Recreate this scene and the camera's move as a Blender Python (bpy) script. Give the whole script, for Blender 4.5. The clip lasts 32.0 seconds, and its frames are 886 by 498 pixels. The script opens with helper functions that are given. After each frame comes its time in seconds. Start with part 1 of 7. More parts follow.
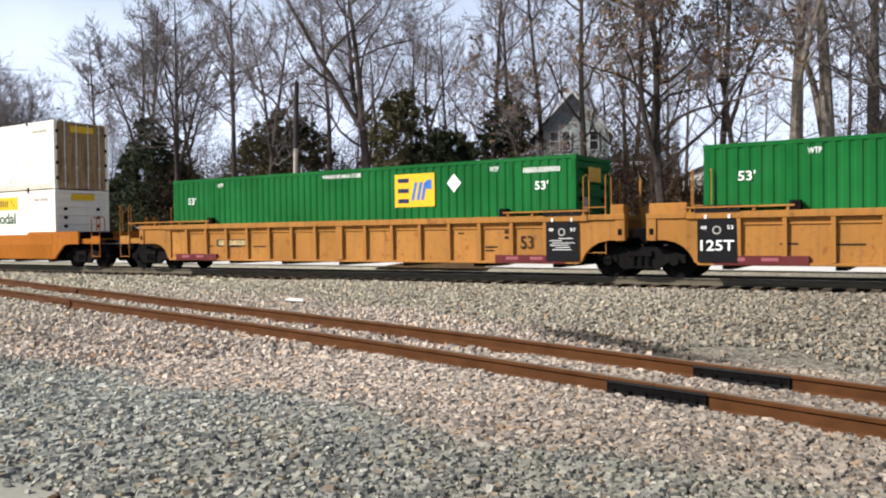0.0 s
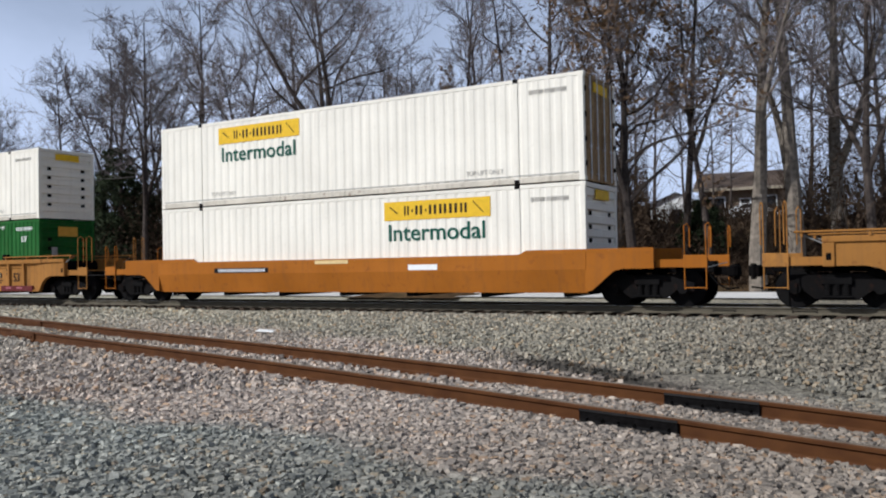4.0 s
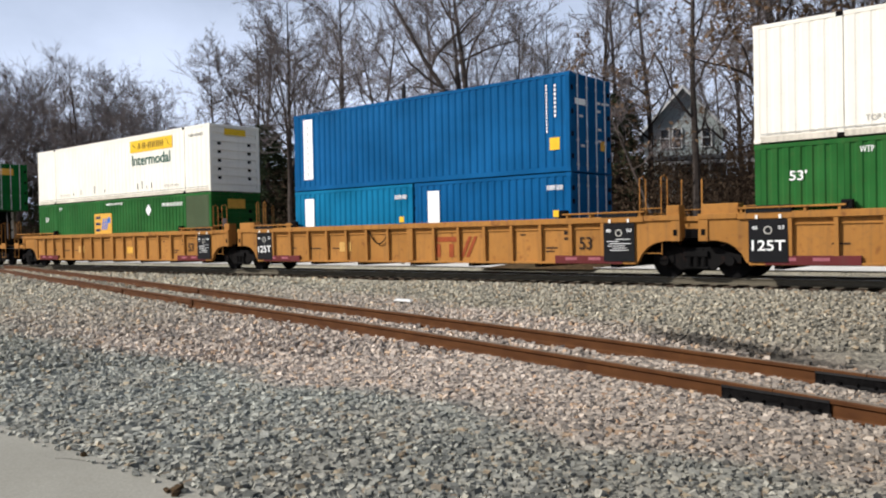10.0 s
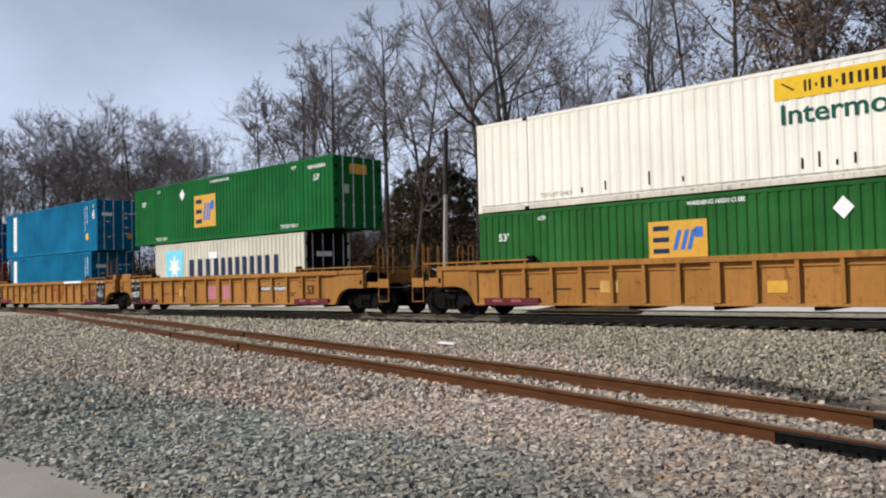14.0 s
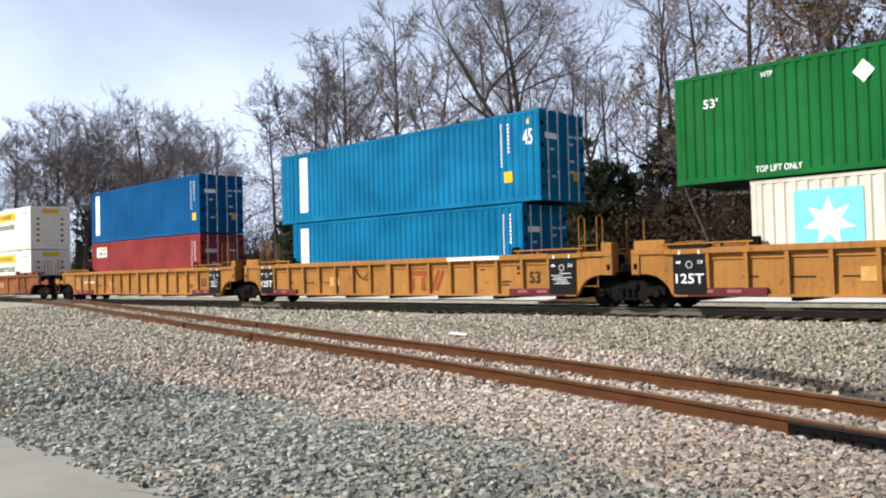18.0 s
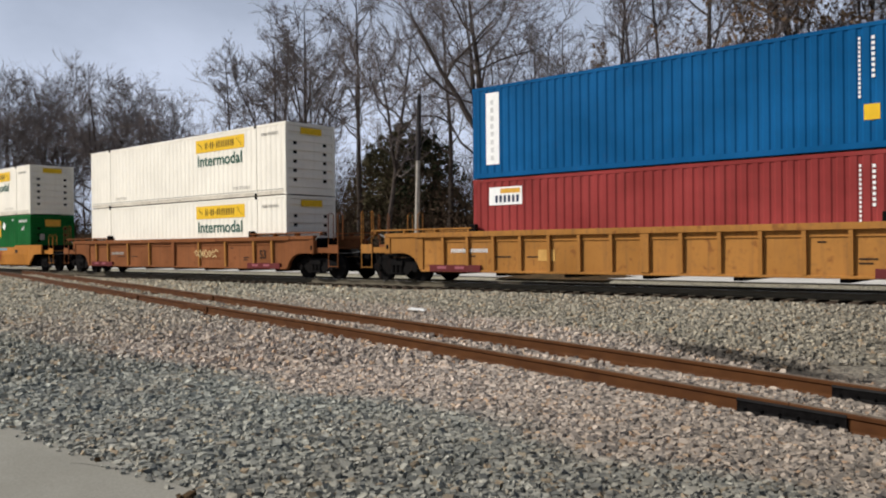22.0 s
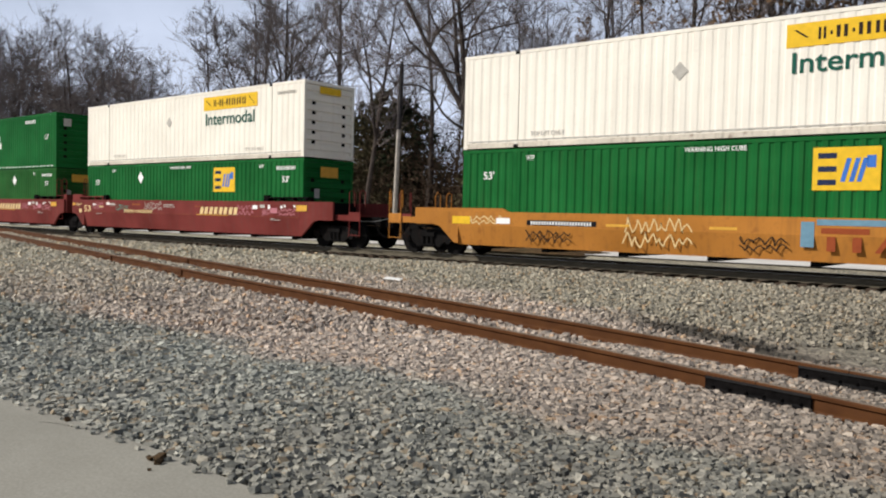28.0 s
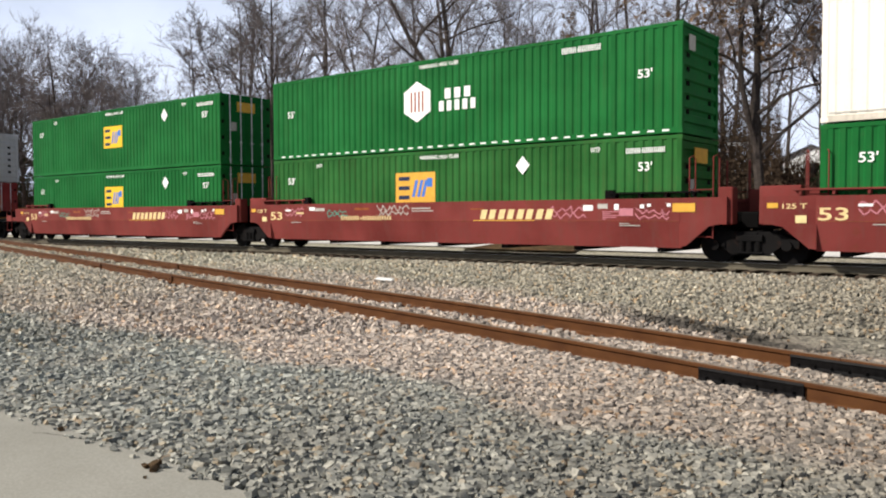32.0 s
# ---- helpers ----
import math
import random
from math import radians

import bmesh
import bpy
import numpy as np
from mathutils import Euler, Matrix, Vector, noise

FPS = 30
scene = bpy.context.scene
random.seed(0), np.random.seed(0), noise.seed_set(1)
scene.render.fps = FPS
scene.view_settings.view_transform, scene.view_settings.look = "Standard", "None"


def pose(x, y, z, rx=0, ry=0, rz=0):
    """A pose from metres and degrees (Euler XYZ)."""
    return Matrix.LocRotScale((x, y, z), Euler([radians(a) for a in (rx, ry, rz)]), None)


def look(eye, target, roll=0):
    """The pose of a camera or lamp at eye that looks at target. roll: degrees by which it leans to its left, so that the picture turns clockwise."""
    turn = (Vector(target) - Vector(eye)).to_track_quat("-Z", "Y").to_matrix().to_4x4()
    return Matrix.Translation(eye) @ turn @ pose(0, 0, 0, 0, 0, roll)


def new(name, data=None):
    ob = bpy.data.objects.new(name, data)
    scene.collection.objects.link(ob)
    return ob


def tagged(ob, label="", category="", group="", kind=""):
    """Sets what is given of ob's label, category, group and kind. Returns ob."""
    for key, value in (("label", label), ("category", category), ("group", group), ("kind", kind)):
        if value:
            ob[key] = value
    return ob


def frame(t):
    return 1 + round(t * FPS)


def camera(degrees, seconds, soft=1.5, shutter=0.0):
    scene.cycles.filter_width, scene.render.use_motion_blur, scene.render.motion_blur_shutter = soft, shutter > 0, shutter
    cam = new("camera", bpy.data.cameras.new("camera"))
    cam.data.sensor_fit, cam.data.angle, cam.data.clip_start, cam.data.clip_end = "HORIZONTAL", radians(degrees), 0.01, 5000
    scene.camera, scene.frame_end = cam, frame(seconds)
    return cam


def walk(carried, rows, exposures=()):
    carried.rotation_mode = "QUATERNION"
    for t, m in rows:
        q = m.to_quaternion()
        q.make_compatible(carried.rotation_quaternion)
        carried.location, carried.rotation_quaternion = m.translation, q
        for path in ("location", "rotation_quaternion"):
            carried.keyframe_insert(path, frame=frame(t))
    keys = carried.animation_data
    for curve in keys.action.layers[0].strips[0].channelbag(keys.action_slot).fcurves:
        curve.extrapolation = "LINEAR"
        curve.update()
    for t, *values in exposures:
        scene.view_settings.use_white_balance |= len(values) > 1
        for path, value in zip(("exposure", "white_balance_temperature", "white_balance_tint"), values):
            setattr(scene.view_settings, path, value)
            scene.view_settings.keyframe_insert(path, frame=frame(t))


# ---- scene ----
# World: x along the railway (trains roll towards +x), y across it, z = 0 on the main track's rail heads.
EYE_Z = 1.22
TRACK_Y = 21.74
cam = camera(57.03, 32.0, 2.1)
PATH = [
    # seconds, yaw, pitch, roll of a camera held at one spot
    (0.0, 32.24, -1.08, 0.74),
    (0.5, 34.22, -2.00, -0.59),
    (1.0, 37.56, -1.27, -0.37),
    (1.5, 38.13, -0.90, -0.54),
    (2.0, 39.19, 0.25, 0.76),
    (2.5, 37.42, -0.06, -0.88),
    (3.0, 33.97, 0.61, -0.17),
    (3.5, 31.40, 1.07, 1.18),
    (5.5, 28.36, 0.56, 0.04),
    (6.0, 28.57, 0.57, -0.06),
    (6.5, 28.75, 0.92, 0.11),
    (7.0, 31.41, 0.33, 0.75),
    (7.5, 33.82, 0.92, 0.72),
    (8.0, 36.71, 0.78, 1.15),
    (8.5, 38.17, 0.45, 0.99),
    (9.0, 38.46, 0.21, 0.28),
    (9.5, 39.14, -0.23, 0.88),
    (10.0, 39.69, -0.89, 1.09),
    (10.5, 40.14, -0.70, 1.15),
    (11.0, 40.27, -0.44, 1.26),
    (11.5, 40.52, 0.16, 0.85),
    (12.0, 40.37, 0.64, 0.71),
    (12.5, 40.64, 0.28, 0.45),
    (13.0, 41.07, 0.82, 1.07),
    (13.5, 42.31, 1.74, 1.18),
    (15.5, 43.15, 2.57, 1.71),
    (16.0, 43.64, 2.96, 2.23),
    (16.5, 43.80, 3.45, 2.24),
    (17.0, 44.33, 3.15, 2.63),
    (17.5, 44.45, 2.84, 2.71),
    (18.0, 43.55, 1.53, 1.44),
    (18.5, 44.43, 0.21, 0.19),
    (19.0, 41.99, -0.52, -0.25),
    (19.5, 41.58, -0.90, -0.13),
    (20.0, 39.27, -1.09, -0.14),
    (20.5, 39.18, -1.06, 0.16),
    (21.0, 39.99, -0.78, 1.09),
    (21.5, 39.65, -0.86, 1.09),
    (22.0, 40.69, -0.22, 0.59),
    (22.5, 40.75, 0.19, 0.22),
    (23.0, 39.94, 0.23, 0.17),
    (23.5, 40.78, 1.43, 0.97),
    (24.0, 40.37, -1.85, -0.44),
    (24.5, 38.42, -2.48, -0.57),
    (25.0, 38.36, -1.79, -0.57),
    (25.5, 38.55, -1.42, -0.57),
    (27.5, 39.38, -2.56, -0.96),
    (28.0, 39.15, -2.27, -1.32),
    (28.5, 38.43, -2.59, -0.60),
    (29.0, 39.07, -2.03, 0.10),
    (29.5, 39.89, -1.61, 0.19),
    (30.0, 39.21, -1.40, 0.20),
    (30.5, 38.08, -1.24, -0.09),
    (31.0, 37.41, -1.10, 0.15),
    (31.5, 37.97, -1.36, 0.55),
    (32.0, 38.44, -2.34, 0.18),
]
# the film camera's own brightening and darkening
EXPOSURES = [(0, 0.52, 6450, 10), (1, 0.30, 6370, 10), (2, 0.08, 6350, 10), (3, -0.06, 6170, 10), (6, -0.23, 5570, 10), (7, 0.14, 5650, 10), (8, -0.04, 6050, 10), (9, 0.20, 6230, 10), (10, 0.22, 6360, 10), (11, 0.63, 6533, 10), (12, 0.17, 6500, 10), (13, -0.24, 6400, 10), (16, 0.49, 6300, 10), (17, 0.51, 6300, 10), (18, 0.52, 6300, 10), (19, 0.33, 6400, 10), (20, 0.34, 6500, 10), (21, 0.01, 6525, 10), (22, -0.17, 6550, 10), (23, -0.22, 6455, 10), (24, -0.25, 6500, 10), (25, -0.15, 6325, 10), (28, -0.03, 6540, 10), (29, 0.11, 6450, 10), (30, -0.07, 6540, 10), (31, -0.07, 6550, 10), (32, 0.38, 6670, 10)]
walk(cam, [(t, pose(0, 0, EYE_Z, 90 + p, r, a)) for t, a, p, r in PATH], EXPOSURES)

# ---- sky, sun ----
SUN_AZ, SUN_EL = radians(228), radians(36)      # where the sun stands, from +x anticlockwise
world = bpy.data.worlds.new("world")
scene.world = world
world.use_nodes = True
wn, wl = world.node_tree.nodes, world.node_tree.links
wn.clear()
w_out = wn.new("ShaderNodeOutputWorld")
w_bg = wn.new("ShaderNodeBackground")
w_sky = wn.new("ShaderNodeTexSky")
w_sky.sky_type, w_sky.sun_disc = "NISHITA", False
w_sky.sun_elevation, w_sky.sun_rotation = SUN_EL, radians(90) - SUN_AZ
w_sky.air_density, w_sky.dust_density, w_sky.ozone_density = 1.0, 1.6, 1.0
w_tc = wn.new("ShaderNodeTexCoord")
w_map = wn.new("ShaderNodeMapping")
w_map.inputs["Scale"].default_value = (1.6, 1.6, 2.8)
w_map.inputs["Location"].default_value = (0.35, 0.1, 0.0)
w_noise = wn.new("ShaderNodeTexNoise")
w_noise.inputs["Scale"].default_value, w_noise.inputs["Detail"].default_value = 2.1, 7.0
w_noise.inputs["Roughness"].default_value = 0.55
w_ramp = wn.new("ShaderNodeValToRGB")
w_ramp.color_ramp.elements[0].position, w_ramp.color_ramp.elements[1].position = 0.34, 0.60
w_ramp.color_ramp.elements[0].color = (0.74, 0.74, 0.74, 1)      # thin haze between the clouds
w_mix = wn.new("ShaderNodeMix")
w_mix.data_type = "RGBA"
w_mix.inputs["B"].default_value = (14.2, 15.9, 19.8, 1)
wl.new(w_tc.outputs["Generated"], w_map.inputs["Vector"])
wl.new(w_map.outputs["Vector"], w_noise.inputs["Vector"])
wl.new(w_noise.outputs["Fac"], w_ramp.inputs["Fac"])
# cloud thins out towards the zenith
w_sep = wn.new("ShaderNodeSeparateXYZ")
w_high = wn.new("ShaderNodeMapRange")
w_high.inputs["From Min"].default_value, w_high.inputs["From Max"].default_value = 0.16, 0.50
w_high.inputs["To Min"].default_value, w_high.inputs["To Max"].default_value = 1.0, 0.0
w_mul = wn.new("ShaderNodeMath")
w_mul.operation = "MULTIPLY"
wl.new(w_tc.outputs["Generated"], w_sep.inputs["Vector"])
wl.new(w_sep.outputs["Z"], w_high.inputs["Value"])
wl.new(w_high.outputs["Result"], w_mul.inputs[0])
wl.new(w_ramp.outputs["Color"], w_mul.inputs[1])
wl.new(w_mul.outputs[0], w_mix.inputs["Factor"])
wl.new(w_sky.outputs["Color"], w_mix.inputs["A"])
wl.new(w_mix.outputs["Result"], w_bg.inputs["Color"])
w_bg.inputs["Strength"].default_value = 0.052
wl.new(w_bg.outputs["Background"], w_out.inputs["Surface"])

sun = new("sun", bpy.data.lights.new("sun", "SUN"))
sun.data.energy, sun.data.angle, sun.data.color = 5.0, radians(0.6), (1.0, 0.955, 0.89)
sun.matrix_world = look((0, 0, 0), (-math.cos(SUN_AZ) * math.cos(SUN_EL), -math.sin(SUN_AZ) * math.cos(SUN_EL), -math.sin(SUN_EL)))

# ---- materials ----
MATS = {}


def nodes_of(name):
    m = bpy.data.materials.new(name)
    m.use_nodes = True
    nt = m.node_tree
    return m, nt, nt.nodes["Principled BSDF"]


def add(nt, kind, **inputs):
    n = nt.nodes.new(kind)
    for k, v in inputs.items():
        n.inputs[k].default_value = v
    return n


def noise_node(nt, scale, detail=4.0, stretch=(1, 1, 1), where="Object"):
    tc = nt.nodes.new("ShaderNodeTexCoord")
    mp = add(nt, "ShaderNodeMapping", Scale=stretch)
    n = add(nt, "ShaderNodeTexNoise", Scale=scale, Detail=detail)
    nt.links.new(tc.outputs[where], mp.inputs["Vector"])
    nt.links.new(mp.outputs["Vector"], n.inputs["Vector"])
    return n


def ramp(nt, src, stops):
    r = nt.nodes.new("ShaderNodeValToRGB")
    els = r.color_ramp.elements
    while len(els) < len(stops):
        els.new(0.5)
    for e, (p, c) in zip(els, stops):
        e.position, e.color = p, (*c, 1) if len(c) == 3 else c
    nt.links.new(src, r.inputs["Fac"])
    return r


def mix(nt, fac, a, b, mode="MIX"):
    m = nt.nodes.new("ShaderNodeMix")
    m.data_type, m.blend_type = "RGBA", mode
    for sock, v in (("Factor", fac), ("A", a), ("B", b)):
        if isinstance(v, bpy.types.NodeSocket):
            nt.links.new(v, m.inputs[sock])
        elif sock == "Factor":
            m.inputs[sock].default_value = v
        else:
            m.inputs[sock].default_value = (*v, 1)
    return m.outputs["Result"]


def bump(nt, bsdf, height, strength=0.3, distance=0.01):
    b = add(nt, "ShaderNodeBump", Strength=strength, Distance=distance)
    nt.links.new(height, b.inputs["Height"])
    nt.links.new(b.outputs["Normal"], bsdf.inputs["Normal"])


def paint(name, col, rough=0.45, dirt=0.35, dirt_col=(0.10, 0.075, 0.05), rust=0.0, fade=0.12, metal=0.0):
    """Weathered paint: sun-faded patches, rain streaks, grime, a little rust."""
    if name in MATS:
        return MATS[name]
    m, nt, bs = nodes_of(name)
    big = noise_node(nt, 0.55, 5)
    fine = noise_node(nt, 9.0, 6)
    streak = noise_node(nt, 3.0, 6, (2.6, 2.6, 0.16))
    light = tuple(min(1, c * (1 + fade) + fade * 0.02) for c in col)
    dark = tuple(c * (1 - fade) for c in col)
    c = ramp(nt, big.outputs["Fac"], [(0.35, dark), (0.65, light)]).outputs["Color"]
    f1 = ramp(nt, streak.outputs["Fac"], [(0.50, (0, 0, 0)), (0.78, (dirt, dirt, dirt))]).outputs["Color"]
    c = mix(nt, f1, c, dirt_col)
    f2 = ramp(nt, fine.outputs["Fac"], [(0.55, (0, 0, 0)), (0.80, (dirt * 0.8,) * 3)]).outputs["Color"]
    c = mix(nt, f2, c, dirt_col)
    if rust > 0:
        spots = noise_node(nt, 4.2, 8)
        f3 = ramp(nt, spots.outputs["Fac"], [(0.60, (0, 0, 0)), (0.70, (rust,) * 3)]).outputs["Color"]
        c = mix(nt, f3, c, (0.13, 0.045, 0.02))
    nt.links.new(c, bs.inputs["Base Color"])
    bs.inputs["Roughness"].default_value, bs.inputs["Metallic"].default_value = rough + 0.15, metal
    bs.inputs["Specular IOR Level"].default_value = 0.05
    bump(nt, bs, fine.outputs["Fac"], 0.08, 0.01)
    MATS[name] = m
    return m


def plain(name, col, rough=0.5, metal=0.0, vary=0.12, scale=6.0, spec=0.08):
    if name in MATS:
        return MATS[name]
    m, nt, bs = nodes_of(name)
    n = noise_node(nt, scale, 5)
    c = ramp(nt, n.outputs["Fac"], [(0.3, tuple(v * (1 - vary) for v in col)), (0.7, tuple(min(1, v * (1 + vary)) for v in col))])
    nt.links.new(c.outputs["Color"], bs.inputs["Base Color"])
    bs.inputs["Roughness"].default_value, bs.inputs["Metallic"].default_value = rough, metal
    bs.inputs["Specular IOR Level"].default_value = spec
    MATS[name] = m
    return m


CAR_YELLOW = paint("car_yellow_paint", (0.335, 0.152, 0.038), 0.55, 0.58, (0.16, 0.09, 0.04), 0.5, 0.16)
CAR_ORANGE = paint("car_orange_paint", (0.33, 0.112, 0.014), 0.5, 0.35, (0.15, 0.07, 0.03), 0.35, 0.12)
CAR_SPRAYED = paint("car_sunlit_orange_paint", (0.40, 0.165, 0.032), 0.5, 0.4, (0.17, 0.08, 0.03), 0.35, 0.14)
CAR_BROWN = paint("car_faded_yellow_paint", (0.20, 0.074, 0.028), 0.6, 0.6, (0.13, 0.06, 0.03), 0.8, 0.2)
CAR_RED = paint("car_red_paint", (0.155, 0.030, 0.026), 0.55, 0.35, (0.12, 0.06, 0.05), 0.3, 0.22)
WHITE_BOX = paint("white_container_paint", (0.80, 0.76, 0.665), 0.42, 0.16, (0.40, 0.34, 0.26), 0.05, 0.05)
RAIL_WHITE = paint("grimy_white_rail_paint", (0.60, 0.55, 0.46), 0.5, 0.5, (0.12, 0.09, 0.06), 0.4, 0.15)
GREEN_BOX = paint("green_container_paint", (0.007, 0.110, 0.024), 0.42, 0.22, (0.05, 0.075, 0.03), 0.0, 0.16)
GREEN_FADED = paint("faded_green_container_paint", (0.019, 0.106, 0.023), 0.5, 0.32, (0.07, 0.085, 0.03), 0.05, 0.2)
GREEN_GREY = paint("patched_grey_green_panel", (0.07, 0.095, 0.05), 0.55, 0.35, (0.06, 0.06, 0.03), 0.0, 0.2)
BLUE_DEEP = paint("deep_blue_container_paint", (0.001, 0.078, 0.215), 0.42, 0.22, (0.008, 0.05, 0.10), 0.03, 0.16)
BLUE_LIGHT = paint("light_blue_container_paint", (0.002, 0.135, 0.27), 0.45, 0.22, (0.015, 0.08, 0.13), 0.03, 0.2)
RED_BOX = paint("red_container_paint", (0.25, 0.038, 0.036), 0.5, 0.25, (0.12, 0.05, 0.04), 0.05, 0.18)
GREY_BOX = paint("grey_container_paint", (0.42, 0.43, 0.44), 0.5, 0.3, (0.15, 0.14, 0.12), 0.05, 0.1)
CREAM_BOX = paint("pale_grey_container_paint", (0.62, 0.58, 0.48), 0.5, 0.28, (0.28, 0.20, 0.12), 0.12, 0.1)
DOOR_RUSTY = paint("rust_streaked_white_door", (0.34, 0.23, 0.12), 0.6, 0.85, (0.10, 0.05, 0.025), 0.7, 0.2)
# both steels are darker than real grime: the cars' underside shade is in the colour
STEEL_DARK = paint("shaded_grimy_dark_steel", (0.004, 0.0036, 0.0036), 0.7, 0.3, (0.010, 0.008, 0.007), 0.05, 0.2)
CAST_STEEL = paint("shaded_dusty_cast_steel", (0.0045, 0.004, 0.004), 0.8, 0.3, (0.012, 0.010, 0.008), 0.08, 0.2)
BLACK_PANEL = plain("black_stencil_panel", (0.010, 0.010, 0.011), 0.5)
MARK_WHITE = plain("white_marking", (0.82, 0.82, 0.80), 0.5, 0, 0.05)
MARK_GREY = plain("grey_marking", (0.42, 0.40, 0.36), 0.6)
MARK_PALEGREY = plain("pale_grey_marking", (0.58, 0.58, 0.57), 0.6)
MARK_DARK = plain("dark_marking", (0.03, 0.02, 0.014), 0.6)
MARK_YELLOW = plain("yellow_marking", (0.72, 0.45, 0.03), 0.45, 0, 0.08)
MARK_GOLD = plain("gold_marking", (0.62, 0.34, 0.055), 0.5, 0, 0.08)
MARK_FADED = plain("faded_yellow_patch", (0.52, 0.30, 0.09), 0.6)
MARK_GREEN = plain("dark_green_lettering", (0.012, 0.085, 0.060), 0.5)
MARK_NAVY = plain("navy_marking", (0.02, 0.03, 0.07), 0.5)
MARK_BLUE = plain("blue_marking", (0.05, 0.16, 0.50), 0.45)
MARK_CYAN = plain("pale_blue_marking", (0.20, 0.62, 0.80), 0.45)
MARK_RUST = plain("faded_rust_red_marking", (0.22, 0.065, 0.02), 0.6, 0, 0.3)
MARK_RED = plain("red_marking", (0.27, 0.062, 0.022), 0.5)
MARK_PINK = plain("pink_overpaint", (0.44, 0.17, 0.20), 0.6)
MARK_PINK_DULL = plain("dull_pink_stencil", (0.30, 0.10, 0.12), 0.6)
MARK_TEAL = plain("teal_overpaint", (0.06, 0.26, 0.20), 0.6)
MARK_DULLBLUE = plain("dull_blue_overpaint", (0.14, 0.26, 0.34), 0.6)
MARK_CREAM = plain("cream_lettering", (0.68, 0.52, 0.26), 0.5)
MAROON = paint("maroon_skirt_paint", (0.115, 0.025, 0.026), 0.55, 0.4, (0.1, 0.05, 0.04), 0.2)
REFLECTOR = plain("silver_reflector", (0.75, 0.75, 0.72), 0.3)
GALVANISED = plain("galvanised_zinc", (0.62, 0.63, 0.64), 0.5, 0, 0.25, 6.0)
ALUMINIUM = plain("worn_metal", (0.22, 0.22, 0.215), 0.5, 0.3)


def rail_steel(name, col, col2):
    m, nt, bs = nodes_of(name)
    a = noise_node(nt, 3.0, 6, (1, 1, 3), "Object")
    b = noise_node(nt, 40.0, 5)
    c = ramp(nt, a.outputs["Fac"], [(0.3, col), (0.7, col2)]).outputs["Color"]
    f = ramp(nt, b.outputs["Fac"], [(0.5, (0, 0, 0)), (0.75, (0.5, 0.5, 0.5))]).outputs["Color"]
    nt.links.new(mix(nt, f, c, (0.06, 0.022, 0.012)), bs.inputs["Base Color"])
    bs.inputs["Roughness"].default_value = 0.75
    bs.inputs["Specular IOR Level"].default_value = 0.12
    bump(nt, bs, b.outputs["Fac"], 0.2, 0.004)
    return m


RUST_RAIL = rail_steel("rusty_rail_steel", (0.055, 0.020, 0.006), (0.092, 0.036, 0.011))
HEAD_DULL = rail_steel("weathered_rail_head", (0.15, 0.120, 0.090), (0.22, 0.18, 0.14))
MAIN_RAIL = rail_steel("dusty_rail_steel", (0.085, 0.075, 0.053), (0.12, 0.105, 0.076))
RAIL_HEAD = plain("polished_rail_head", (0.62, 0.62, 0.62), 0.30, 1.0, 0.1)
TARRED = plain("tarred_joint_bar", (0.005, 0.0045, 0.0045), 0.36, 0.0, 0.5, 14, 0.08)
TIE_WOOD = plain("creosoted_tie_wood", (0.05, 0.036, 0.026), 0.85, 0, 0.4, 9)


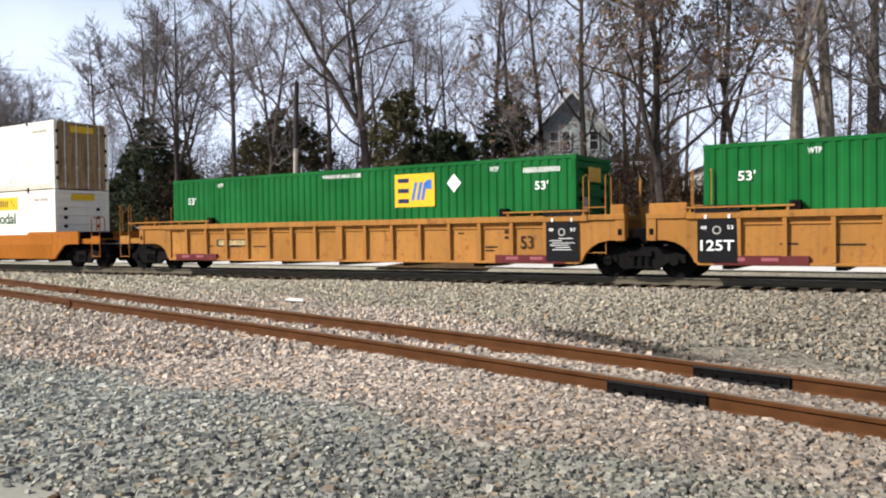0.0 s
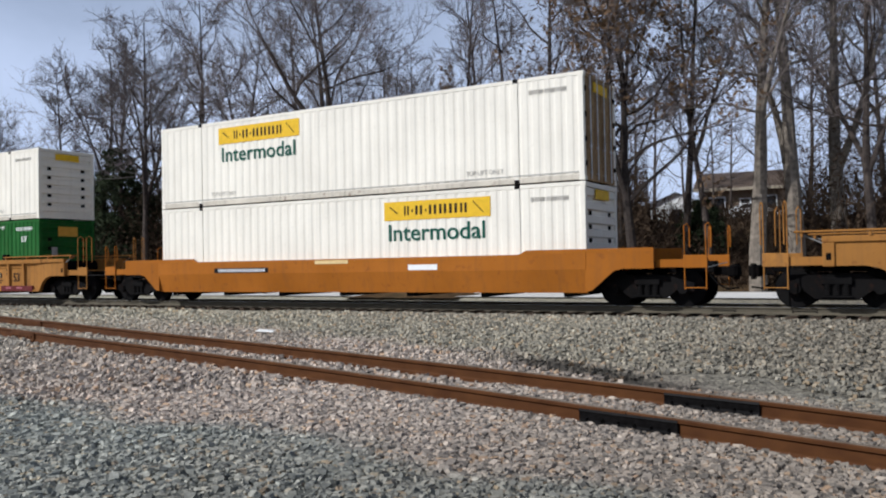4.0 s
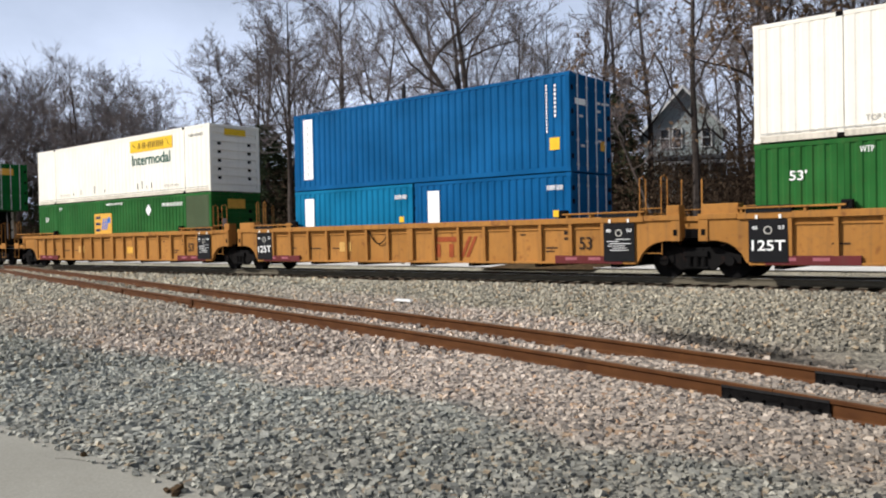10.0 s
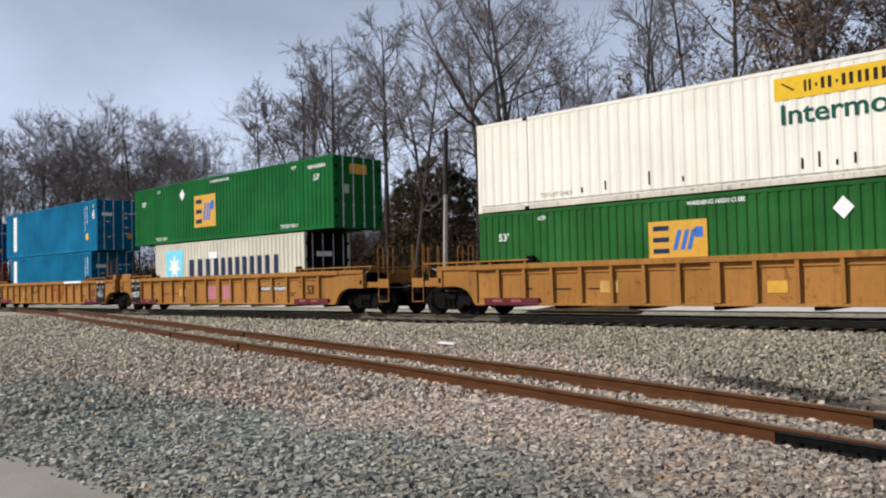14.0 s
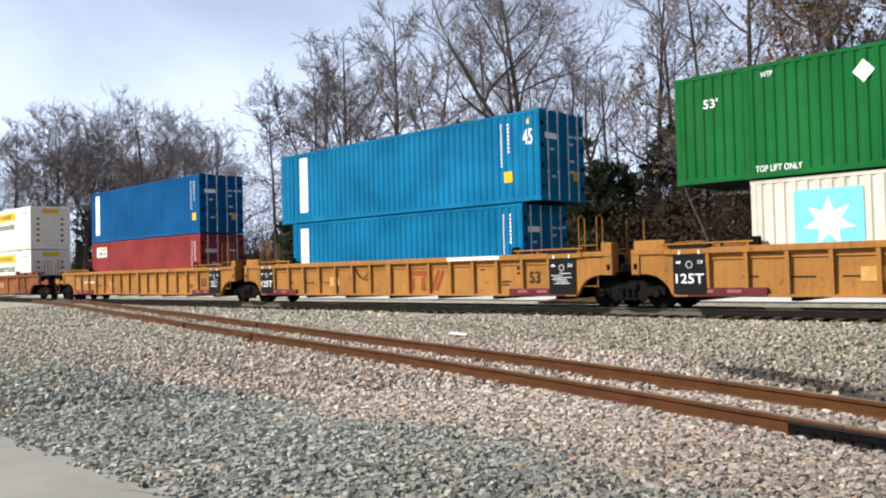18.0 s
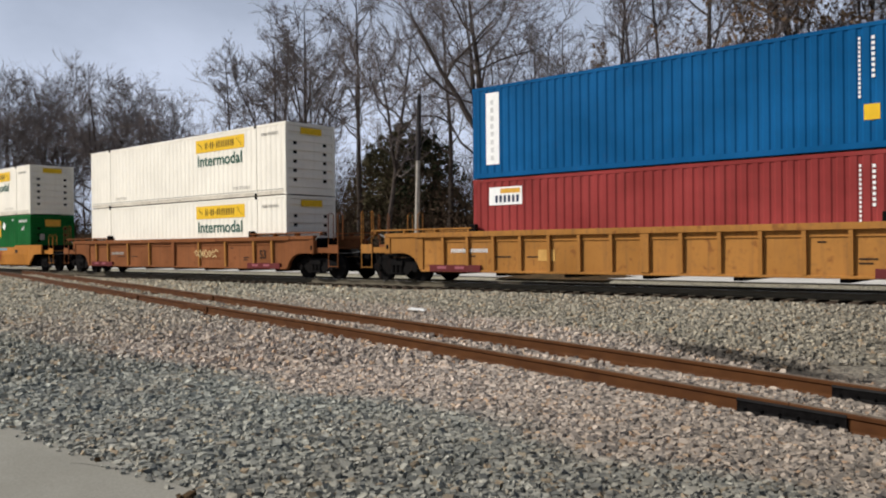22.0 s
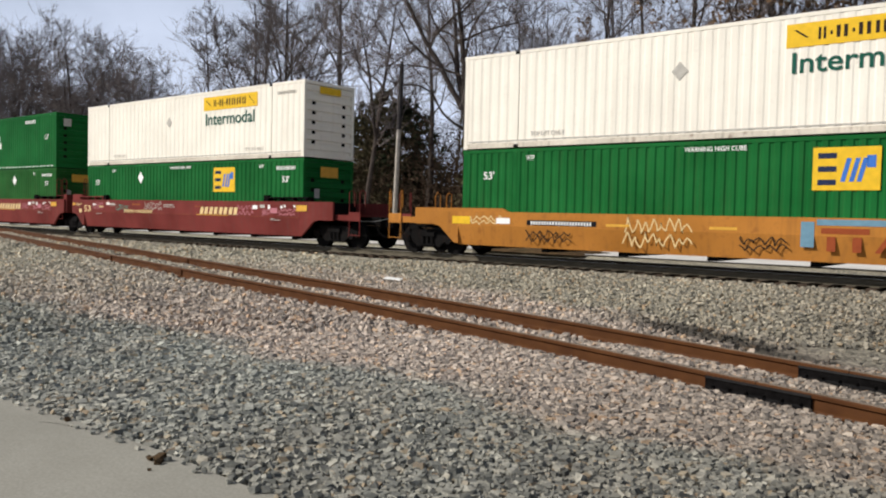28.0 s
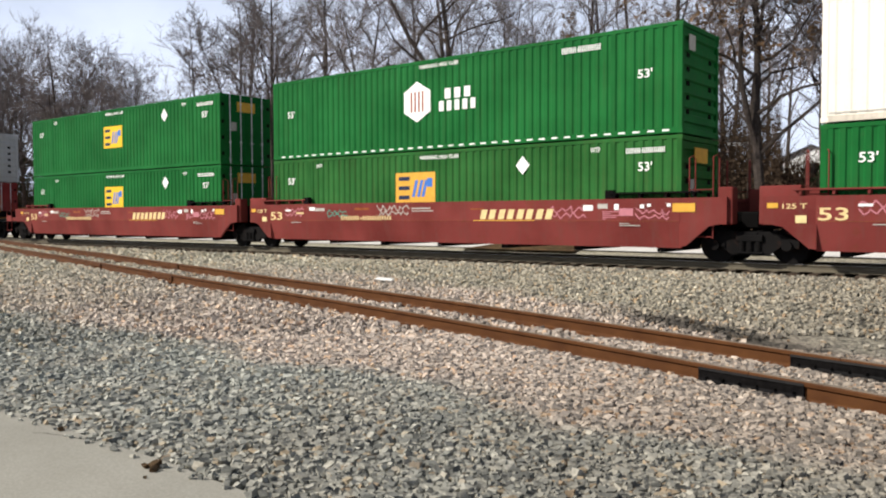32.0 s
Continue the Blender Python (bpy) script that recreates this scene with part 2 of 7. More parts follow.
def gravel_material(name, pieces):
    """Crushed stone. Colour bands follow the different ballast loads that were tipped here; on single stones the tint varies stone by stone."""
    m, nt, bs = nodes_of(name)
    geo = nt.nodes.new("ShaderNodeNewGeometry")
    sep = nt.nodes.new("ShaderNodeSeparateXYZ")
    nt.links.new(geo.outputs["Position"], sep.inputs["Vector"])
    wob = add(nt, "ShaderNodeTexNoise", Scale=0.55, Detail=5.0)
    nt.links.new(geo.outputs["Position"], wob.inputs["Vector"])

    def line(kx, ky, wobble):
        """kx x + ky y with a ragged border."""
        a = nt.nodes.new("ShaderNodeVectorMath")
        a.operation = "DOT_PRODUCT"
        a.inputs[1].default_value = (kx, ky, 0.0)
        nt.links.new(geo.outputs["Position"], a.inputs[0])
        b = add(nt, "ShaderNodeMath")
        b.operation = "MULTIPLY_ADD"
        b.inputs[1].default_value = wobble
        nt.links.new(wob.outputs["Fac"], b.inputs[0])
        nt.links.new(a.outputs["Value"], b.inputs[2])
        return b.outputs[0]

    def step(src, lo, hi, a=0.0, b=1.0):
        r = add(nt, "ShaderNodeMapRange")
        r.inputs["From Min"].default_value, r.inputs["From Max"].default_value = lo, hi
        r.inputs["To Min"].default_value, r.inputs["To Max"].default_value = a, b
        nt.links.new(src, r.inputs["Value"])
        return r.outputs["Result"]

    def blot(cx, cy, turn, long, wide, wobble, lo, hi, most):
        """A long stain with a ragged rim."""
        mp = add(nt, "ShaderNodeMapping")
        mp.vector_type = "TEXTURE"
        mp.inputs["Location"].default_value = (cx, cy, 0)
        mp.inputs["Rotation"].default_value = (0, 0, radians(turn))
        mp.inputs["Scale"].default_value = (long, wide, 1e4)
        nt.links.new(geo.outputs["Position"], mp.inputs["Vector"])
        d = nt.nodes.new("ShaderNodeVectorMath")
        d.operation = "LENGTH"
        nt.links.new(mp.outputs["Vector"], d.inputs[0])
        e = add(nt, "ShaderNodeMath")
        e.operation = "MULTIPLY_ADD"
        e.inputs[1].default_value = wobble
        nt.links.new(wob.outputs["Fac"], e.inputs[0])
        nt.links.new(d.outputs["Value"], e.inputs[2])
        return step(e.outputs[0], lo + wobble / 2, hi + wobble / 2, most, 0.0)

    grey, pale, tan, far = (0.312, 0.323, 0.291), (0.473, 0.406, 0.348), (0.357, 0.330, 0.263), (0.484, 0.458, 0.365)
    base = mix(nt, step(line(0.26, 1.0, 2.4), 12.1, 13.3), pale, tan)
    # the pale load lies along the siding, over the grey one
    patchy = add(nt, "ShaderNodeTexNoise", Scale=0.9, Detail=6.0)
    nt.links.new(geo.outputs["Position"], patchy.inputs["Vector"])
    grey = mix(nt, step(patchy.outputs["Fac"], 0.42, 0.66, 0.0, 0.55), grey, (0.365, 0.35, 0.30))
    base = mix(nt, step(line(0.02, 1.0, 2.6), 7.1, 7.7), grey, base)
    # further off the loads mix into a dull green-tan
    base = mix(nt, step(line(-1.0, 0.0, 5.0), 14.0, 25.0, 0.0, 0.85), base, far)
    # the stone turns darker towards the joint
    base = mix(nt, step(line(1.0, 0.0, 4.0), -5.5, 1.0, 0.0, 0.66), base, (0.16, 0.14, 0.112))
    # smooth trodden mud and a black oil streak beyond the siding joint
    base = mix(nt, blot(0.9, 11.45, -16, 4.6, 1.15, 0.8, 0.75, 1.15, 0.85), base, (0.24, 0.225, 0.185))
    base = mix(nt, blot(-4.5, 12.25, -26, 2.3, 0.42, 1.2, 0.6, 1.25, 0.88), base, (0.045, 0.042, 0.036))
    # the train's shade on the bed between the main rails, put into the colour
    base = mix(nt, blot(0.0, 21.75, 0, 1000.0, 1.0, 0.5, 0.85, 1.35, 0.85), base, (0.075, 0.066, 0.056))
    if pieces:
        rnd = geo.outputs["Random Per Island"]
        tone = ramp(nt, rnd, [(0.0, (0.40, 0.41, 0.42)), (0.26, (0.74, 0.75, 0.76)), (0.64, (1.05, 1.03, 1.0)), (0.86, (1.36, 1.33, 1.30)), (0.90, (1.22, 1.02, 0.80)), (0.945, (1.02, 0.78, 0.60)), (0.97, (1.45, 1.40, 1.34)), (1.0, (1.6, 1.58, 1.55))]).outputs["Color"]
        c = mix(nt, 1.0, base, tone, "MULTIPLY")
    else:
        vor = add(nt, "ShaderNodeTexVoronoi", Scale=15.0)
        nt.links.new(geo.outputs["Position"], vor.inputs["Vector"])
        bw = nt.nodes.new("ShaderNodeRGBToBW")
        nt.links.new(vor.outputs["Color"], bw.inputs["Color"])
        tone = ramp(nt, bw.outputs["Val"], [(0.15, (0.42, 0.42, 0.43)), (0.5, (0.80, 0.79, 0.77)), (0.8, (1.12, 1.10, 1.06))]).outputs["Color"]
        c = mix(nt, 1.0, base, tone, "MULTIPLY")
        inv = ramp(nt, vor.outputs["Distance"], [(0.0, (1, 1, 1)), (0.55, (0, 0, 0))]).outputs["Color"]
        bump(nt, bs, inv, 0.8, 0.03)
    fine = add(nt, "ShaderNodeTexNoise", Scale=60.0, Detail=4.0)
    nt.links.new(geo.outputs["Position"], fine.inputs["Vector"])
    sp = ramp(nt, fine.outputs["Fac"], [(0.3, (0.75, 0.75, 0.75)), (0.7, (1.15, 1.15, 1.15))]).outputs["Color"]
    nt.links.new(mix(nt, 1.0, c, sp, "MULTIPLY"), bs.inputs["Base Color"])
    bs.inputs["Roughness"].default_value = 0.9
    bs.inputs["Specular IOR Level"].default_value = 0.15
    return m


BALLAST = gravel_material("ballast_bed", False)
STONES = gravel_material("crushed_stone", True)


def ground_material():
    """Bare earth and leaf litter of the wood beyond the line."""
    m, nt, bs = nodes_of("leaf_litter_soil")
    a, b = noise_node(nt, 0.3, 6), noise_node(nt, 6.0, 7)
    c = ramp(nt, a.outputs["Fac"], [(0.3, (0.045, 0.030, 0.018)), (0.55, (0.085, 0.055, 0.03)), (0.75, (0.055, 0.045, 0.025))]).outputs["Color"]
    t = ramp(nt, b.outputs["Fac"], [(0.3, (0.45, 0.45, 0.45)), (0.7, (1.5, 1.45, 1.35))]).outputs["Color"]
    nt.links.new(mix(nt, 1.0, c, t, "MULTIPLY"), bs.inputs["Base Color"])
    bs.inputs["Roughness"].default_value = 0.95
    bs.inputs["Specular IOR Level"].default_value = 0.1
    bump(nt, bs, b.outputs["Fac"], 0.8, 0.08)
    return m


SOIL = ground_material()


def concrete_material(name, c1, c2, scale):
    m, nt, bs = nodes_of(name)
    a, b = noise_node(nt, scale, 7), noise_node(nt, 55.0, 5)
    c = ramp(nt, a.outputs["Fac"], [(0.3, c1), (0.7, c2)]).outputs["Color"]
    t = ramp(nt, b.outputs["Fac"], [(0.3, (0.85, 0.85, 0.85)), (0.7, (1.1, 1.1, 1.1))]).outputs["Color"]
    nt.links.new(mix(nt, 1.0, c, t, "MULTIPLY"), bs.inputs["Base Color"])
    bs.inputs["Roughness"].default_value = 0.85
    bs.inputs["Specular IOR Level"].default_value = 0.2
    bump(nt, bs, b.outputs["Fac"], 0.25, 0.004)
    return m


PAVING = concrete_material("worn_concrete", (0.255, 0.245, 0.208), (0.31, 0.298, 0.256), 1.3)
PALE_ROAD = concrete_material("pale_gravel_road", (0.60, 0.58, 0.55), (0.74, 0.72, 0.69), 0.8)
BARK = plain("grey_brown_bark", (0.066, 0.053, 0.046), 0.9, 0, 0.35, 7)
BARK_PALE = plain("pale_grey_bark", (0.17, 0.145, 0.118), 0.9, 0, 0.4, 5)
BARK_DARK = plain("dark_bark", (0.042, 0.034, 0.030), 0.9, 0, 0.35, 7)
TWIG = plain("bare_twigs", (0.165, 0.141, 0.136), 0.9, 0, 0.3, 3)
DRY_LEAF = plain("dry_brown_leaves", (0.15, 0.095, 0.055), 0.8, 0, 0.4, 3)
CEDAR = plain("dark_evergreen_foliage", (0.0351, 0.0459, 0.023), 0.8, 0, 0.45, 2.5)
OLIVE = plain("olive_evergreen_foliage", (0.098, 0.086, 0.046), 0.8, 0, 0.45, 2.5)
BRUSH = plain("dry_brush", (0.062, 0.042, 0.028), 0.9, 0, 0.4, 1.5)
SIDING = plain("pale_grey_siding", (0.38, 0.42, 0.42), 0.6, 0, 0.06)
SHINGLE = plain("dark_grey_shingles", (0.08, 0.085, 0.095), 0.85, 0, 0.25, 9)
TRIM = plain("white_trim", (0.75, 0.76, 0.76), 0.5, 0, 0.04)
GLASS = plain("dark_window_glass", (0.02, 0.024, 0.03), 0.08, 0, 0.1, 6.0, 0.5)
BRICK_RED = plain("red_brown_brick", (0.22, 0.09, 0.055), 0.85, 0, 0.25, 12)
TAN_BRICK = plain("tan_brick", (0.24, 0.18, 0.13), 0.85, 0, 0.25, 9)
TAN_TRIM = plain("tan_fascia_paint", (0.34, 0.29, 0.22), 0.6, 0, 0.08)
BROWN_ROOF = plain("brown_shingles", (0.10, 0.075, 0.06), 0.9, 0, 0.3, 8)
CAR_WHITE = plain("white_car_paint", (0.78, 0.78, 0.78), 0.25, 0, 0.03, 4, 0.5)
POLE_WOOD = plain("weathered_pole_wood", (0.40, 0.36, 0.31), 0.8, 0, 0.2, 5)
POLE_DARK = plain("dark_tarred_pole_wood", (0.05, 0.045, 0.045), 0.8, 0, 0.2, 5)


# ---- mesh building ----
class Shape:
    """A heap of vertices and faces that becomes one mesh."""

    def __init__(self):
        self.v, self.f = [], []

    def put(self, verts, faces):
        n = len(self.v)
        self.v += [tuple(p) for p in verts]
        self.f += [tuple(i + n for i in q) for q in faces]
        return self

    def box(self, x0, x1, y0, y1, z0, z1, c=0.0):
        """A box; c bevels its twelve edges."""
        if c <= 0:
            v = [(x, y, z) for x in (x0, x1) for y in (y0, y1) for z in (z0, z1)]
            return self.put(v, [(0, 1, 3, 2), (4, 6, 7, 5), (0, 4, 5, 1), (2, 3, 7, 6), (0, 2, 6, 4), (1, 5, 7, 3)])
        lo, hi = (x0, y0, z0), (x1, y1, z1)
        v, ix = [], {}
        for s in range(8):
            sg = [(s >> a) & 1 for a in range(3)]
            for a in range(3):
                p = [(hi[b] if sg[b] else lo[b]) if b == a else (hi[b] - c if sg[b] else lo[b] + c) for b in range(3)]
                ix[s, a] = len(v)
                v.append(p)
        f = []
        for a in range(3):
            b, d = (a + 1) % 3, (a + 2) % 3
            for e in (0, 1):
                q = [(e << a) | (i << b) | (j << d) for i, j in ((0, 0), (1, 0), (1, 1), (0, 1))]
                q = [ix[s, a] for s in q]
                f.append(tuple(q if e else q[::-1]))
            for i in (0, 1):
                for j in (0, 1):
                    s0 = (i << b) | (j << d)
                    s1 = s0 | (1 << a)
                    q = (ix[s0, b], ix[s1, b], ix[s1, d], ix[s0, d])
                    f.append(q if i != j else q[::-1])
        for s in range(8):
            q = (ix[s, 0], ix[s, 1], ix[s, 2])
            f.append(q if bin(s).count("1") % 2 == 1 else q[::-1])
        return self.put(v, f)

    def prism(self, pts, axis, a, b):
        """A polygon drawn in the two other axes (in order), drawn out along axis from a to b."""
        n = len(pts)
        v = []
        for w in (a, b):
            for p, q in pts:
                v.append({"x": (w, p, q), "y": (p, w, q), "z": (p, q, w)}[axis])
        f = [tuple(range(n)), tuple(range(2 * n - 1, n - 1, -1))]
        f += [(i, n + i, n + (i + 1) % n, (i + 1) % n) for i in range(n)]
        return self.put(v, f)

    def rod(self, p, q, r, n=8, r2=None):
        p, q = Vector(p), Vector(q)
        d = (q - p).normalized()
        u = d.orthogonal().normalized()
        w = d.cross(u)
        r2 = r if r2 is None else r2
        v = []
        for c, rr in ((p, r), (q, r2)):
            for k in range(n):
                a = 2 * math.pi * k / n
                v.append(c + rr * (math.cos(a) * u + math.sin(a) * w))
        f = [tuple(range(n - 1, -1, -1)), tuple(range(n, 2 * n))]
        f += [(k, (k + 1) % n, n + (k + 1) % n, n + k) for k in range(n)]
        return self.put(v, f)

    def path(self, pts, r, n=6):
        """One bent tube along pts."""
        pts, v, u = [Vector(p) for p in pts], [], None
        for i, p in enumerate(pts):
            d = (pts[min(i + 1, len(pts) - 1)] - pts[max(i - 1, 0)]).normalized()
            u = d.orthogonal().normalized() if u is None else (u - d * u.dot(d)).normalized()
            w = d.cross(u)
            v += [p + r * (math.cos(2 * math.pi * k / n) * u + math.sin(2 * math.pi * k / n) * w) for k in range(n)]
        f = [tuple(range(n - 1, -1, -1)), tuple(range(len(v) - n, len(v)))]
        for i in range(len(pts) - 1):
            f += [(i * n + k, i * n + (k + 1) % n, (i + 1) * n + (k + 1) % n, (i + 1) * n + k) for k in range(n)]
        return self.put(v, f)

    def rect(self, x0, x1, z0, z1, y):
        """A thin plate that faces -y."""
        return self.box(x0, x1, y, y + 0.004, z0, z1)


def mesh_from(name, shape, mat):
    me = bpy.data.meshes.new(name)
    me.from_pydata(shape.v, [], shape.f)
    me.materials.append(mat)
    bm = bmesh.new()
    bm.from_mesh(me)
    bmesh.ops.recalc_face_normals(bm, faces=bm.faces)
    bm.to_mesh(me)
    bm.free()
    return me


def part(name, shape, mat, parent=None, label="", at=None):
    """Links a shape (or a ready mesh) as one mesh object under a thing or a part."""
    me = shape if isinstance(shape, bpy.types.Mesh) else mesh_from(name, shape, mat)
    ob = new(name, me)
    if parent is not None:
        ob.parent = parent
    if at is not None:
        ob.matrix_basis = at
    if label:
        tagged(ob, label)
    return ob


def thing(name, label, category, group="", m=None):
    ob = new(name)
    if m is not None:
        ob.matrix_basis = m
    return tagged(ob, label, category, group)


def setting(name, shape, mat, label, category="", parent=None):
    ob = part(name, shape, mat, parent)
    return tagged(ob, label, category or name.split("_")[0], "", "structure")


TEXTS = {}


def text_shape(body):
    """Outline of a word in the built-in font, scaled to a unit box."""
    if body not in TEXTS:
        cu = bpy.data.curves.new("word", "FONT")
        cu.body, cu.size, cu.offset = body, 1.0, 0.012
        cu.resolution_u = 3
        ob = bpy.data.objects.new("word", cu)
        scene.collection.objects.link(ob)
        dg = bpy.context.evaluated_depsgraph_get()
        me = bpy.data.meshes.new_from_object(ob.evaluated_get(dg))
        v = np.array([p.co[:] for p in me.vertices])
        f = [tuple(p.vertices) for p in me.polygons]
        bpy.data.objects.remove(ob)
        bpy.data.meshes.remove(me)
        bpy.data.curves.remove(cu)
        lo, hi = v.min(0), v.max(0)
        TEXTS[body] = ((v - lo)[:, :2] / (hi - lo)[:2], f)
    return TEXTS[body]


def word(body, x0, x1, z0, z1, y):
    """Lettering that faces -y and fills the box x0..x1, z0..z1."""
    uv, f = text_shape(body)
    return Shape().put([(x0 + u * (x1 - x0), y, z0 + w * (z1 - z0)) for u, w in uv], f)


def strokes(n, x0, x1, z0, z1, y, w=0.62):
    """n plain upright bars in a row, each a shape of its own."""
    p = (x1 - x0) / (n - 1 + w)
    return [Shape().rect(x0 + k * p, x0 + (k + w) * p, z0, z1, y) for k in range(n)]


def bars(widths, x0, x1, z0, z1, y, gap=0.25):
    """A row of plain upright bars in the place of letters."""
    s = Shape()
    total = sum(widths) + gap * (len(widths) - 1)
    k, x = (x1 - x0) / total, x0
    for w in widths:
        if w > 0.6:
            s.rect(x, x + 0.32 * w * k, z0, z1, y)
            s.rect(x + 0.62 * w * k, x + 0.94 * w * k, z0, z1, y)
        else:
            s.rect(x, x + w * k, z0 + 0.3 * (z1 - z0), z0 + 0.6 * (z1 - z0), y)
        x += (w + gap) * k
    return s


# ---- ground ----
SIDE_X = [-75, -60, -48, -38, -30, -22, -16, -10, -5, 0, 5, 12]
SIDE_Y = [21.96, 21.37, 19.28, 16.72, 14.61, 12.74, 11.55, 10.58, 9.65, 8.52, 7.29, 5.6]


def side_y(x):
    """Middle of the siding: a gentle curve out of the main line, smooth through its stations."""
    i = min(max(int(np.searchsorted(SIDE_X, x)) - 1, 1), len(SIDE_X) - 3)
    (xa, xb, xc, xd), (ya, yb, yc, yd) = SIDE_X[i - 1:i + 3], SIDE_Y[i - 1:i + 3]
    w = xc - xb
    t = (x - xb) / w
    mb, mc = (yc - ya) / (xc - xa) * w, (yd - yb) / (xd - xb) * w
    return (2 * t ** 3 - 3 * t * t + 1) * yb + (t ** 3 - 2 * t * t + t) * mb + (3 * t * t - 2 * t ** 3) * yc + (t ** 3 - t * t) * mc


def side_z(x):
    """Rail-head height of the siding, which climbs to the main line."""
    return float(np.interp(x, [-34, -26, -18, -12, -6, 0], [0.0, -0.005, -0.093, -0.192, -0.305, -0.416]))


PAVE_Y, PAVE_Z = 3.15, -0.46


def ground_z(x, y):
    sy = side_y(min(max(x, -60.0), 10.0))
    bed = side_z(x) - 0.205
    ys = [-30.0, PAVE_Y - 0.3, PAVE_Y, max(sy - 1.9, PAVE_Y + 0.8), sy - 1.2, sy + 1.2, sy + 2.6, 20.0, 23.5, 25.5, 30.6, 31.0, 37.0, 46.0, 52.0, 75.0, 2000.0]
    zs = [-0.62, -0.62, -0.50, bed - 0.01, bed, bed, bed - 0.02, -0.255, -0.255, -0.48, -0.42, -0.30, -0.28, 2.2, 3.4, 4.4, 5.0]
    for i in range(1, len(ys)):
        ys[i] = max(ys[i], ys[i - 1] + 1e-4)
    return float(np.interp(y, ys, zs))


def grid_sheet(xs, ys, height):
    v = [(x, y, height(x, y)) for y in ys for x in xs]
    n = len(xs)
    return [v, [(j * n + i, j * n + i + 1, (j + 1) * n + i + 1, (j + 1) * n + i) for j in range(len(ys) - 1) for i in range(n - 1)]]


gx = [-2000, -900, -400, -200, -120, -90] + list(np.arange(-75, 21, 1.0)) + [30, 60, 120, 300, 900, 2000]
gy = [-2000, -600, -200, -60, -20, 0, 2] + list(np.arange(2.8, 31.7, 0.4)) + [32, 33, 35, 37, 39, 42, 45, 48, 52, 58, 66, 75, 90, 130, 250, 600, 2000]


def lumpy(x, y):
    z = ground_z(x, y)
    if y > 3.3 and y < 31 and abs(x) < 80:
        z += 0.025 * noise.noise(Vector((x * 0.9, y * 0.9, 0))) - 0.015
    elif y > 37:
        z += 0.25 * noise.noise(Vector((x * 0.2, y * 0.2, 3)))
    return z


ground = Shape().put(*grid_sheet(gx, gy, lumpy))
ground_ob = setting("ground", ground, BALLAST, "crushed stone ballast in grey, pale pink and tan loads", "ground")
ground_ob.data.materials.append(SOIL)
for poly in ground_ob.data.polygons:
    c = poly.center
    if c.y > 36.5 or c.x < -95 or c.x > 40 or c.y < -40:
        poly.material_index = 1
for poly in ground_ob.data.polygons:
    poly.use_smooth = True

road = Shape().put(*grid_sheet([-2000, -300, -120] + list(range(-100, 41, 4)) + [120, 300, 2000], [31.0, 32.5, 34.5, 36.6],
                               lambda x, y: -0.265 + 0.02 * noise.noise(Vector((x * 0.2, y, 0)))))
setting("road", road, PALE_ROAD, "pale sunlit gravel service road behind the train", "road")

# concrete apron on which the camera stands, with a ragged worn edge
edge = [(x, PAVE_Y + 0.05 * noise.noise(Vector((x * 1.3, 0, 7))) + 0.025 * noise.noise(Vector((x * 6, 0, 2))) - (0.03 * (x + 5) if x > -5.2 else 0)) for x in np.arange(-40, 12.01, 0.12)]
apron = [(x, y) for x, y in edge] + [(12, -30), (-40, -30)]
pave = Shape().prism(apron, "z", -0.75, PAVE_Z)
setting("pavement", pave, PAVING, "worn grey concrete apron with a ragged edge and hairline crack", "pavement")
crack = Shape()
cp = [(-6.42 + 0.06 * k, 2.93 + 0.15 * (k / 8) ** 0.6) for k in range(9)]
for (ax, ay), (bx, by) in zip(cp, cp[1:]):
    crack.put([(ax, ay - 0.004, PAVE_Z + 0.002), (bx, by - 0.004, PAVE_Z + 0.002), (bx, by + 0.004, PAVE_Z + 0.002), (ax, ay + 0.004, PAVE_Z + 0.002)], [(0, 1, 2, 3)])
part("hairline_crack", crack, MARK_DARK, bpy.data.objects["pavement"])


# ---- tracks ----
RAIL_PROFILE = [(-0.070, 0), (0.070, 0), (0.070, 0.012), (0.020, 0.030), (0.009, 0.045), (0.009, 0.125), (0.036, 0.138),
                (0.037, 0.162), (0.030, 0.172), (-0.030, 0.172), (-0.037, 0.162), (-0.036, 0.138), (-0.009, 0.125), (-0.009, 0.045), (-0.020, 0.030), (-0.070, 0.012)]


def rail_along(points, tall=1.0, profile=RAIL_PROFILE):
    """A rail of true section swept along points (x, y, z of the rail's top)."""
    v, f, n = [], [], len(profile)
    for i, p in enumerate(points):
        a, b = points[max(i - 1, 0)], points[min(i + 1, len(points) - 1)]
        h = math.atan2(b[1] - a[1], b[0] - a[0])
        for q, w in profile:
            v.append((p[0] - q * math.sin(h), p[1] + q * math.cos(h), p[2] + (w - 0.172) * tall))
    for i in range(len(points) - 1):
        f += [(i * n + k, i * n + (k + 1) % n, (i + 1) * n + (k + 1) % n, (i + 1) * n + k) for k in range(n)]
    f += [tuple(range(n)), tuple(range((len(points) - 1) * n, len(points) * n))]
    return Shape().put(v, f)


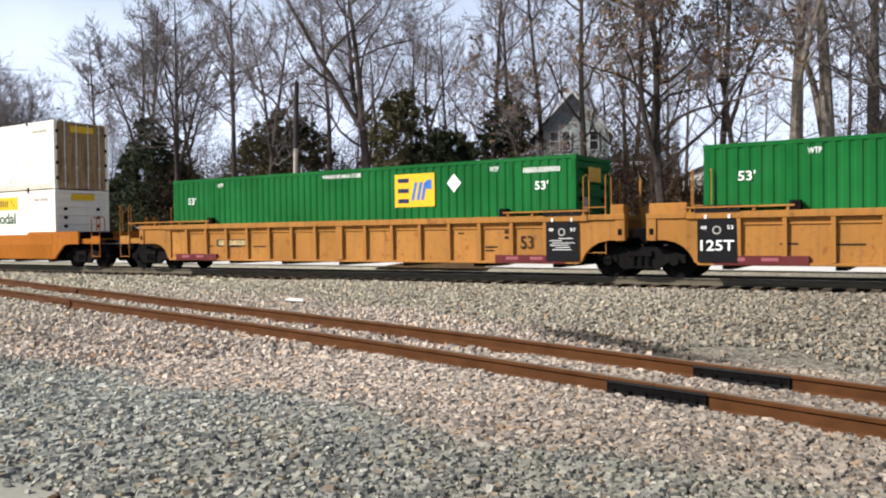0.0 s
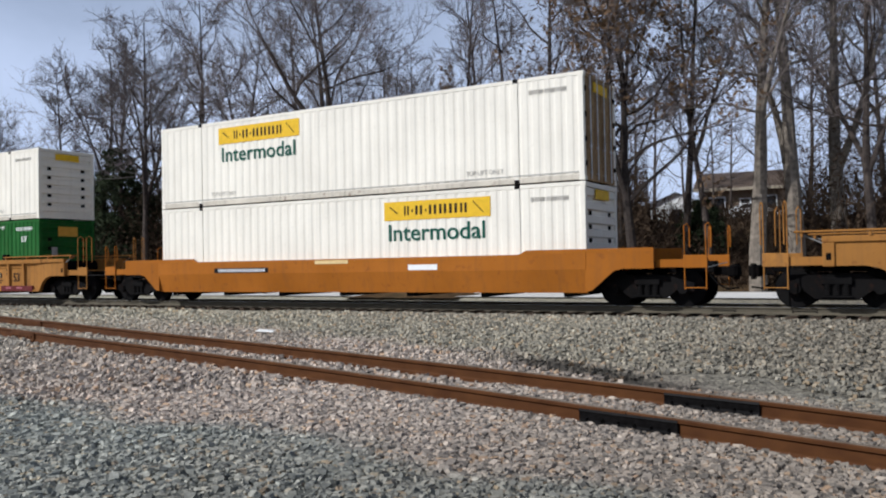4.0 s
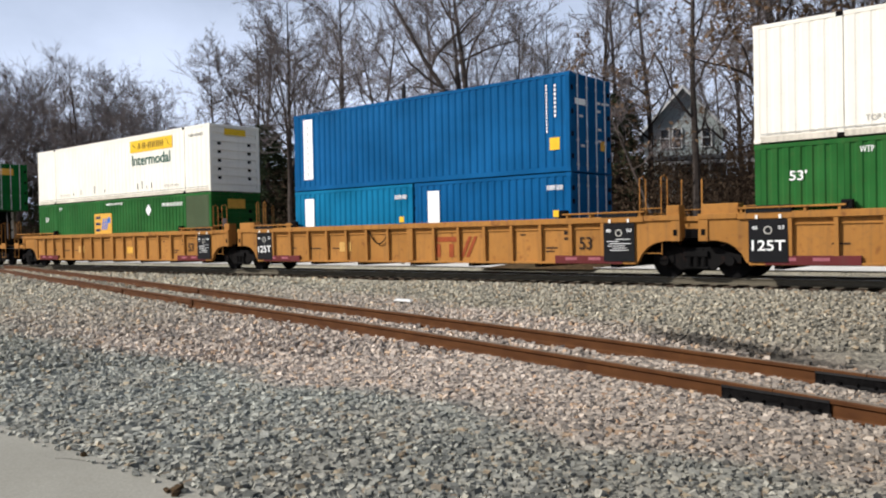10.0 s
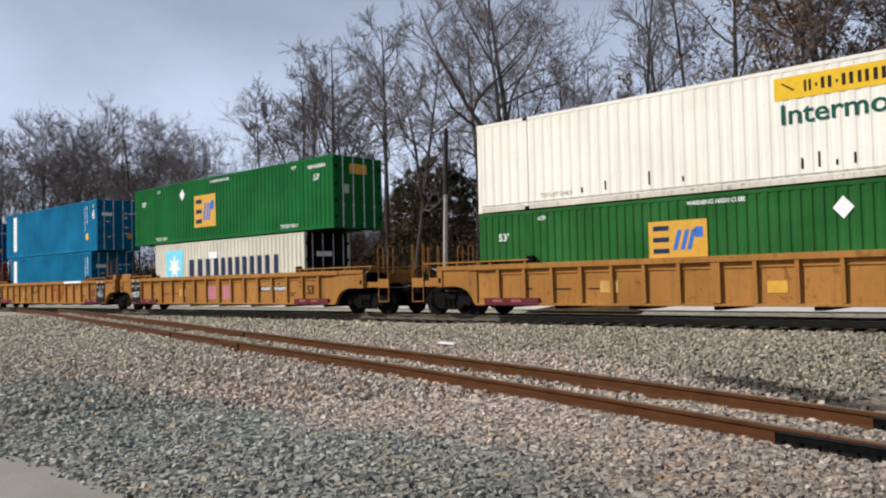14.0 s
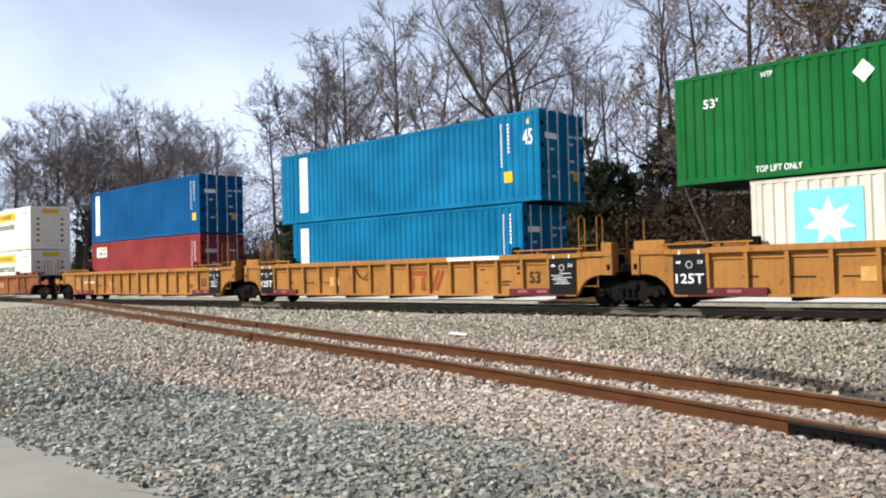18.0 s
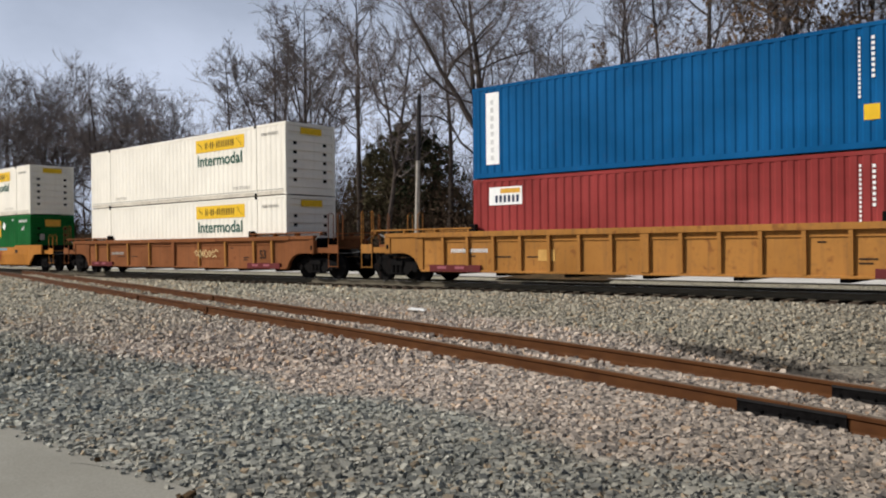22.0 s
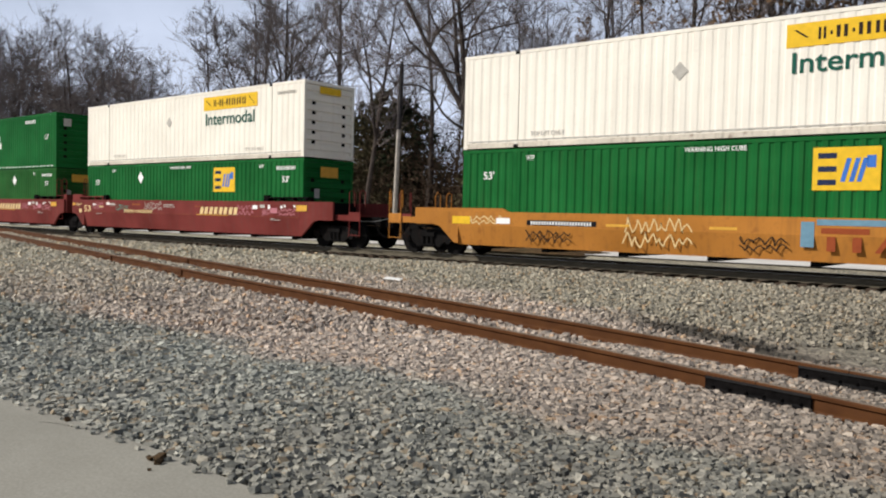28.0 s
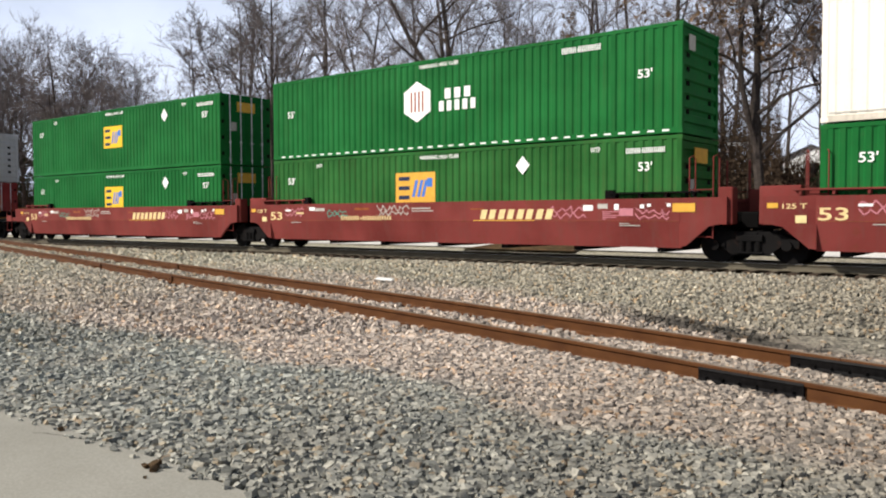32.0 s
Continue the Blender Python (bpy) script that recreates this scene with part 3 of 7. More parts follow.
main_track = thing("main_track", "straight main railway track with dusty rails on dark wooden ties", "railway track")
tagged(main_track, kind="structure")
for y in (TRACK_Y - 0.7525, TRACK_Y + 0.7525):
    r = part("rail", rail_along([(-400, y, 0), (-40, y, 0), (200, y, 0)]), MAIN_RAIL, main_track)
    part("polished_head", Shape().box(-400, 200, y - 0.024, y + 0.024, -0.001, 0.003), RAIL_HEAD, r, "bright worn running surface")
tie_mesh = mesh_from("tie", Shape().box(-0.115, 0.115, -1.30, 1.30, -0.18, 0, 0.012), TIE_WOOD)
plate_mesh = mesh_from("tie_plate", Shape().box(-0.10, 0.10, -0.17, 0.17, 0, 0.018, 0.005), MAIN_RAIL)
tie_rng = random.Random(3)
for k in range(150):
    x = -62 + 0.508 * k
    t_ob = part("tie", tie_mesh, None, main_track, at=pose(x + tie_rng.uniform(-0.03, 0.03), TRACK_Y + tie_rng.uniform(-0.05, 0.05), -0.19 + tie_rng.uniform(-0.012, 0.01), 0, 0, tie_rng.uniform(-1.5, 1.5)))
for k in range(150):
    part("tie_plate", plate_mesh, None, main_track, at=pose(-62 + 0.508 * k, TRACK_Y - 0.7525, -0.19))

siding = thing("siding_track", "rusty brown unused siding track joining the main line", "railway track")
tagged(siding, kind="structure")


def side_line(off, x0, x1, step=0.8):
    out = []
    for x in np.linspace(x0, x1, max(2, int((x1 - x0) / step))):
        s = (side_y(x + 0.1) - side_y(x - 0.1)) / 0.2
        h = math.atan(s)
        out.append((x - off * math.sin(h), side_y(x) + off * math.cos(h), side_z(x)))
    return out


def at_side(off, x):
    return side_line(off, x, x + 0.05, 1)[0], math.degrees(math.atan((side_y(x + 0.1) - side_y(x - 0.1)) / 0.2))


HEAD_PROFILE = [(-0.029, 0.170), (0.029, 0.170), (0.030, 0.175), (-0.030, 0.175)]
for off, cuts in ((-0.7525, (-56.0, -22.0, -17.1, -2.50, 10.0)), (0.7525, (-51.5, -20.3, -2.29, 10.0))):
    for x0, x1 in zip(cuts, cuts[1:]):
        r = part("rail", rail_along(side_line(off, x0, x1 - 0.008), 1.27), RUST_RAIL, siding)
        part("rail_head", rail_along(side_line(off, x0, x1 - 0.008), 1.27, HEAD_PROFILE), HEAD_DULL, r, "dull grey-brown weathered running surface")
bar_shape = Shape().prism([(-0.008, 0.0), (-0.050, 0.002), (-0.052, 0.018), (-0.046, 0.045), (-0.042, 0.060), (-0.042, 0.115), (-0.048, 0.130), (-0.041, 0.150), (-0.008, 0.150)], "x", -0.58, 0.58)
bar_shape.v = [(x, y, z * 1.27) for x, y, z in bar_shape.v]
for k in range(6):
    bx = -0.48 + 0.192 * k
    bar_shape.rod((bx, -0.040, 0.088), (bx, -0.060, 0.088), 0.019, 6)
    bar_shape.rod((bx, -0.060, 0.088), (bx, -0.074, 0.088), 0.011, 6)
bar_mesh = mesh_from("joint_bar", bar_shape, TARRED)
bar_rust = bar_mesh.copy()
bar_rust.materials[0] = RUST_RAIL
for off, xj, me, tag in ((-0.7525, -2.50, bar_mesh, "black tarred joint bar"), (0.7525, -2.29, bar_mesh, "black tarred joint bar"),
                         (-0.7525, -17.1, bar_rust, "rusty joint bar"), (0.7525, -20.3, bar_rust, "rusty joint bar"), (-0.7525, -22.0, bar_rust, "rusty joint bar")):
    p, h = at_side(off, xj)
    part("joint_bar", me, None, siding, tag, at=pose(p[0], p[1], p[2] - 0.218, 0, 0, h))
    part("joint_bar", me, None, siding, tag, at=pose(p[0], p[1], p[2] - 0.218, 0, 0, h + 180))
side_tie = mesh_from("tie", Shape().box(-0.115, 0.115, -1.28, 1.28, -0.17, 0, 0.012), TIE_WOOD)
for k in range(92):
    x = -42 + 0.54 * k
    p, h = at_side(0, x)
    part("tie", side_tie, None, siding, at=pose(p[0], p[1], p[2] - 0.222 + tie_rng.uniform(-0.012, 0.004), 0, 0, h + tie_rng.uniform(-2, 2)))
clip = Shape().box(-0.03, 0.03, -0.10, -0.05, 0.0, 0.03, 0.006).box(-0.03, 0.03, 0.05, 0.10, 0.0, 0.03, 0.006)
clip_mesh = mesh_from("spike", clip, RUST_RAIL)
for off in (-0.7525, 0.7525):
    for k in range(66):
        x = -30 + 0.54 * k
        p, h = at_side(off, x)
        part("spike", clip_mesh, None, siding, at=pose(p[0], p[1], p[2] - 0.216, 0, 0, h))


# ---- containers ----
def corrugated(L, z0, z1, pitch, depth, flat=0.46, slope=0.13):
    """A corrugated sheet along x; outer face at y = 0, grooves towards +y."""
    xs, n = [], max(1, int(round(L / pitch)))
    p = L / n
    for i in range(n):
        x = -L / 2 + i * p
        xs += [(x, 0), (x + flat * p, 0), (x + (flat + slope) * p, depth), (x + (1 - slope) * p, depth)]
    xs.append((L / 2, 0))
    v = [(x, y, z) for z in (z0, z1) for x, y in xs]
    m = len(xs)
    return Shape().put(v, [(i, i + 1, m + i + 1, m + i) for i in range(m - 1)])


MESHES = {}


def cached(key, make, mat):
    key = (*key, mat.name)
    if key not in MESHES:
        MESHES[key] = mesh_from(key[0], make(), mat)
    return MESHES[key]


def container(label, L, H, W, mat, marks, right="front", left="front", pitch=0.28, depth=0.024, rear_mat=None, group="shipping containers on the train"):
    """A freight container, its base centre at the origin, its door or front end towards +x."""
    c = thing("shipping_container", label, "container", group)
    h, w = L / 2, W / 2
    top, low = 0.11, 0.16
    sheet = cached(("side_wall", L, H, pitch), lambda: corrugated(L - 0.30, low, H - top, pitch, depth), mat)
    part("side_wall", sheet, None, c, at=pose(0, -w + 0.006, 0))
    part("side_wall", sheet, None, c, at=pose(0, w - 0.006, 0, 0, 0, 180))
    part("roof", cached(("roof", L, H, W), lambda: Shape().put(*roof_sheet(L - 0.2, W - 0.1, H - 0.03)), mat), None, c)
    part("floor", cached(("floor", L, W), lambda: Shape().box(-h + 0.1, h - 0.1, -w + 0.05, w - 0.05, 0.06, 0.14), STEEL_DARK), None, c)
    for s in (-1, 1):
        part("top_rail", cached(("top_rail", L, W, H), lambda: Shape().box(-h + 0.12, h - 0.12, -0.035, 0.035, H - top, H - 0.005, 0.008), mat), None, c, at=pose(0, s * (w - 0.035), 0))
        part("bottom_rail", cached(("bottom_rail", L, W), lambda: Shape().box(-h + 0.12, h - 0.12, -0.03, 0.03, 0.01, low, 0.008), RAIL_WHITE if mat is WHITE_BOX else mat), None, c, at=pose(0, s * (w - 0.03), 0))
    castings = [(-h, -h), (h, h)] if L < 12.5 else [(-h, -h), (h, h), (-6.096, -6.096), (6.096, 6.096)]
    for x, _ in castings:
        inner = abs(x) < h - 0.2
        for s in (-1, 1):
            px = x if inner else x - math.copysign(0.085, x)
            part("intermediate_post" if inner else "corner_post", cached(("corner_post", H), lambda: Shape().box(-0.075, 0.075, -0.07, 0.07, 0.1, H - 0.1, 0.012), mat), None, c, at=pose(px, s * (w - 0.068), 0))
            for z in (0, H - 0.118):
                part("corner_casting", cached(("corner_casting",), casting_shape, mat if mat is not WHITE_BOX or not inner else STEEL_DARK), None, c, at=pose(px, s * (w - 0.08), z, 0, 0, 0 if s < 0 else 180))
    for s, kind in ((1, right), (-1, left)):
        end = thing_end(kind, W, H, rear_mat or mat)
        for name, me, tag, at in end:
            o = part(name, me, None, c, tag, at=pose(s * (h - 0.03), 0, 0, 0, 0, 0 if s > 0 else 180) @ at)
    y = -w - 0.003
    for k, name, args, m_, tag in marks:
        MARKERS[k](c, name, args, m_, tag, y, h, w)
    return c


def roof_sheet(L, W, z):
    n = int(L / 0.5)
    xs = np.linspace(-L / 2, L / 2, 2 * n + 1)
    v = [(x, y, z + (0.018 if i % 2 else 0)) for y in (-W / 2, W / 2) for i, x in enumerate(xs)]
    m = len(xs)
    return v, [(i, i + 1, m + i + 1, m + i) for i in range(m - 1)]


def casting_shape():
    s = Shape().box(-0.089, 0.089, -0.081, 0.081, 0, 0.118, 0.008)
    ring = [(0.036 * math.cos(a), 0.059 + 0.036 * math.sin(a)) for a in np.linspace(0, 2 * math.pi, 9)[:-1]]
    return s.prism([(x, z) for x, z in ring], "y", -0.0835, -0.0815)


def thing_end(kind, W, H, mat):
    """The parts of an end that faces +x, in its own plane x = 0."""
    w, out = W / 2, []
    one = Matrix.Identity(4)
    key = (kind, round(W, 2), round(H, 2))
    out.append(("end_header", cached(("end_header", *key), lambda: Shape().box(-0.06, 0.02, -w + 0.12, w - 0.12, H - 0.14, H - 0.01, 0.01), mat), "", one))
    out.append(("end_sill", cached(("end_sill", *key), lambda: Shape().box(-0.06, 0.02, -w + 0.12, w - 0.12, 0.01, 0.17, 0.01), mat), "", one))
    if kind == "front":
        sh = lambda: Shape().put(*[[(xx, y, z) for y in (-w + 0.1, w - 0.1) for xx, z in ribbed_profile(0.17, H - 0.14)],
                                   [(i, i + 1, len(ribbed_profile(0.17, H - 0.14)) + i + 1, len(ribbed_profile(0.17, H - 0.14)) + i) for i in range(len(ribbed_profile(0.17, H - 0.14)) - 1)]])
        out.append(("front_wall", cached(("front_wall", *key), sh, mat), "", one))
        hook = cached(("vent_plate",), lambda: Shape().box(0.0, 0.025, -0.085, 0.085, -0.065, 0.065, 0.008), STEEL_DARK)
        if W > 2.5:
            for yy in (-0.78, 0.78):
                for zz in (0.595, 0.964, 1.333, 1.703, 2.072):
                    out.append(("vent_plate", hook, "", pose(-0.055, yy, zz)))
    else:
        for s in (-1, 1):
            dm = cached(("door", *key), lambda: door_shape(w - 0.14, H), mat)
            out.append(("door", dm, "", pose(0, s * (w - 0.12) / 2, 0)))
        rod = cached(("lock_rod", H), lambda: Shape().rod((0.045, 0, 0.05), (0.045, 0, H - 0.05), 0.02, 6).box(0.02, 0.06, -0.05, 0.05, 0.9, 0.96).box(0.02, 0.06, -0.04, 0.04, 0.2, 0.25).box(0.02, 0.06, -0.04, 0.04, H - 0.4, H - 0.35), GALVANISED)
        for yy in (-0.82, -0.28, 0.28, 0.82):
            out.append(("lock_rod", rod, "galvanised lock rod", pose(0, yy, 0)))
        hinge = cached(("hinge",), lambda: Shape().box(0.0, 0.04, -0.06, 0.06, -0.07, 0.07, 0.01), STEEL_DARK)
        for yy in (-w + 0.13, w - 0.13):
            for zz in (0.45, 1.1, 1.75, H - 0.45):
                out.append(("hinge", hinge, "", pose(0, yy, zz)))
    return out


def ribbed_profile(z0, z1):
    pts, n = [], 7
    p = (z1 - z0) / n
    for i in range(n):
        z = z0 + i * p
        pts += [(-0.065, z), (-0.065, z + 0.30 * p), (0.0, z + 0.42 * p), (0.0, z + 0.93 * p)]
    return pts + [(-0.065, z1)]


def door_shape(wd, H):
    s = Shape().box(-0.05, -0.005, -wd / 2, wd / 2, 0.17, H - 0.14, 0.01)
    for k in range(4):
        z0 = 0.28 + k * (H - 0.5) / 4
        s.box(-0.006, 0.015, -wd / 2 + 0.09, wd / 2 - 0.09, z0, z0 + (H - 0.5) / 4 - 0.12, 0.01)
    return s


# markings: (kind, name, args, material, label)
def mk_rect(c, name, a, m, tag, y, h, w):
    part(name, Shape().rect(a[0], a[1], a[2], a[3], y), m, c, tag)


def mk_word(c, name, a, m, tag, y, h, w):
    part(name, word(a[0], a[1], a[2], a[3], a[4], y - 0.003), m, c, tag)


def mk_bars(c, name, a, m, tag, y, h, w):
    tagged(part(name, bars(a[0], a[1], a[2], a[3], a[4], y - 0.002), m, c, tag), kind="stuff")


def mk_strokes(c, name, a, m, tag, y, h, w):
    for s in strokes(a[0], a[1], a[2], a[3], a[4], y - 0.002, a[5] if len(a) > 5 else 0.6):
        part(name, s, m, c, tag)


def mk_column(c, name, a, m, tag, y, h, w):
    """A column of small squares, one above the other."""
    s = Shape()
    n, x0, x1, z0, z1 = a
    p = (z1 - z0) / n
    for k in range(n):
        s.rect(x0, x1, z0 + k * p, z0 + (k + 0.6) * p, y - 0.003)
    tagged(part(name, s, m, c, tag), kind="stuff")


def mk_diamond(c, name, a, m, tag, y, h, w):
    x, z, r = a
    part(name, Shape().prism([(x - r, z), (x, z - r * 1.15), (x + r, z), (x, z + r * 1.15)], "y", y - 0.001, y + 0.004), m, c, tag)


def mk_banner(c, name, a, m, tag, y, h, w):
    """Yellow banner with a row of dark bars, and the word under it."""
    x0, z0 = a
    b = part("banner", Shape().rect(x0, x0 + 3.6, z0 + 0.62, z0 + 1.18, y), MARK_YELLOW, c, "yellow banner with dark bars")
    tagged(part("banner_bar", bars([0.7, 0.2, 1.0, 0.2, 1.05, 1.0, 1.1, 0.9], x0 + 0.72, x0 + 2.86, z0 + 0.76, z0 + 1.04, y - 0.003, 0.32), MARK_DARK, b, "row of dark bars"), kind="stuff")
    part("banner_line", Shape().prism([(x0 + 3.02, z0 + 1.08), (x0 + 3.06, z0 + 1.08), (x0 + 3.4, z0 + 0.74), (x0 + 3.36, z0 + 0.74)], "y", y - 0.003, y), MARK_DARK, b)
    part("banner_line", Shape().prism([(x0 + 0.18, z0 + 1.02), (x0 + 0.22, z0 + 1.04), (x0 + 0.5, z0 + 0.84), (x0 + 0.46, z0 + 0.82)], "y", y - 0.003, y), MARK_DARK, b)
    part("lettering", word("Intermodal", x0 + 0.15, x0 + 3.42, z0, z0 + 0.50, y - 0.003), MARK_GREEN, c, "dark green word Intermodal")


def mk_square(c, name, a, m, tag, y, h, w):
    """Square logo patch: gold ground with plain dark and blue shapes."""
    x0, z0, sx, sz = a
    sz = sz if sx < 1.8 else 1.5
    b = part("logo_patch", Shape().rect(x0, x0 + sx, z0, z0 + sz, y), m, c, "gold logo patch with black and blue shapes")
    sq = Shape()
    for u in (0.12, 0.43, 0.74):
        sq.rect(x0 + 0.08 * sx, x0 + 0.36 * sx, z0 + u * sz, z0 + (u + 0.13) * sz, y - 0.003)
    part("logo_block", sq, MARK_NAVY, b)
    zz = Shape()
    for u in (0.42, 0.55, 0.66):
        zz.prism([(x0 + u * sx, z0 + 0.2 * sz), (x0 + (u + 0.07) * sx, z0 + 0.2 * sz), (x0 + (u + 0.16) * sx, z0 + 0.74 * sz), (x0 + (u + 0.09) * sx, z0 + 0.74 * sz)], "y", y - 0.004, y - 0.001)
    zz.rect(x0 + 0.80 * sx, x0 + 0.93 * sx, z0 + 0.52 * sz, z0 + 0.80 * sz, y - 0.004)
    part("logo_stripes", zz, MARK_BLUE, b)


def mk_star(c, name, a, m, tag, y, h, w):
    x, z, r = a
    b = part("logo_patch", Shape().rect(x - r, x + r, z - r, z + r, y), MARK_CYAN, c, "pale blue logo square with a white star")
    pts = []
    for k in range(14):
        rr = r * (0.78 if k % 2 == 0 else 0.36)
        t = math.pi / 2 + k * math.pi / 7
        pts.append((x + rr * math.cos(t), z + rr * math.sin(t)))
    s = Shape()
    n = len(pts)
    s.put([(x, y - 0.003, z)] + [(p, y - 0.003, q) for p, q in pts], [(0, 1 + k, 1 + (k + 1) % n) for k in range(n)])
    part("logo_star", s, MARK_WHITE, b)


def mk_hex(c, name, a, m, tag, y, h, w):
    x, z, r = a
    pts = [(x + r * 0.98 * math.cos(t), z + r * math.sin(t)) for t in [math.pi / 2 + k * math.pi / 3 for k in range(6)]]
    b = part("logo_hexagon", Shape().prism(pts, "y", y - 0.001, y + 0.004), MARK_WHITE, c, "white hexagon with red bars")
    s = Shape()
    for u in (-0.36, -0.12, 0.12, 0.36):
        s.rect(x + u * r - 0.05 * r, x + u * r + 0.05 * r, z - 0.5 * r, z + 0.5 * r, y - 0.004)
    part("logo_mark", s, MARK_RED, b)


def mk_end_rect(c, name, a, m, tag, y, h, w):
    part(name, Shape().box(h - 0.005, h + 0.012, a[0], a[1], a[2], a[3]), m, c, tag)


MARKERS = {"rect": mk_rect, "word": mk_word, "bars": mk_bars, "diamond": mk_diamond, "strokes": mk_strokes, "column": mk_column, "banner": mk_banner, "square": mk_square,
           "star": mk_star, "hex": mk_hex, "end": mk_end_rect}

L53, W53, L45, L40, L20, WI, HC, STD = 16.154, 2.591, 13.716, 12.192, 6.058, 2.438, 2.896, 2.591
ID = [1, 1, 1, 1, 0.2, 1, 1, 1, 1, 1, 1]


def white_marks(banner_x, extra=()):
    return [("banner", "", (banner_x, 1.47), None, ""),
            ("word", "lettering", ("TOP LIFT ONLY", -5.57, -4.42, 0.33, 0.46), MARK_GREY, "small grey lettering"),
            ("word", "lettering", ("TOP LIFT ONLY", 4.5, 5.7, 0.33, 0.46), MARK_GREY, "small grey lettering"),
            ("bars", "serial_strip", (ID, 6.5, 7.6, 2.42, 2.54), MARK_GREY, "row of grey bars"),
            ("end", "end_plate", (-0.55, 0.55, 2.45, 2.72), MARK_YELLOW, "small yellow end plate"),
            ("rect", "rub_rail", (-7.9, 7.9, 0.20, 0.235), MARK_GREY, "thin grey rub line"), *extra]


def green_marks(logo_x, diamond_x, gold=MARK_GOLD, logo_z=1.62, size=1.45, low_end=True):
    m = [("square", "", (logo_x, logo_z, size, 1.0), gold, ""),
         ("word", "lettering", ("53'", -7.25, -6.85, 1.98, 2.22), MARK_WHITE, "white length mark"),
         ("word", "lettering", ("WTP", -5.7, -5.4, 2.54, 2.68), MARK_WHITE, "small white lettering"),
         ("word", "lettering", ("WARNING HIGH CUBE", -0.8, 0.8, 2.62, 2.74), MARK_WHITE, "small white warning words"),
         ("end", "end_plate", (-0.45, 0.45, 2.2, 2.6), MARK_GOLD, "gold end plate"),
         ("end", "end_placard", (-0.75, -0.5, 1.4, 1.75), MARK_GREY, "pale end placard")]
    if diamond_x is not None:
        m.append(("diamond", "placard_holder", (diamond_x, 2.28, 0.24), MARK_WHITE, "white diamond placard"))
    if low_end:
        m += [("word", "lettering", ("53'", 6.85, 7.25, 1.98, 2.22), MARK_WHITE, "white length mark"),
              ("bars", "serial_strip", (ID, 6.5, 7.6, 2.46, 2.60), MARK_WHITE, "row of white bars"),
              ("word", "lettering", ("WTP", 5.42, 5.72, 2.54, 2.68), MARK_WHITE, "small white lettering")]
    return m


def blue_marks(L, z_yel=0.66, long=True):
    h = L40 / 2
    return [("rect", "name_strip", (-5.54, -5.03, 0.42, 2.68), MARK_WHITE, "tall white name strip"),
            ("column", "name_strip_column", (8, -5.36, -5.24, 0.55, 2.55), MARK_PALEGREY, "grey squares on the strip"),
            ("column", "serial_column", (14, 5.28, 5.33, 1.18, 2.62), MARK_WHITE, "upright row of small white bars"),
            ("column", "serial_column", (8, 5.56, 5.63, 1.62, 2.62), MARK_WHITE, "upright row of white bars"),
            ("rect", "yellow_sticker", (5.39, 5.73, z_yel, z_yel + 0.36), MARK_YELLOW, "square yellow sticker"),
            ("end", "end_sticker", (0.55, 0.8, 0.7, 1.0), MARK_GOLD, "yellow end sticker"),
            ("end", "end_placard", (-0.94, -0.34, 1.98, 2.16), MARK_WHITE, "white end placard")] + [
            ("end", "end_stencil", (y0, y0 + 0.2, z0, z0 + 0.07), MARK_PALEGREY, "small grey stencil") for y0, z0 in ((0.36, 2.1), (0.66, 2.1), (0.36, 1.85), (0.4, 1.3), (-0.7, 1.62), (-0.62, 0.75), (0.4, 0.95), (0.9, 2.12))]


def small_blue_marks():
    return [("rect", "name_strip", (-2.45, -1.95, 0.42, 2.3), MARK_WHITE, "tall white name strip"),
            ("bars", "serial_strip", (ID[:8], 2.2, 2.75, 2.1, 2.24), MARK_WHITE, "row of white bars"),
            ("rect", "yellow_sticker", (2.4, 2.6, 1.3, 1.5), MARK_YELLOW, "square yellow sticker")]


def white_53(label, bx, right="front", extra=(), rear=None):
    return container(label, L53, HC, W53, WHITE_BOX, white_marks(bx, extra), right, "door", 0.33, 0.012, rear)


def green_53(label, lx, dx, mat=None, gold=None, right="front", extra=(), lz=1.62, size=1.45, low_end=True):
    return container(label, L53, HC, W53, mat or GREEN_BOX, green_marks(lx, dx, gold or MARK_GOLD, lz, size, low_end) + list(extra), right, "door", 0.27, 0.026)


# ---- well cars ----
WELL_Z = 0.42           # container floor above the rail
WHEEL_R = 0.457
WHEELS = []             # wheelsets that turn, with their place on their truck


def disc(s, y0, y1, r, n=24):
    return s.rod((0, y0, 0), (0, y1, 0), r, n)


wheel_shape = Shape()
wheel_shape.rod((0, -1.02, 0), (0, 1.02, 0), 0.085, 10)
for sgn in (-1, 1):
    disc(wheel_shape, sgn * 0.69, sgn * 0.825, WHEEL_R)
    disc(wheel_shape, sgn * 0.665, sgn * 0.69, WHEEL_R + 0.025)
    disc(wheel_shape, sgn * 0.82, sgn * 0.85, 0.16, 12)
    for k in range(5):
        a = k * 2 * math.pi / 5
        wheel_shape.rod((0.27 * math.cos(a), sgn * 0.82, 0.27 * math.sin(a)), (0.27 * math.cos(a), sgn * 0.832, 0.27 * math.sin(a)), 0.05, 8)
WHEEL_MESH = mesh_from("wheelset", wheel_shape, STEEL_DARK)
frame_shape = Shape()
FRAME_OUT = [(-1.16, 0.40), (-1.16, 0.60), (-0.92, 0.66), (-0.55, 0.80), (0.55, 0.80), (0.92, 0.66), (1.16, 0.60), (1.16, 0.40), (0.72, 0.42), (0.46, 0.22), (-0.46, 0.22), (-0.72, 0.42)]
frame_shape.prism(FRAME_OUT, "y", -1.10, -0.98)
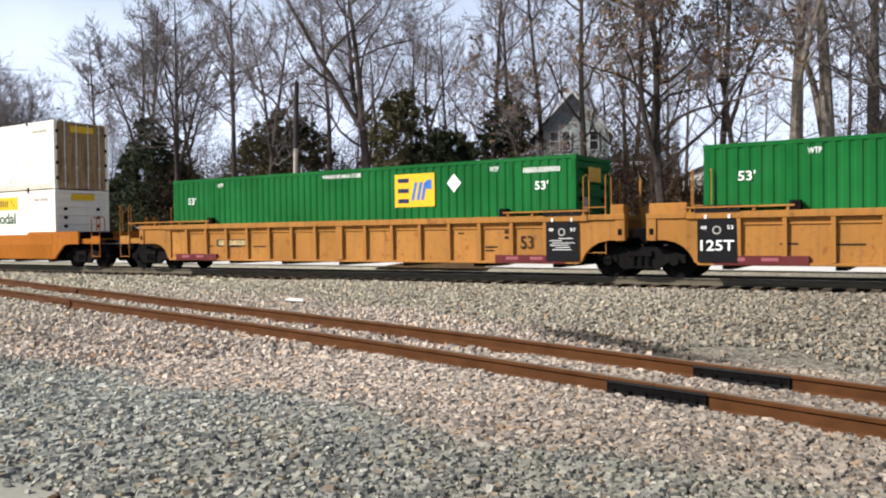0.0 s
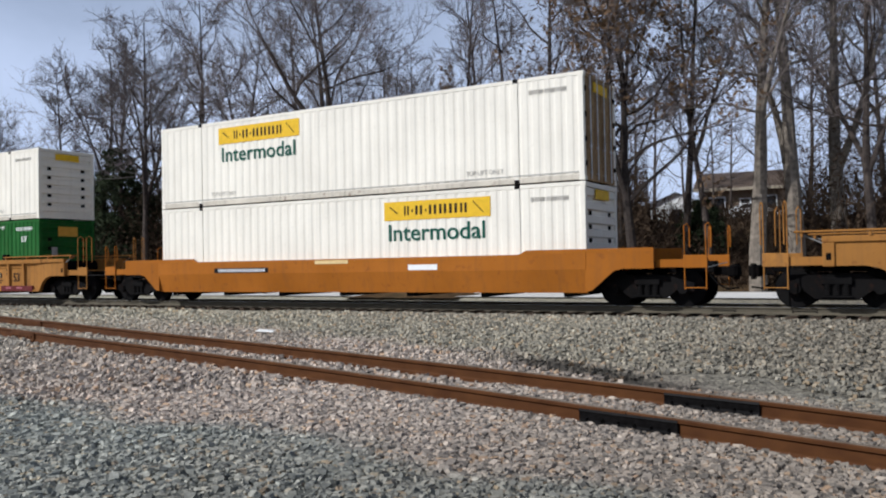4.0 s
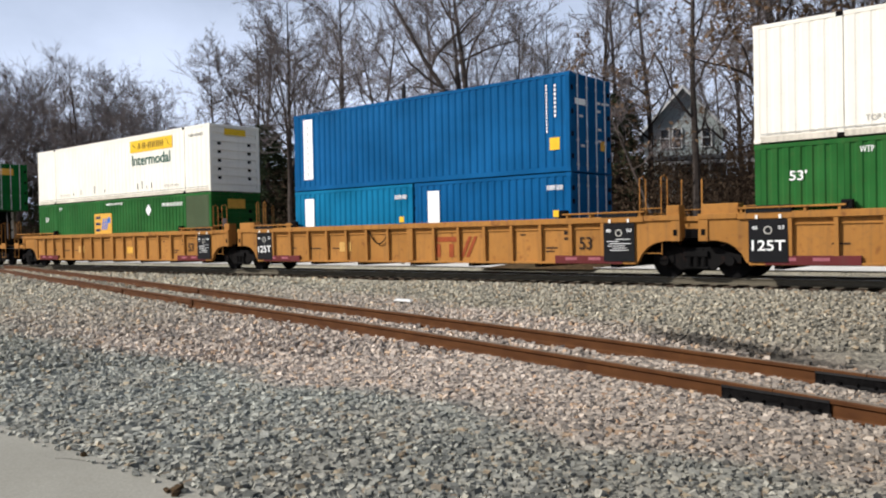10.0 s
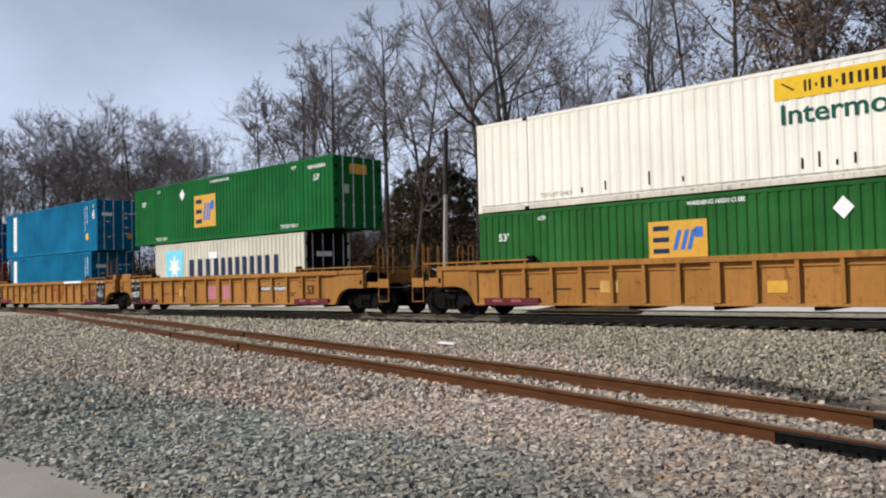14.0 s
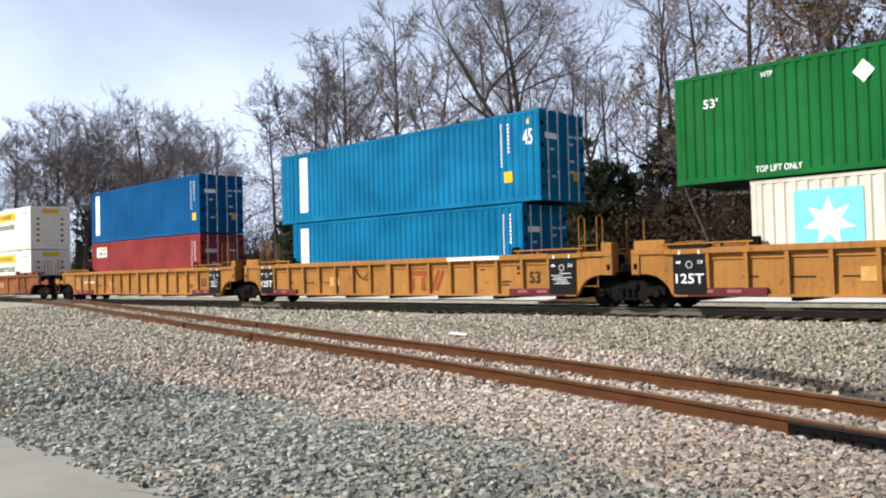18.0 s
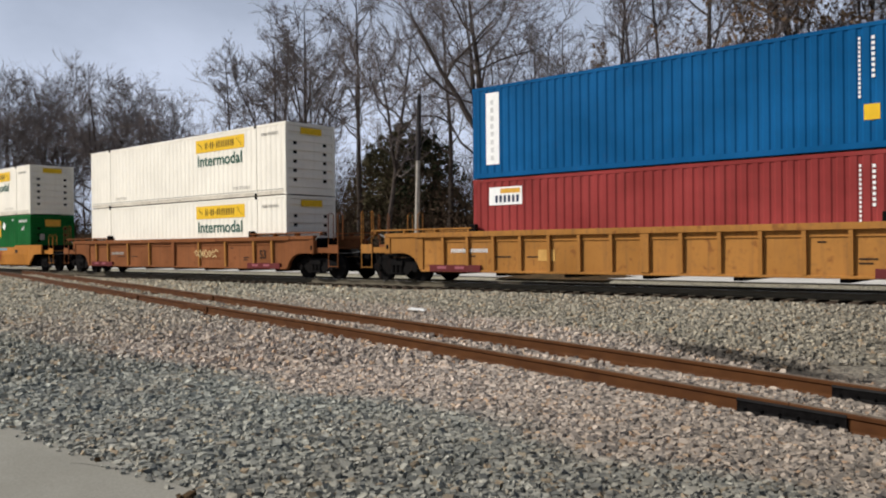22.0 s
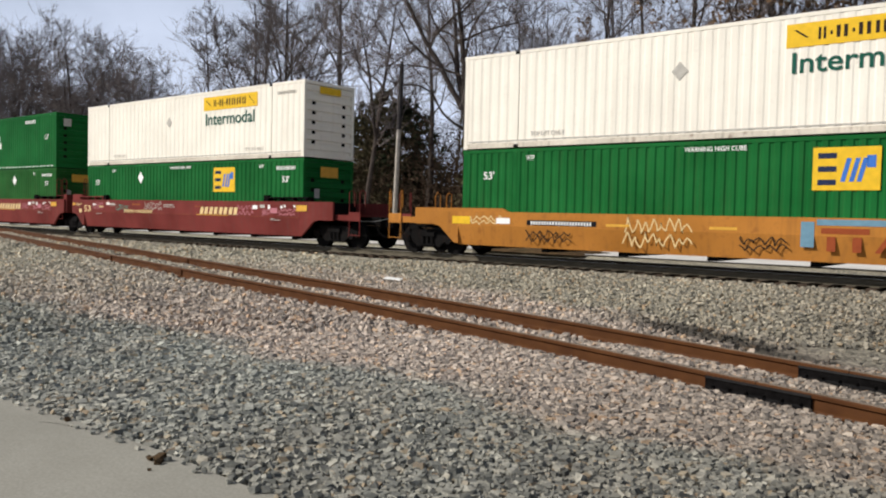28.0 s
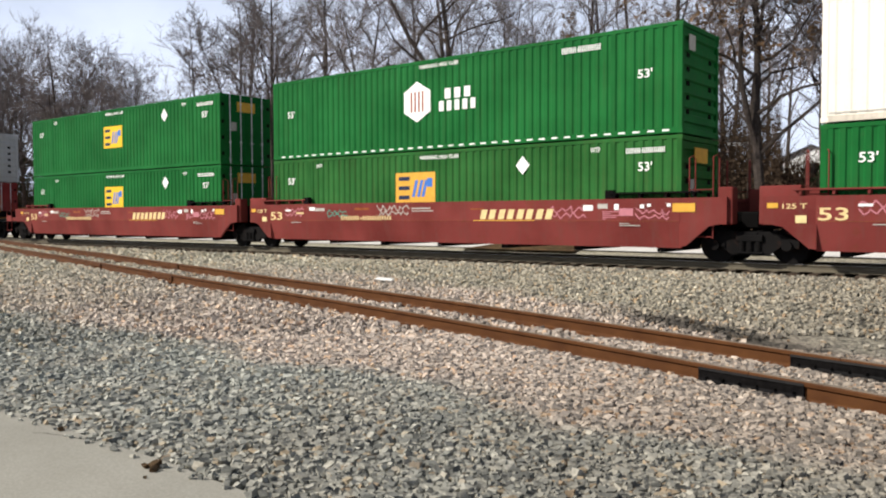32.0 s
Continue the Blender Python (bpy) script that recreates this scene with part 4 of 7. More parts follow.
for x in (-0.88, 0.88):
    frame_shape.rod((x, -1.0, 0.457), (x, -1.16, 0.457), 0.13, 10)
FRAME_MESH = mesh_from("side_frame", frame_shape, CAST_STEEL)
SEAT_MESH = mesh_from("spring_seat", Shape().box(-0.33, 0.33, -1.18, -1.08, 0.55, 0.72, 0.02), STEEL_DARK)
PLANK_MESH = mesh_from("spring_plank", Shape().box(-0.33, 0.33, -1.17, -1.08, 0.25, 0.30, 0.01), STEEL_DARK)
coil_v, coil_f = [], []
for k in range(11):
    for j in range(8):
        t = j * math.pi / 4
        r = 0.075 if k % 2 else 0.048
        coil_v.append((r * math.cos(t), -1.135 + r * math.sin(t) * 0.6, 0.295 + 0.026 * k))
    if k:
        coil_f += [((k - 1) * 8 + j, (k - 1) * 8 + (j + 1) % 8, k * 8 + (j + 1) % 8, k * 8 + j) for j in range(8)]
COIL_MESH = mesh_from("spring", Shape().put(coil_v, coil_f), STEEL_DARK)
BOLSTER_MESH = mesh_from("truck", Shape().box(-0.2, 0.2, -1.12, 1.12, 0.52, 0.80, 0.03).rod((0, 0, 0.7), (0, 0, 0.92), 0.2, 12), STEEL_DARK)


def truck(car, x):
    t = part("truck", BOLSTER_MESH, None, car, "cast steel two-axle truck", at=pose(x, 0, 0))
    for a in (0, 180):
        part("side_frame", FRAME_MESH, None, t, at=pose(0, 0, 0, 0, 0, a))
        part("spring_seat", SEAT_MESH, None, t, at=pose(0, 0, 0, 0, 0, a))
        part("spring_plank", PLANK_MESH, None, t, at=pose(0, 0, 0, 0, 0, a))
        for x_ in (-0.2, 0.0, 0.2):
            part("spring", COIL_MESH, None, t, at=pose(0, 0, 0, 0, 0, a) @ pose(x_, 0, 0))
    for dx in (-0.89, 0.89):
        w = part("wheelset", WHEEL_MESH, None, t, "dark steel wheelset", at=pose(dx, 0, WHEEL_R))
        WHEELS.append((w, dx))


JOINT = 9.76      # from a unit's middle to the joint's middle


def end_fittings(car, s, coupled, mat, post=2.45, posts=True):
    """Ladder, handrails, walkway, coupler or articulation at one end (s = -1, 1)."""
    at = pose(0, 0, 0, 0, 0, 0 if s > 0 else 180)
    if coupled:
        part("walkway", Shape().box(9.88, 10.6, -1.25, 1.25, 1.16, 1.20, 0.008).box(9.88, 10.6, -1.33, -1.24, 1.0, 1.20).box(9.88, 10.6, 1.24, 1.33, 1.0, 1.20), mat, car, at=at)
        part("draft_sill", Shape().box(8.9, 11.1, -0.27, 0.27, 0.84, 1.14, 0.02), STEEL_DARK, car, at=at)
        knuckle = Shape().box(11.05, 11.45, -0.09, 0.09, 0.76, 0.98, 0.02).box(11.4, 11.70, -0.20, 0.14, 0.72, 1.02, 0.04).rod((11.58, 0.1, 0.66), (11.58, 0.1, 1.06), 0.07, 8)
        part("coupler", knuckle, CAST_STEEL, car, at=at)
        hose = [(11.0, -0.35, 0.80), (11.2, -0.37, 0.55), (11.45, -0.33, 0.42), (11.7, -0.25, 0.46)]
        part("brake_hose", Shape().path(hose, 0.025), STEEL_DARK, car, at=at)
        part("uncoupling_lever", Shape().path([(10.98, -1.3, 1.0), (10.98, -0.5, 0.98), (11.4, -0.15, 1.1)], 0.014, 5), ALUMINIUM, car, at=at)
        x0, x1, za = 10.62, 11.14, 0.45
    else:
        hitch = Shape().box(9.0, 9.74, -0.30, 0.30, 0.86, 1.30, 0.04).rod((9.7, 0, 0.8), (9.7, 0, 1.25), 0.22, 12)
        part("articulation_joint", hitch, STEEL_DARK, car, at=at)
        xb = 9.05 if s > 0 else 8.45
        for y in (-1.20, 1.20):
            part("end_block", Shape().box(xb, 9.42, y - 0.18, y + 0.18, 0.98, 1.92, 0.02), mat, car, at=at)
        x0, x1, za = (8.30, 8.92, 0.62) if s > 0 else (7.86, 8.30, 1.66)
    if not posts:
        return
    for y in (-1.36, 1.36):
        rail_s = Shape()
        for x in (x0, x1):
            top = post if coupled else 2.68
            rail_s.path([(x, y, za), (x, y, top), (x + 0.05, y * 0.93, top + 0.06), (x + 0.09, y * 0.87, top - 0.04), (x + 0.09, y * 0.87, 1.5)], 0.018, 6)
        part("handrail", rail_s, mat, car, "bent pipe handrail posts", at=at)
        rung = cached(("rung", round(x1 - x0, 2)), lambda: Shape().rod((x0, 0, 0), (x1, 0, 0), 0.014, 6), mat)
        for k in ((0, 2) if coupled else range(5 if s > 0 else 1)):
            part("rung", rung, None, car, at=at @ pose(0, y, za + 0.04 + k * 0.30))
        if coupled:
            part("step_side", Shape().box(x0 - 0.03, x1 + 0.03, y - 0.02, y + 0.02, 0.98, 1.30, 0.008), mat, car, at=at)


def lid(car, s, mat, x0=5.95, x1=8.5, z=1.80):
    """Flat walkway board over the side, with the container lock at its inner end."""
    at = pose(0, 0, 0, 0, 0, 0 if s > 0 else 180)
    for y in (-1.40, 1.40):
        b = Shape().box(x0, x1, y - 0.13, y + 0.13, z - 0.045, z, 0.006)
        for x in np.linspace(x0 + 0.15, x1 - 0.15, 4):
            b.box(x - 0.03, x + 0.03, y - 0.1, y + 0.1, z - 0.14, z - 0.04)
        part("walkway_lid", b, mat, car, at=at)
        lock = Shape().box(x0 - 0.14, x0 + 0.12, y - 0.09, y + 0.09, 1.66, 1.90, 0.02).rod((x0 - 0.01, y - 0.12, 1.84), (x0 - 0.01, y + 0.12, 1.84), 0.03, 8)
        part("container_lock", lock, CAST_STEEL, car, at=at)


def end_profile(coupled, ztop):
    xe = 9.86 if coupled else 9.45
    return [(8.12, 0.42), (8.26, 0.42), (8.36, 0.62), (8.52, 0.80), (8.72, 0.92), (9.0, 0.985), (xe, 0.985), (xe, ztop), (8.12, ztop)]


def car_ends(car, left, right, mat, ztop=1.60):
    for s, kind in ((-1, left), (1, right)):
        c = kind == "coupled"
        at = pose(0, 0, 0, 0, 0, 0 if s > 0 else 180)
        for y in (-1.42, 1.34):
            part("end_side_plate", Shape().prism(end_profile(c, ztop), "y", y, y + 0.08), mat, car, at=at)
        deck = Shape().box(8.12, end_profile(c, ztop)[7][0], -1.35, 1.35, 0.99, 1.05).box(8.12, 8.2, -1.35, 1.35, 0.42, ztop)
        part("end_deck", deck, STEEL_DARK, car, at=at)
        xe = end_profile(c, ztop)[7][0]
        for y in (-1.375, 1.375):
            part("end_chord", Shape().box(8.46, xe + 0.02, y - 0.105, y + 0.095, ztop - 0.08, ztop + 0.065, 0.012), mat, car, at=at)
            post = part("end_post", Shape().box(xe - 0.24, xe + 0.015, y - 0.085, y + 0.085, 0.97, ztop - 0.085, 0.01), mat, car, at=at)
            part("jacking_hole", Shape().box(xe - 0.17, xe - 0.06, y - 0.088, y + 0.088, 1.12, 1.28), STEEL_DARK, post, "dark jacking hole")
        arch = Shape()
        for (xa, za), (xb, zb) in zip(end_profile(c, ztop)[1:6], end_profile(c, ztop)[2:7]):
            arch.put([(xa, -1.44, za), (xb, -1.44, zb), (xb, -1.30, zb), (xa, -1.30, za), (xa, -1.44, za + 0.04), (xb, -1.44, zb + 0.04), (xb, -1.30, zb + 0.04), (xa, -1.30, za + 0.04)],
                     [(0, 1, 2, 3), (4, 5, 6, 7), (0, 1, 5, 4), (3, 2, 6, 7)])
        part("arch_flange", arch, mat, car, at=at)
        end_fittings(car, s, c, mat, 2.45, c or s > 0 or right == "joint")
        if c:
            truck(car, s * 9.62)


def shared_truck(car, s):
    truck(car, s * JOINT)


RIB_X = [k * 1.03 for k in range(-7, 8)]


def ribbed_car(label, left, right, mat, marks=(), rib_xs=RIB_X, rib_mat=None):
    """Well car with outside ribs under a square top chord."""
    car = thing("well_car", label, "rail car", "cars of the train")
    for s in (-1, 1):
        at = pose(0, 0, 0, 0, 0, 0 if s < 0 else 180)
        part("side_plate", cached(("side_plate", "ribbed"), lambda: Shape().box(-8.15, 8.15, -1.37, -1.34, 0.40, 1.54), mat), None, car, at=at)
        part("top_chord", cached(("top_chord",), lambda: Shape().box(-8.45, 8.45, -1.49, -1.28, 1.50, 1.67, 0.012), mat), None, car, at=at)
        part("bottom_sill", cached(("bottom_sill",), lambda: Shape().box(-8.2, 8.2, -1.44, -1.28, 0.36, 0.43, 0.01), mat), None, car, at=at)
        rib = cached(("rib",), lambda: Shape().prism([(-1.37, 1.50), (-1.475, 1.50), (-1.45, 0.44), (-1.37, 0.44)], "x", -0.05, 0.05), rib_mat or mat)
        wide = cached(("rib", "wide"), lambda: Shape().box(-0.13, 0.13, -1.47, -1.37, 0.44, 1.51, 0.008), mat)
        for x in rib_xs:
            if abs(x) > 7.9:
                continue
            part("rib", wide if abs(x) < 0.05 else rib, None, car, at=at @ pose(x, 0, 0))
        inside = [x for x in rib_xs if abs(x) < 7.9]
        for xa, xb in zip(inside, inside[1:]):
            n = round(xb - xa - 0.10, 2)
            bar = cached(("stiffener", n), lambda: Shape().box(-n / 2, n / 2, -1.405, -1.37, 1.335, 1.375, 0.008), mat)
            part("stiffener", bar, None, car, at=at @ pose((xa + xb) / 2, 0, 0))
    for x in np.arange(-7.5, 7.6, 2.5):
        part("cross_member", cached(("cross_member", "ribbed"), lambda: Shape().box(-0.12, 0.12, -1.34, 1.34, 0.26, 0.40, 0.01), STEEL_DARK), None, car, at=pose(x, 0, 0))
    skirt = cached(("skirt",), lambda: Shape().box(5.65, 7.8, -1.455, -1.375, 0.37, 0.60, 0.01), MAROON)
    for dx in (0, -13.45):
        sk = part("skirt", skirt, None, car, "dull maroon skirt plate", at=pose(dx, 0, 0))
        for xa in (6.0, 6.75):
            part("skirt_mark", cached(("skirt_mark",), lambda: Shape().rect(0, 0.38, 0.47, 0.55, -1.459), MARK_PINK_DULL), None, sk, at=pose(xa, 0, 0))
    car_ends(car, left, right, mat)
    for s, kind in ((-1, left), (1, right)):
        lid(car, s, mat, 5.95, 10.45 if kind == "coupled" else 8.5)
        if kind == "coupled":
            at = pose(0, 0, 0, 0, 0, 0 if s > 0 else 180)
            for y in (-1.38, 1.38):
                part("brace", Shape().rod((9.86, y, 1.50), (10.40, y, 1.76), 0.022, 6), ALUMINIUM, car, at=at)
    y = -1.382
    sign(car, "53", 6.43, 6.83, 0.77, 1.13, y - 0.012)
    for x0, x1, z0, z1 in ((4.4, 4.6, 1.2, 1.24), (5.3, 5.7, 0.8, 0.84), (5.3, 5.6, 0.7, 0.74), (-6.3, -5.9, 0.86, 0.9), (-5.2, -4.5, 0.84, 0.88), (-3.9, -3.3, 0.84, 0.88), (5.93, 6.05, 1.2, 1.3), (5.93, 6.05, 1.05, 1.12)):
        part("stencil", Shape().rect(x0, x1, z0, z1, y), MARK_DARK, car)
    for k, args, m_ in marks:
        CAR_MARKS[k](car, args, m_, y)
    return car


def sign(car, body, x0, x1, z0, z1, y, m=None):
    part("lettering", word(body, x0, x1, z0, z1, y), m or MARK_DARK, car, "stencilled " + body)


def cm_black(car, a, m, y):
    """Black stencil panel; a = (x0, x1, words or none)."""
    x0, x1, body = a
    b = part("stencil_panel", Shape().box(x0, x1, y - 0.095, y - 0.085, 0.44, 1.49), BLACK_PANEL, car, "black stencil panel with white marks")
    yy = y - 0.099
    u = (x1 - x0)
    part("panel_cap", Shape().box(x0 - 0.06, x1 + 0.10, -1.502, -1.26, 1.645, 1.825, 0.01), BLACK_PANEL, car, "black cover plate over the side")
    if body:
        part("lettering", word(body, x0 + 0.08 * u, x0 + 0.94 * u, 0.72, 0.98, yy), MARK_WHITE, b, "large white stencil")
    else:
        s = Shape()
        for k, (p, q) in enumerate(((0.2, 0.8), (0.3, 0.75), (0.12, 0.7), (0.2, 0.9), (0.1, 0.5), (0.4, 0.85))):
            s.rect(x0 + p * u, x0 + q * u, 0.74 + 0.06 * k, 0.756 + 0.06 * k, yy)
        tagged(part("stencil_text", s, MARK_WHITE, b), kind="stuff")
    part("lettering", word("48", x0 + 0.08 * u, x0 + 0.24 * u, 1.24, 1.33, yy), MARK_WHITE, b)
    part("lettering", word("53", x0 + 0.76 * u, x0 + 0.92 * u, 1.24, 1.33, yy), MARK_WHITE, b)
    ring = Shape()
    circle = [(math.cos(k * math.pi / 6), math.sin(k * math.pi / 6)) for k in range(12)]
    ring.put([(x0 + 0.5 * u + r * p, yy, 1.22 + r * q) for r in (0.075, 0.105) for p, q in circle], [(k, (k + 1) % 12, 12 + (k + 1) % 12, 12 + k) for k in range(12)])
    part("stencil_ring", ring, MARK_GREY, b)
    for xx in (x0 + 0.22 * u, x0 + 0.82 * u):
        part("reflector", Shape().box(xx - 0.03, xx + 0.03, y - 0.13, y - 0.11, 1.50, 1.60), REFLECTOR, car)
        part("reflector", Shape().box(xx - 0.03, xx + 0.03, y - 0.12, y - 0.08, 1.72, 1.80), REFLECTOR, car)


def cm_rect(car, a, m, y):
    part("paint_patch", Shape().rect(*a, y - 0.002), m, car)


def cm_high(car, a, m, y):
    part("paint_patch", Shape().rect(*a, -1.496), m, car)


def cm_bars(car, a, m, y):
    tagged(part("serial_strip", bars(a[0], a[1], a[2], a[3], a[4], y - 0.004), m, car), kind="stuff")


def cm_slant(car, a, m, y):
    """Leaning plain bars, n pairs in a row."""
    n, x0, x1, z0, z1 = a
    p, k = (x1 - x0) / n, 0.3 * (z1 - z0)
    for i in range(n):
        s = Shape()
        for u in (0.0, 0.48):
            b = x0 + (i + u) * p
            s.prism([(b, z0), (b + 0.32 * p, z0), (b + 0.32 * p + k, z1), (b + k, z1)], "y", y - 0.004, y)
        part("name_bar", s, m, car, "cream leaning bars")


def cm_hose(car, a, m, y):
    pts = [(a + 1.0 * u, y - 0.06, 1.46 - 0.46 * math.sin(math.pi * u)) for u in np.linspace(0, 1, 9)]
    part("hanging_hose", Shape().path(pts, 0.022, 6), STEEL_DARK, car, "black hose hanging in a loop")


def cm_logo(car, a, m, y):
    """Faded red plain shapes: a long bar, two uprights under it and leaning bars."""
    x, z0, z1 = a
    d = 0.24 * (z1 - z0)
    part("painted_bar", Shape().rect(x, x + 1.02, z1 - d, z1, y - 0.003), m, car, "faded red painted bar")
    for u in (0.13, 0.68):
        part("painted_bar", Shape().rect(x + u, x + u + 0.19, z0, z1 - d - 0.07, y - 0.003), m, car, "faded red painted bar")
    for u in (1.14, 1.36):
        part("painted_bar", Shape().prism([(x + u, z0), (x + u + 0.13, z0), (x + u + 0.47, z1), (x + u + 0.34, z1)], "y", y - 0.003, y), m, car, "faded red leaning bar")


CAR_MARKS = {"black": cm_black, "rect": cm_rect, "bars": cm_bars, "hose": cm_hose, "logo": cm_logo, "high": cm_high, "slant": cm_slant}


def slab_side(profile, x0, x1):
    return Shape().prism(profile, "x", x0, x1)


def smooth_car(label, left, right, mat, style, marks=()):
    """Well car with smooth bent side sheets; style 'low' or 'tall'."""
    car = thing("well_car", label, "rail car", "cars of the train")
    ztop = 1.40 if style == "low" else 1.66
    zc = 0.98 if style == "low" else 1.06
    prof = [(-1.48, ztop), (-1.30, ztop), (-1.30, ztop - 0.06), (-1.42, ztop - 0.06), (-1.42, zc), (-1.325, 0.42), (-1.305, 0.42), (-1.305, 0.36), (-1.35, 0.36), (-1.48, zc)]
    for s in (-1, 1):
        at = pose(0, 0, 0, 0, 0, 0 if s < 0 else 180)
        part("side_sheet", cached(("side_sheet", style), lambda: slab_side(prof, -8.1, 8.1), mat), None, car, at=at)
        if style == "low":
            for x in (-1, 1):
                part("raised_side", cached(("raised_side",), lambda: Shape().prism([(-1.5, 1.40), (1.4, 1.40), (1.2, 1.51), (-1.5, 1.51)], "y", -1.475, -1.36), mat), None, car, at=at @ pose(x * 7.6, 0, 0, 0, 0, 0) @ Matrix.Diagonal((-x, 1, 1, 1)))
    for x in np.arange(-7.5, 7.6, 2.5):
        part("cross_member", cached(("cross_member", "smooth"), lambda: Shape().box(-0.12, 0.12, -1.24, 1.24, 0.24, 0.40, 0.01), STEEL_DARK), None, car, at=pose(x, 0, 0))
    for s, kind in ((-1, left), (1, right)):
        c = kind == "coupled"
        at = pose(0, 0, 0, 0, 0, 0 if s > 0 else 180)
        xe = 9.88 if c else 9.3
        zt = 1.51 if style == "low" else 1.66
        pr = [(8.08, 0.40), (8.25, 0.42), (8.85, 0.93), (9.1, 0.98), (xe, 0.98), (xe, zt), (8.08, zt)]
        for y in (-1.47, 1.39):
            part("end_side_plate", Shape().prism(pr, "y", y, y + 0.08), mat, car, at=at)
        part("end_deck", Shape().box(8.1, xe, -1.4, 1.4, 0.985, 1.05).box(8.1, 8.18, -1.38, 1.38, 0.42, zt), STEEL_DARK, car, at=at)
        end_fittings(car, s, c, mat if style == "low" else CAR_RED, 2.02)
        if style == "tall":
            lid(car, s, STEEL_DARK if s > 0 else mat, 6.1, 8.6, 1.83)
        if c:
            truck(car, s * 9.62)
    y = -1.486
    for k, args, m_ in marks:
        CAR_MARKS[k](car, args, m_, y)
    return car


def scrawl(car, x0, x1, z0, z1, m, seed):
    """Spray-painted scribble: two rows of jagged strokes with no letters."""
    rng = random.Random(seed)
    s = Shape()
    n = max(7, int((x1 - x0) * 9))
    for k in range(2):
        pts, up = [], rng.random() < 0.5
        for i in range(n):
            u = (i + rng.uniform(-0.35, 0.35)) / (n - 1)
            lo, hi = (0.0, 0.55) if k else (0.40, 1.0)
            w = (hi - rng.uniform(0, 0.2)) if up else (lo + rng.uniform(0, 0.2))
            up = not up
            pts.append(Vector((x0 + (x1 - x0) * u, 0, z0 + (z1 - z0) * w)))
        line = []
        for a, b in zip(pts, pts[1:]):
            bow = Vector((rng.uniform(-0.05, 0.05), 0, 0))
            line += [a, a.lerp(b, 0.33) + bow, a.lerp(b, 0.67) + bow]
        for a, b in zip(line, line[1:]):
            d = b - a
            nrm = Vector((-d.z, 0, d.x)).normalized() * 0.017
            lift = Vector((0, -1.487 - 0.0006 * k, 0))
            s.put([a - nrm + lift, b - nrm + lift, b + nrm + lift, a + nrm + lift], [(0, 1, 2, 3)])
    tagged(part("spray_scrawl", s, m, car, "spray-painted scribble"), kind="stuff")


# ---- the train: unit middles along the train, at rail time zero ----
UNIT_C = [60.5, 41.0, 17.4, -6.01, -25.43, -44.98, -68.49, -88.04, -107.75, -131.3, -154.96, -178.66, -198.14, -217.58, -241.2]
RIDERS = []             # (thing, offset of its middle along the train, height)


def load(unit, box, z=0.0, dx=0.0):
    RIDERS.append((box, UNIT_C[unit] + dx, WELL_Z + z))


def roll(unit, car):
    RIDERS.append((car, UNIT_C[unit], 0.0))


B53, B125 = ("black", (7.25, 8.18, ""), None), ("black", (-8.18, -7.25, "125T"), None)
serial_back = ("rect", (3.5, 5.6, 0.92, 1.15), BLACK_PANEL)
serial = ("bars", ([1, 1, 1, 1, 0.3, 1, 1, 1, 1, 1, 1], 3.6, 5.5, 0.95, 1.12), MARK_CREAM)
pale_patch = ("rect", (-3.5, -2.9, 0.74, 1.08), MARK_FADED)

u0 = ribbed_car("yellow ribbed well car with a black 125T panel", "joint", "joint", CAR_YELLOW, [B125, B53, serial_back, serial])
shared_truck(u0, 1)
roll(0, u0)
load(0, green_53("bright green 53-foot container standing in a well car", 1.0, 3.0))
u1 = ribbed_car("yellow ribbed well car carrying a single green container", "coupled", "joint", CAR_YELLOW, [B53, ("rect", (-5.7, -4.1, 0.87, 1.11), BLACK_PANEL), ("bars", ([1, 1, 1, 1, 1.2, 1, 1, 1, 1, 1, 1], -5.6, -4.2, 0.9, 1.08), MARK_CREAM)])
shared_truck(u1, 1)
roll(1, u1)
load(1, green_53("bright green 53-foot container, alone in its well car", 2.1, 4.23, None, MARK_YELLOW))

u2 = smooth_car("orange low-sided well car with smooth sides", "coupled", "coupled", CAR_ORANGE, "low",
                [("rect", (-5.3, -2.85, 1.01, 1.17), BLACK_PANEL), ("bars", ([1, 1, 1, 1, 1.2, 1, 1, 1, 1, 1, 1], -5.1, -3.0, 1.04, 1.14), MARK_WHITE),
                 ("rect", (2.6, 3.6, 1.02, 1.18), MARK_WHITE), ("rect", (-0.9, 0.4, 1.25, 1.36), MARK_CREAM)])
roll(2, u2)
load(2, white_53("white 53-foot container with dark word at its low end", 1.66, "front"))
load(2, white_53("dirty white 53-foot container with rust-streaked doors, on top of another", -5.2, "door", (), DOOR_RUSTY), HC + 0.03)

u3 = ribbed_car("yellow ribbed well car leading a three-part set", "joint", "coupled", CAR_YELLOW, [B125, serial_back, serial, ("rect", (-3.5, -2.85, 0.74, 1.06), MARK_FADED), ("rect", (-1.45, -1.05, 0.76, 0.98), MARK_RUST), ("rect", (-1.85, -1.55, 0.85, 0.90), MARK_RUST), ("rect", (-0.95, -0.65, 0.85, 0.90), MARK_RUST)])
roll(3, u3)
load(3, green_53("green 53-foot container under a white one", 2.22, 4.29, GREEN_FADED))
load(3, white_53("clean white 53-foot container stacked on a green one", 1.72, "front", [("diamond", "placard_holder", (0.19, 1.75, 0.15), MARK_GREY, "grey round patch")]), HC + 0.03)

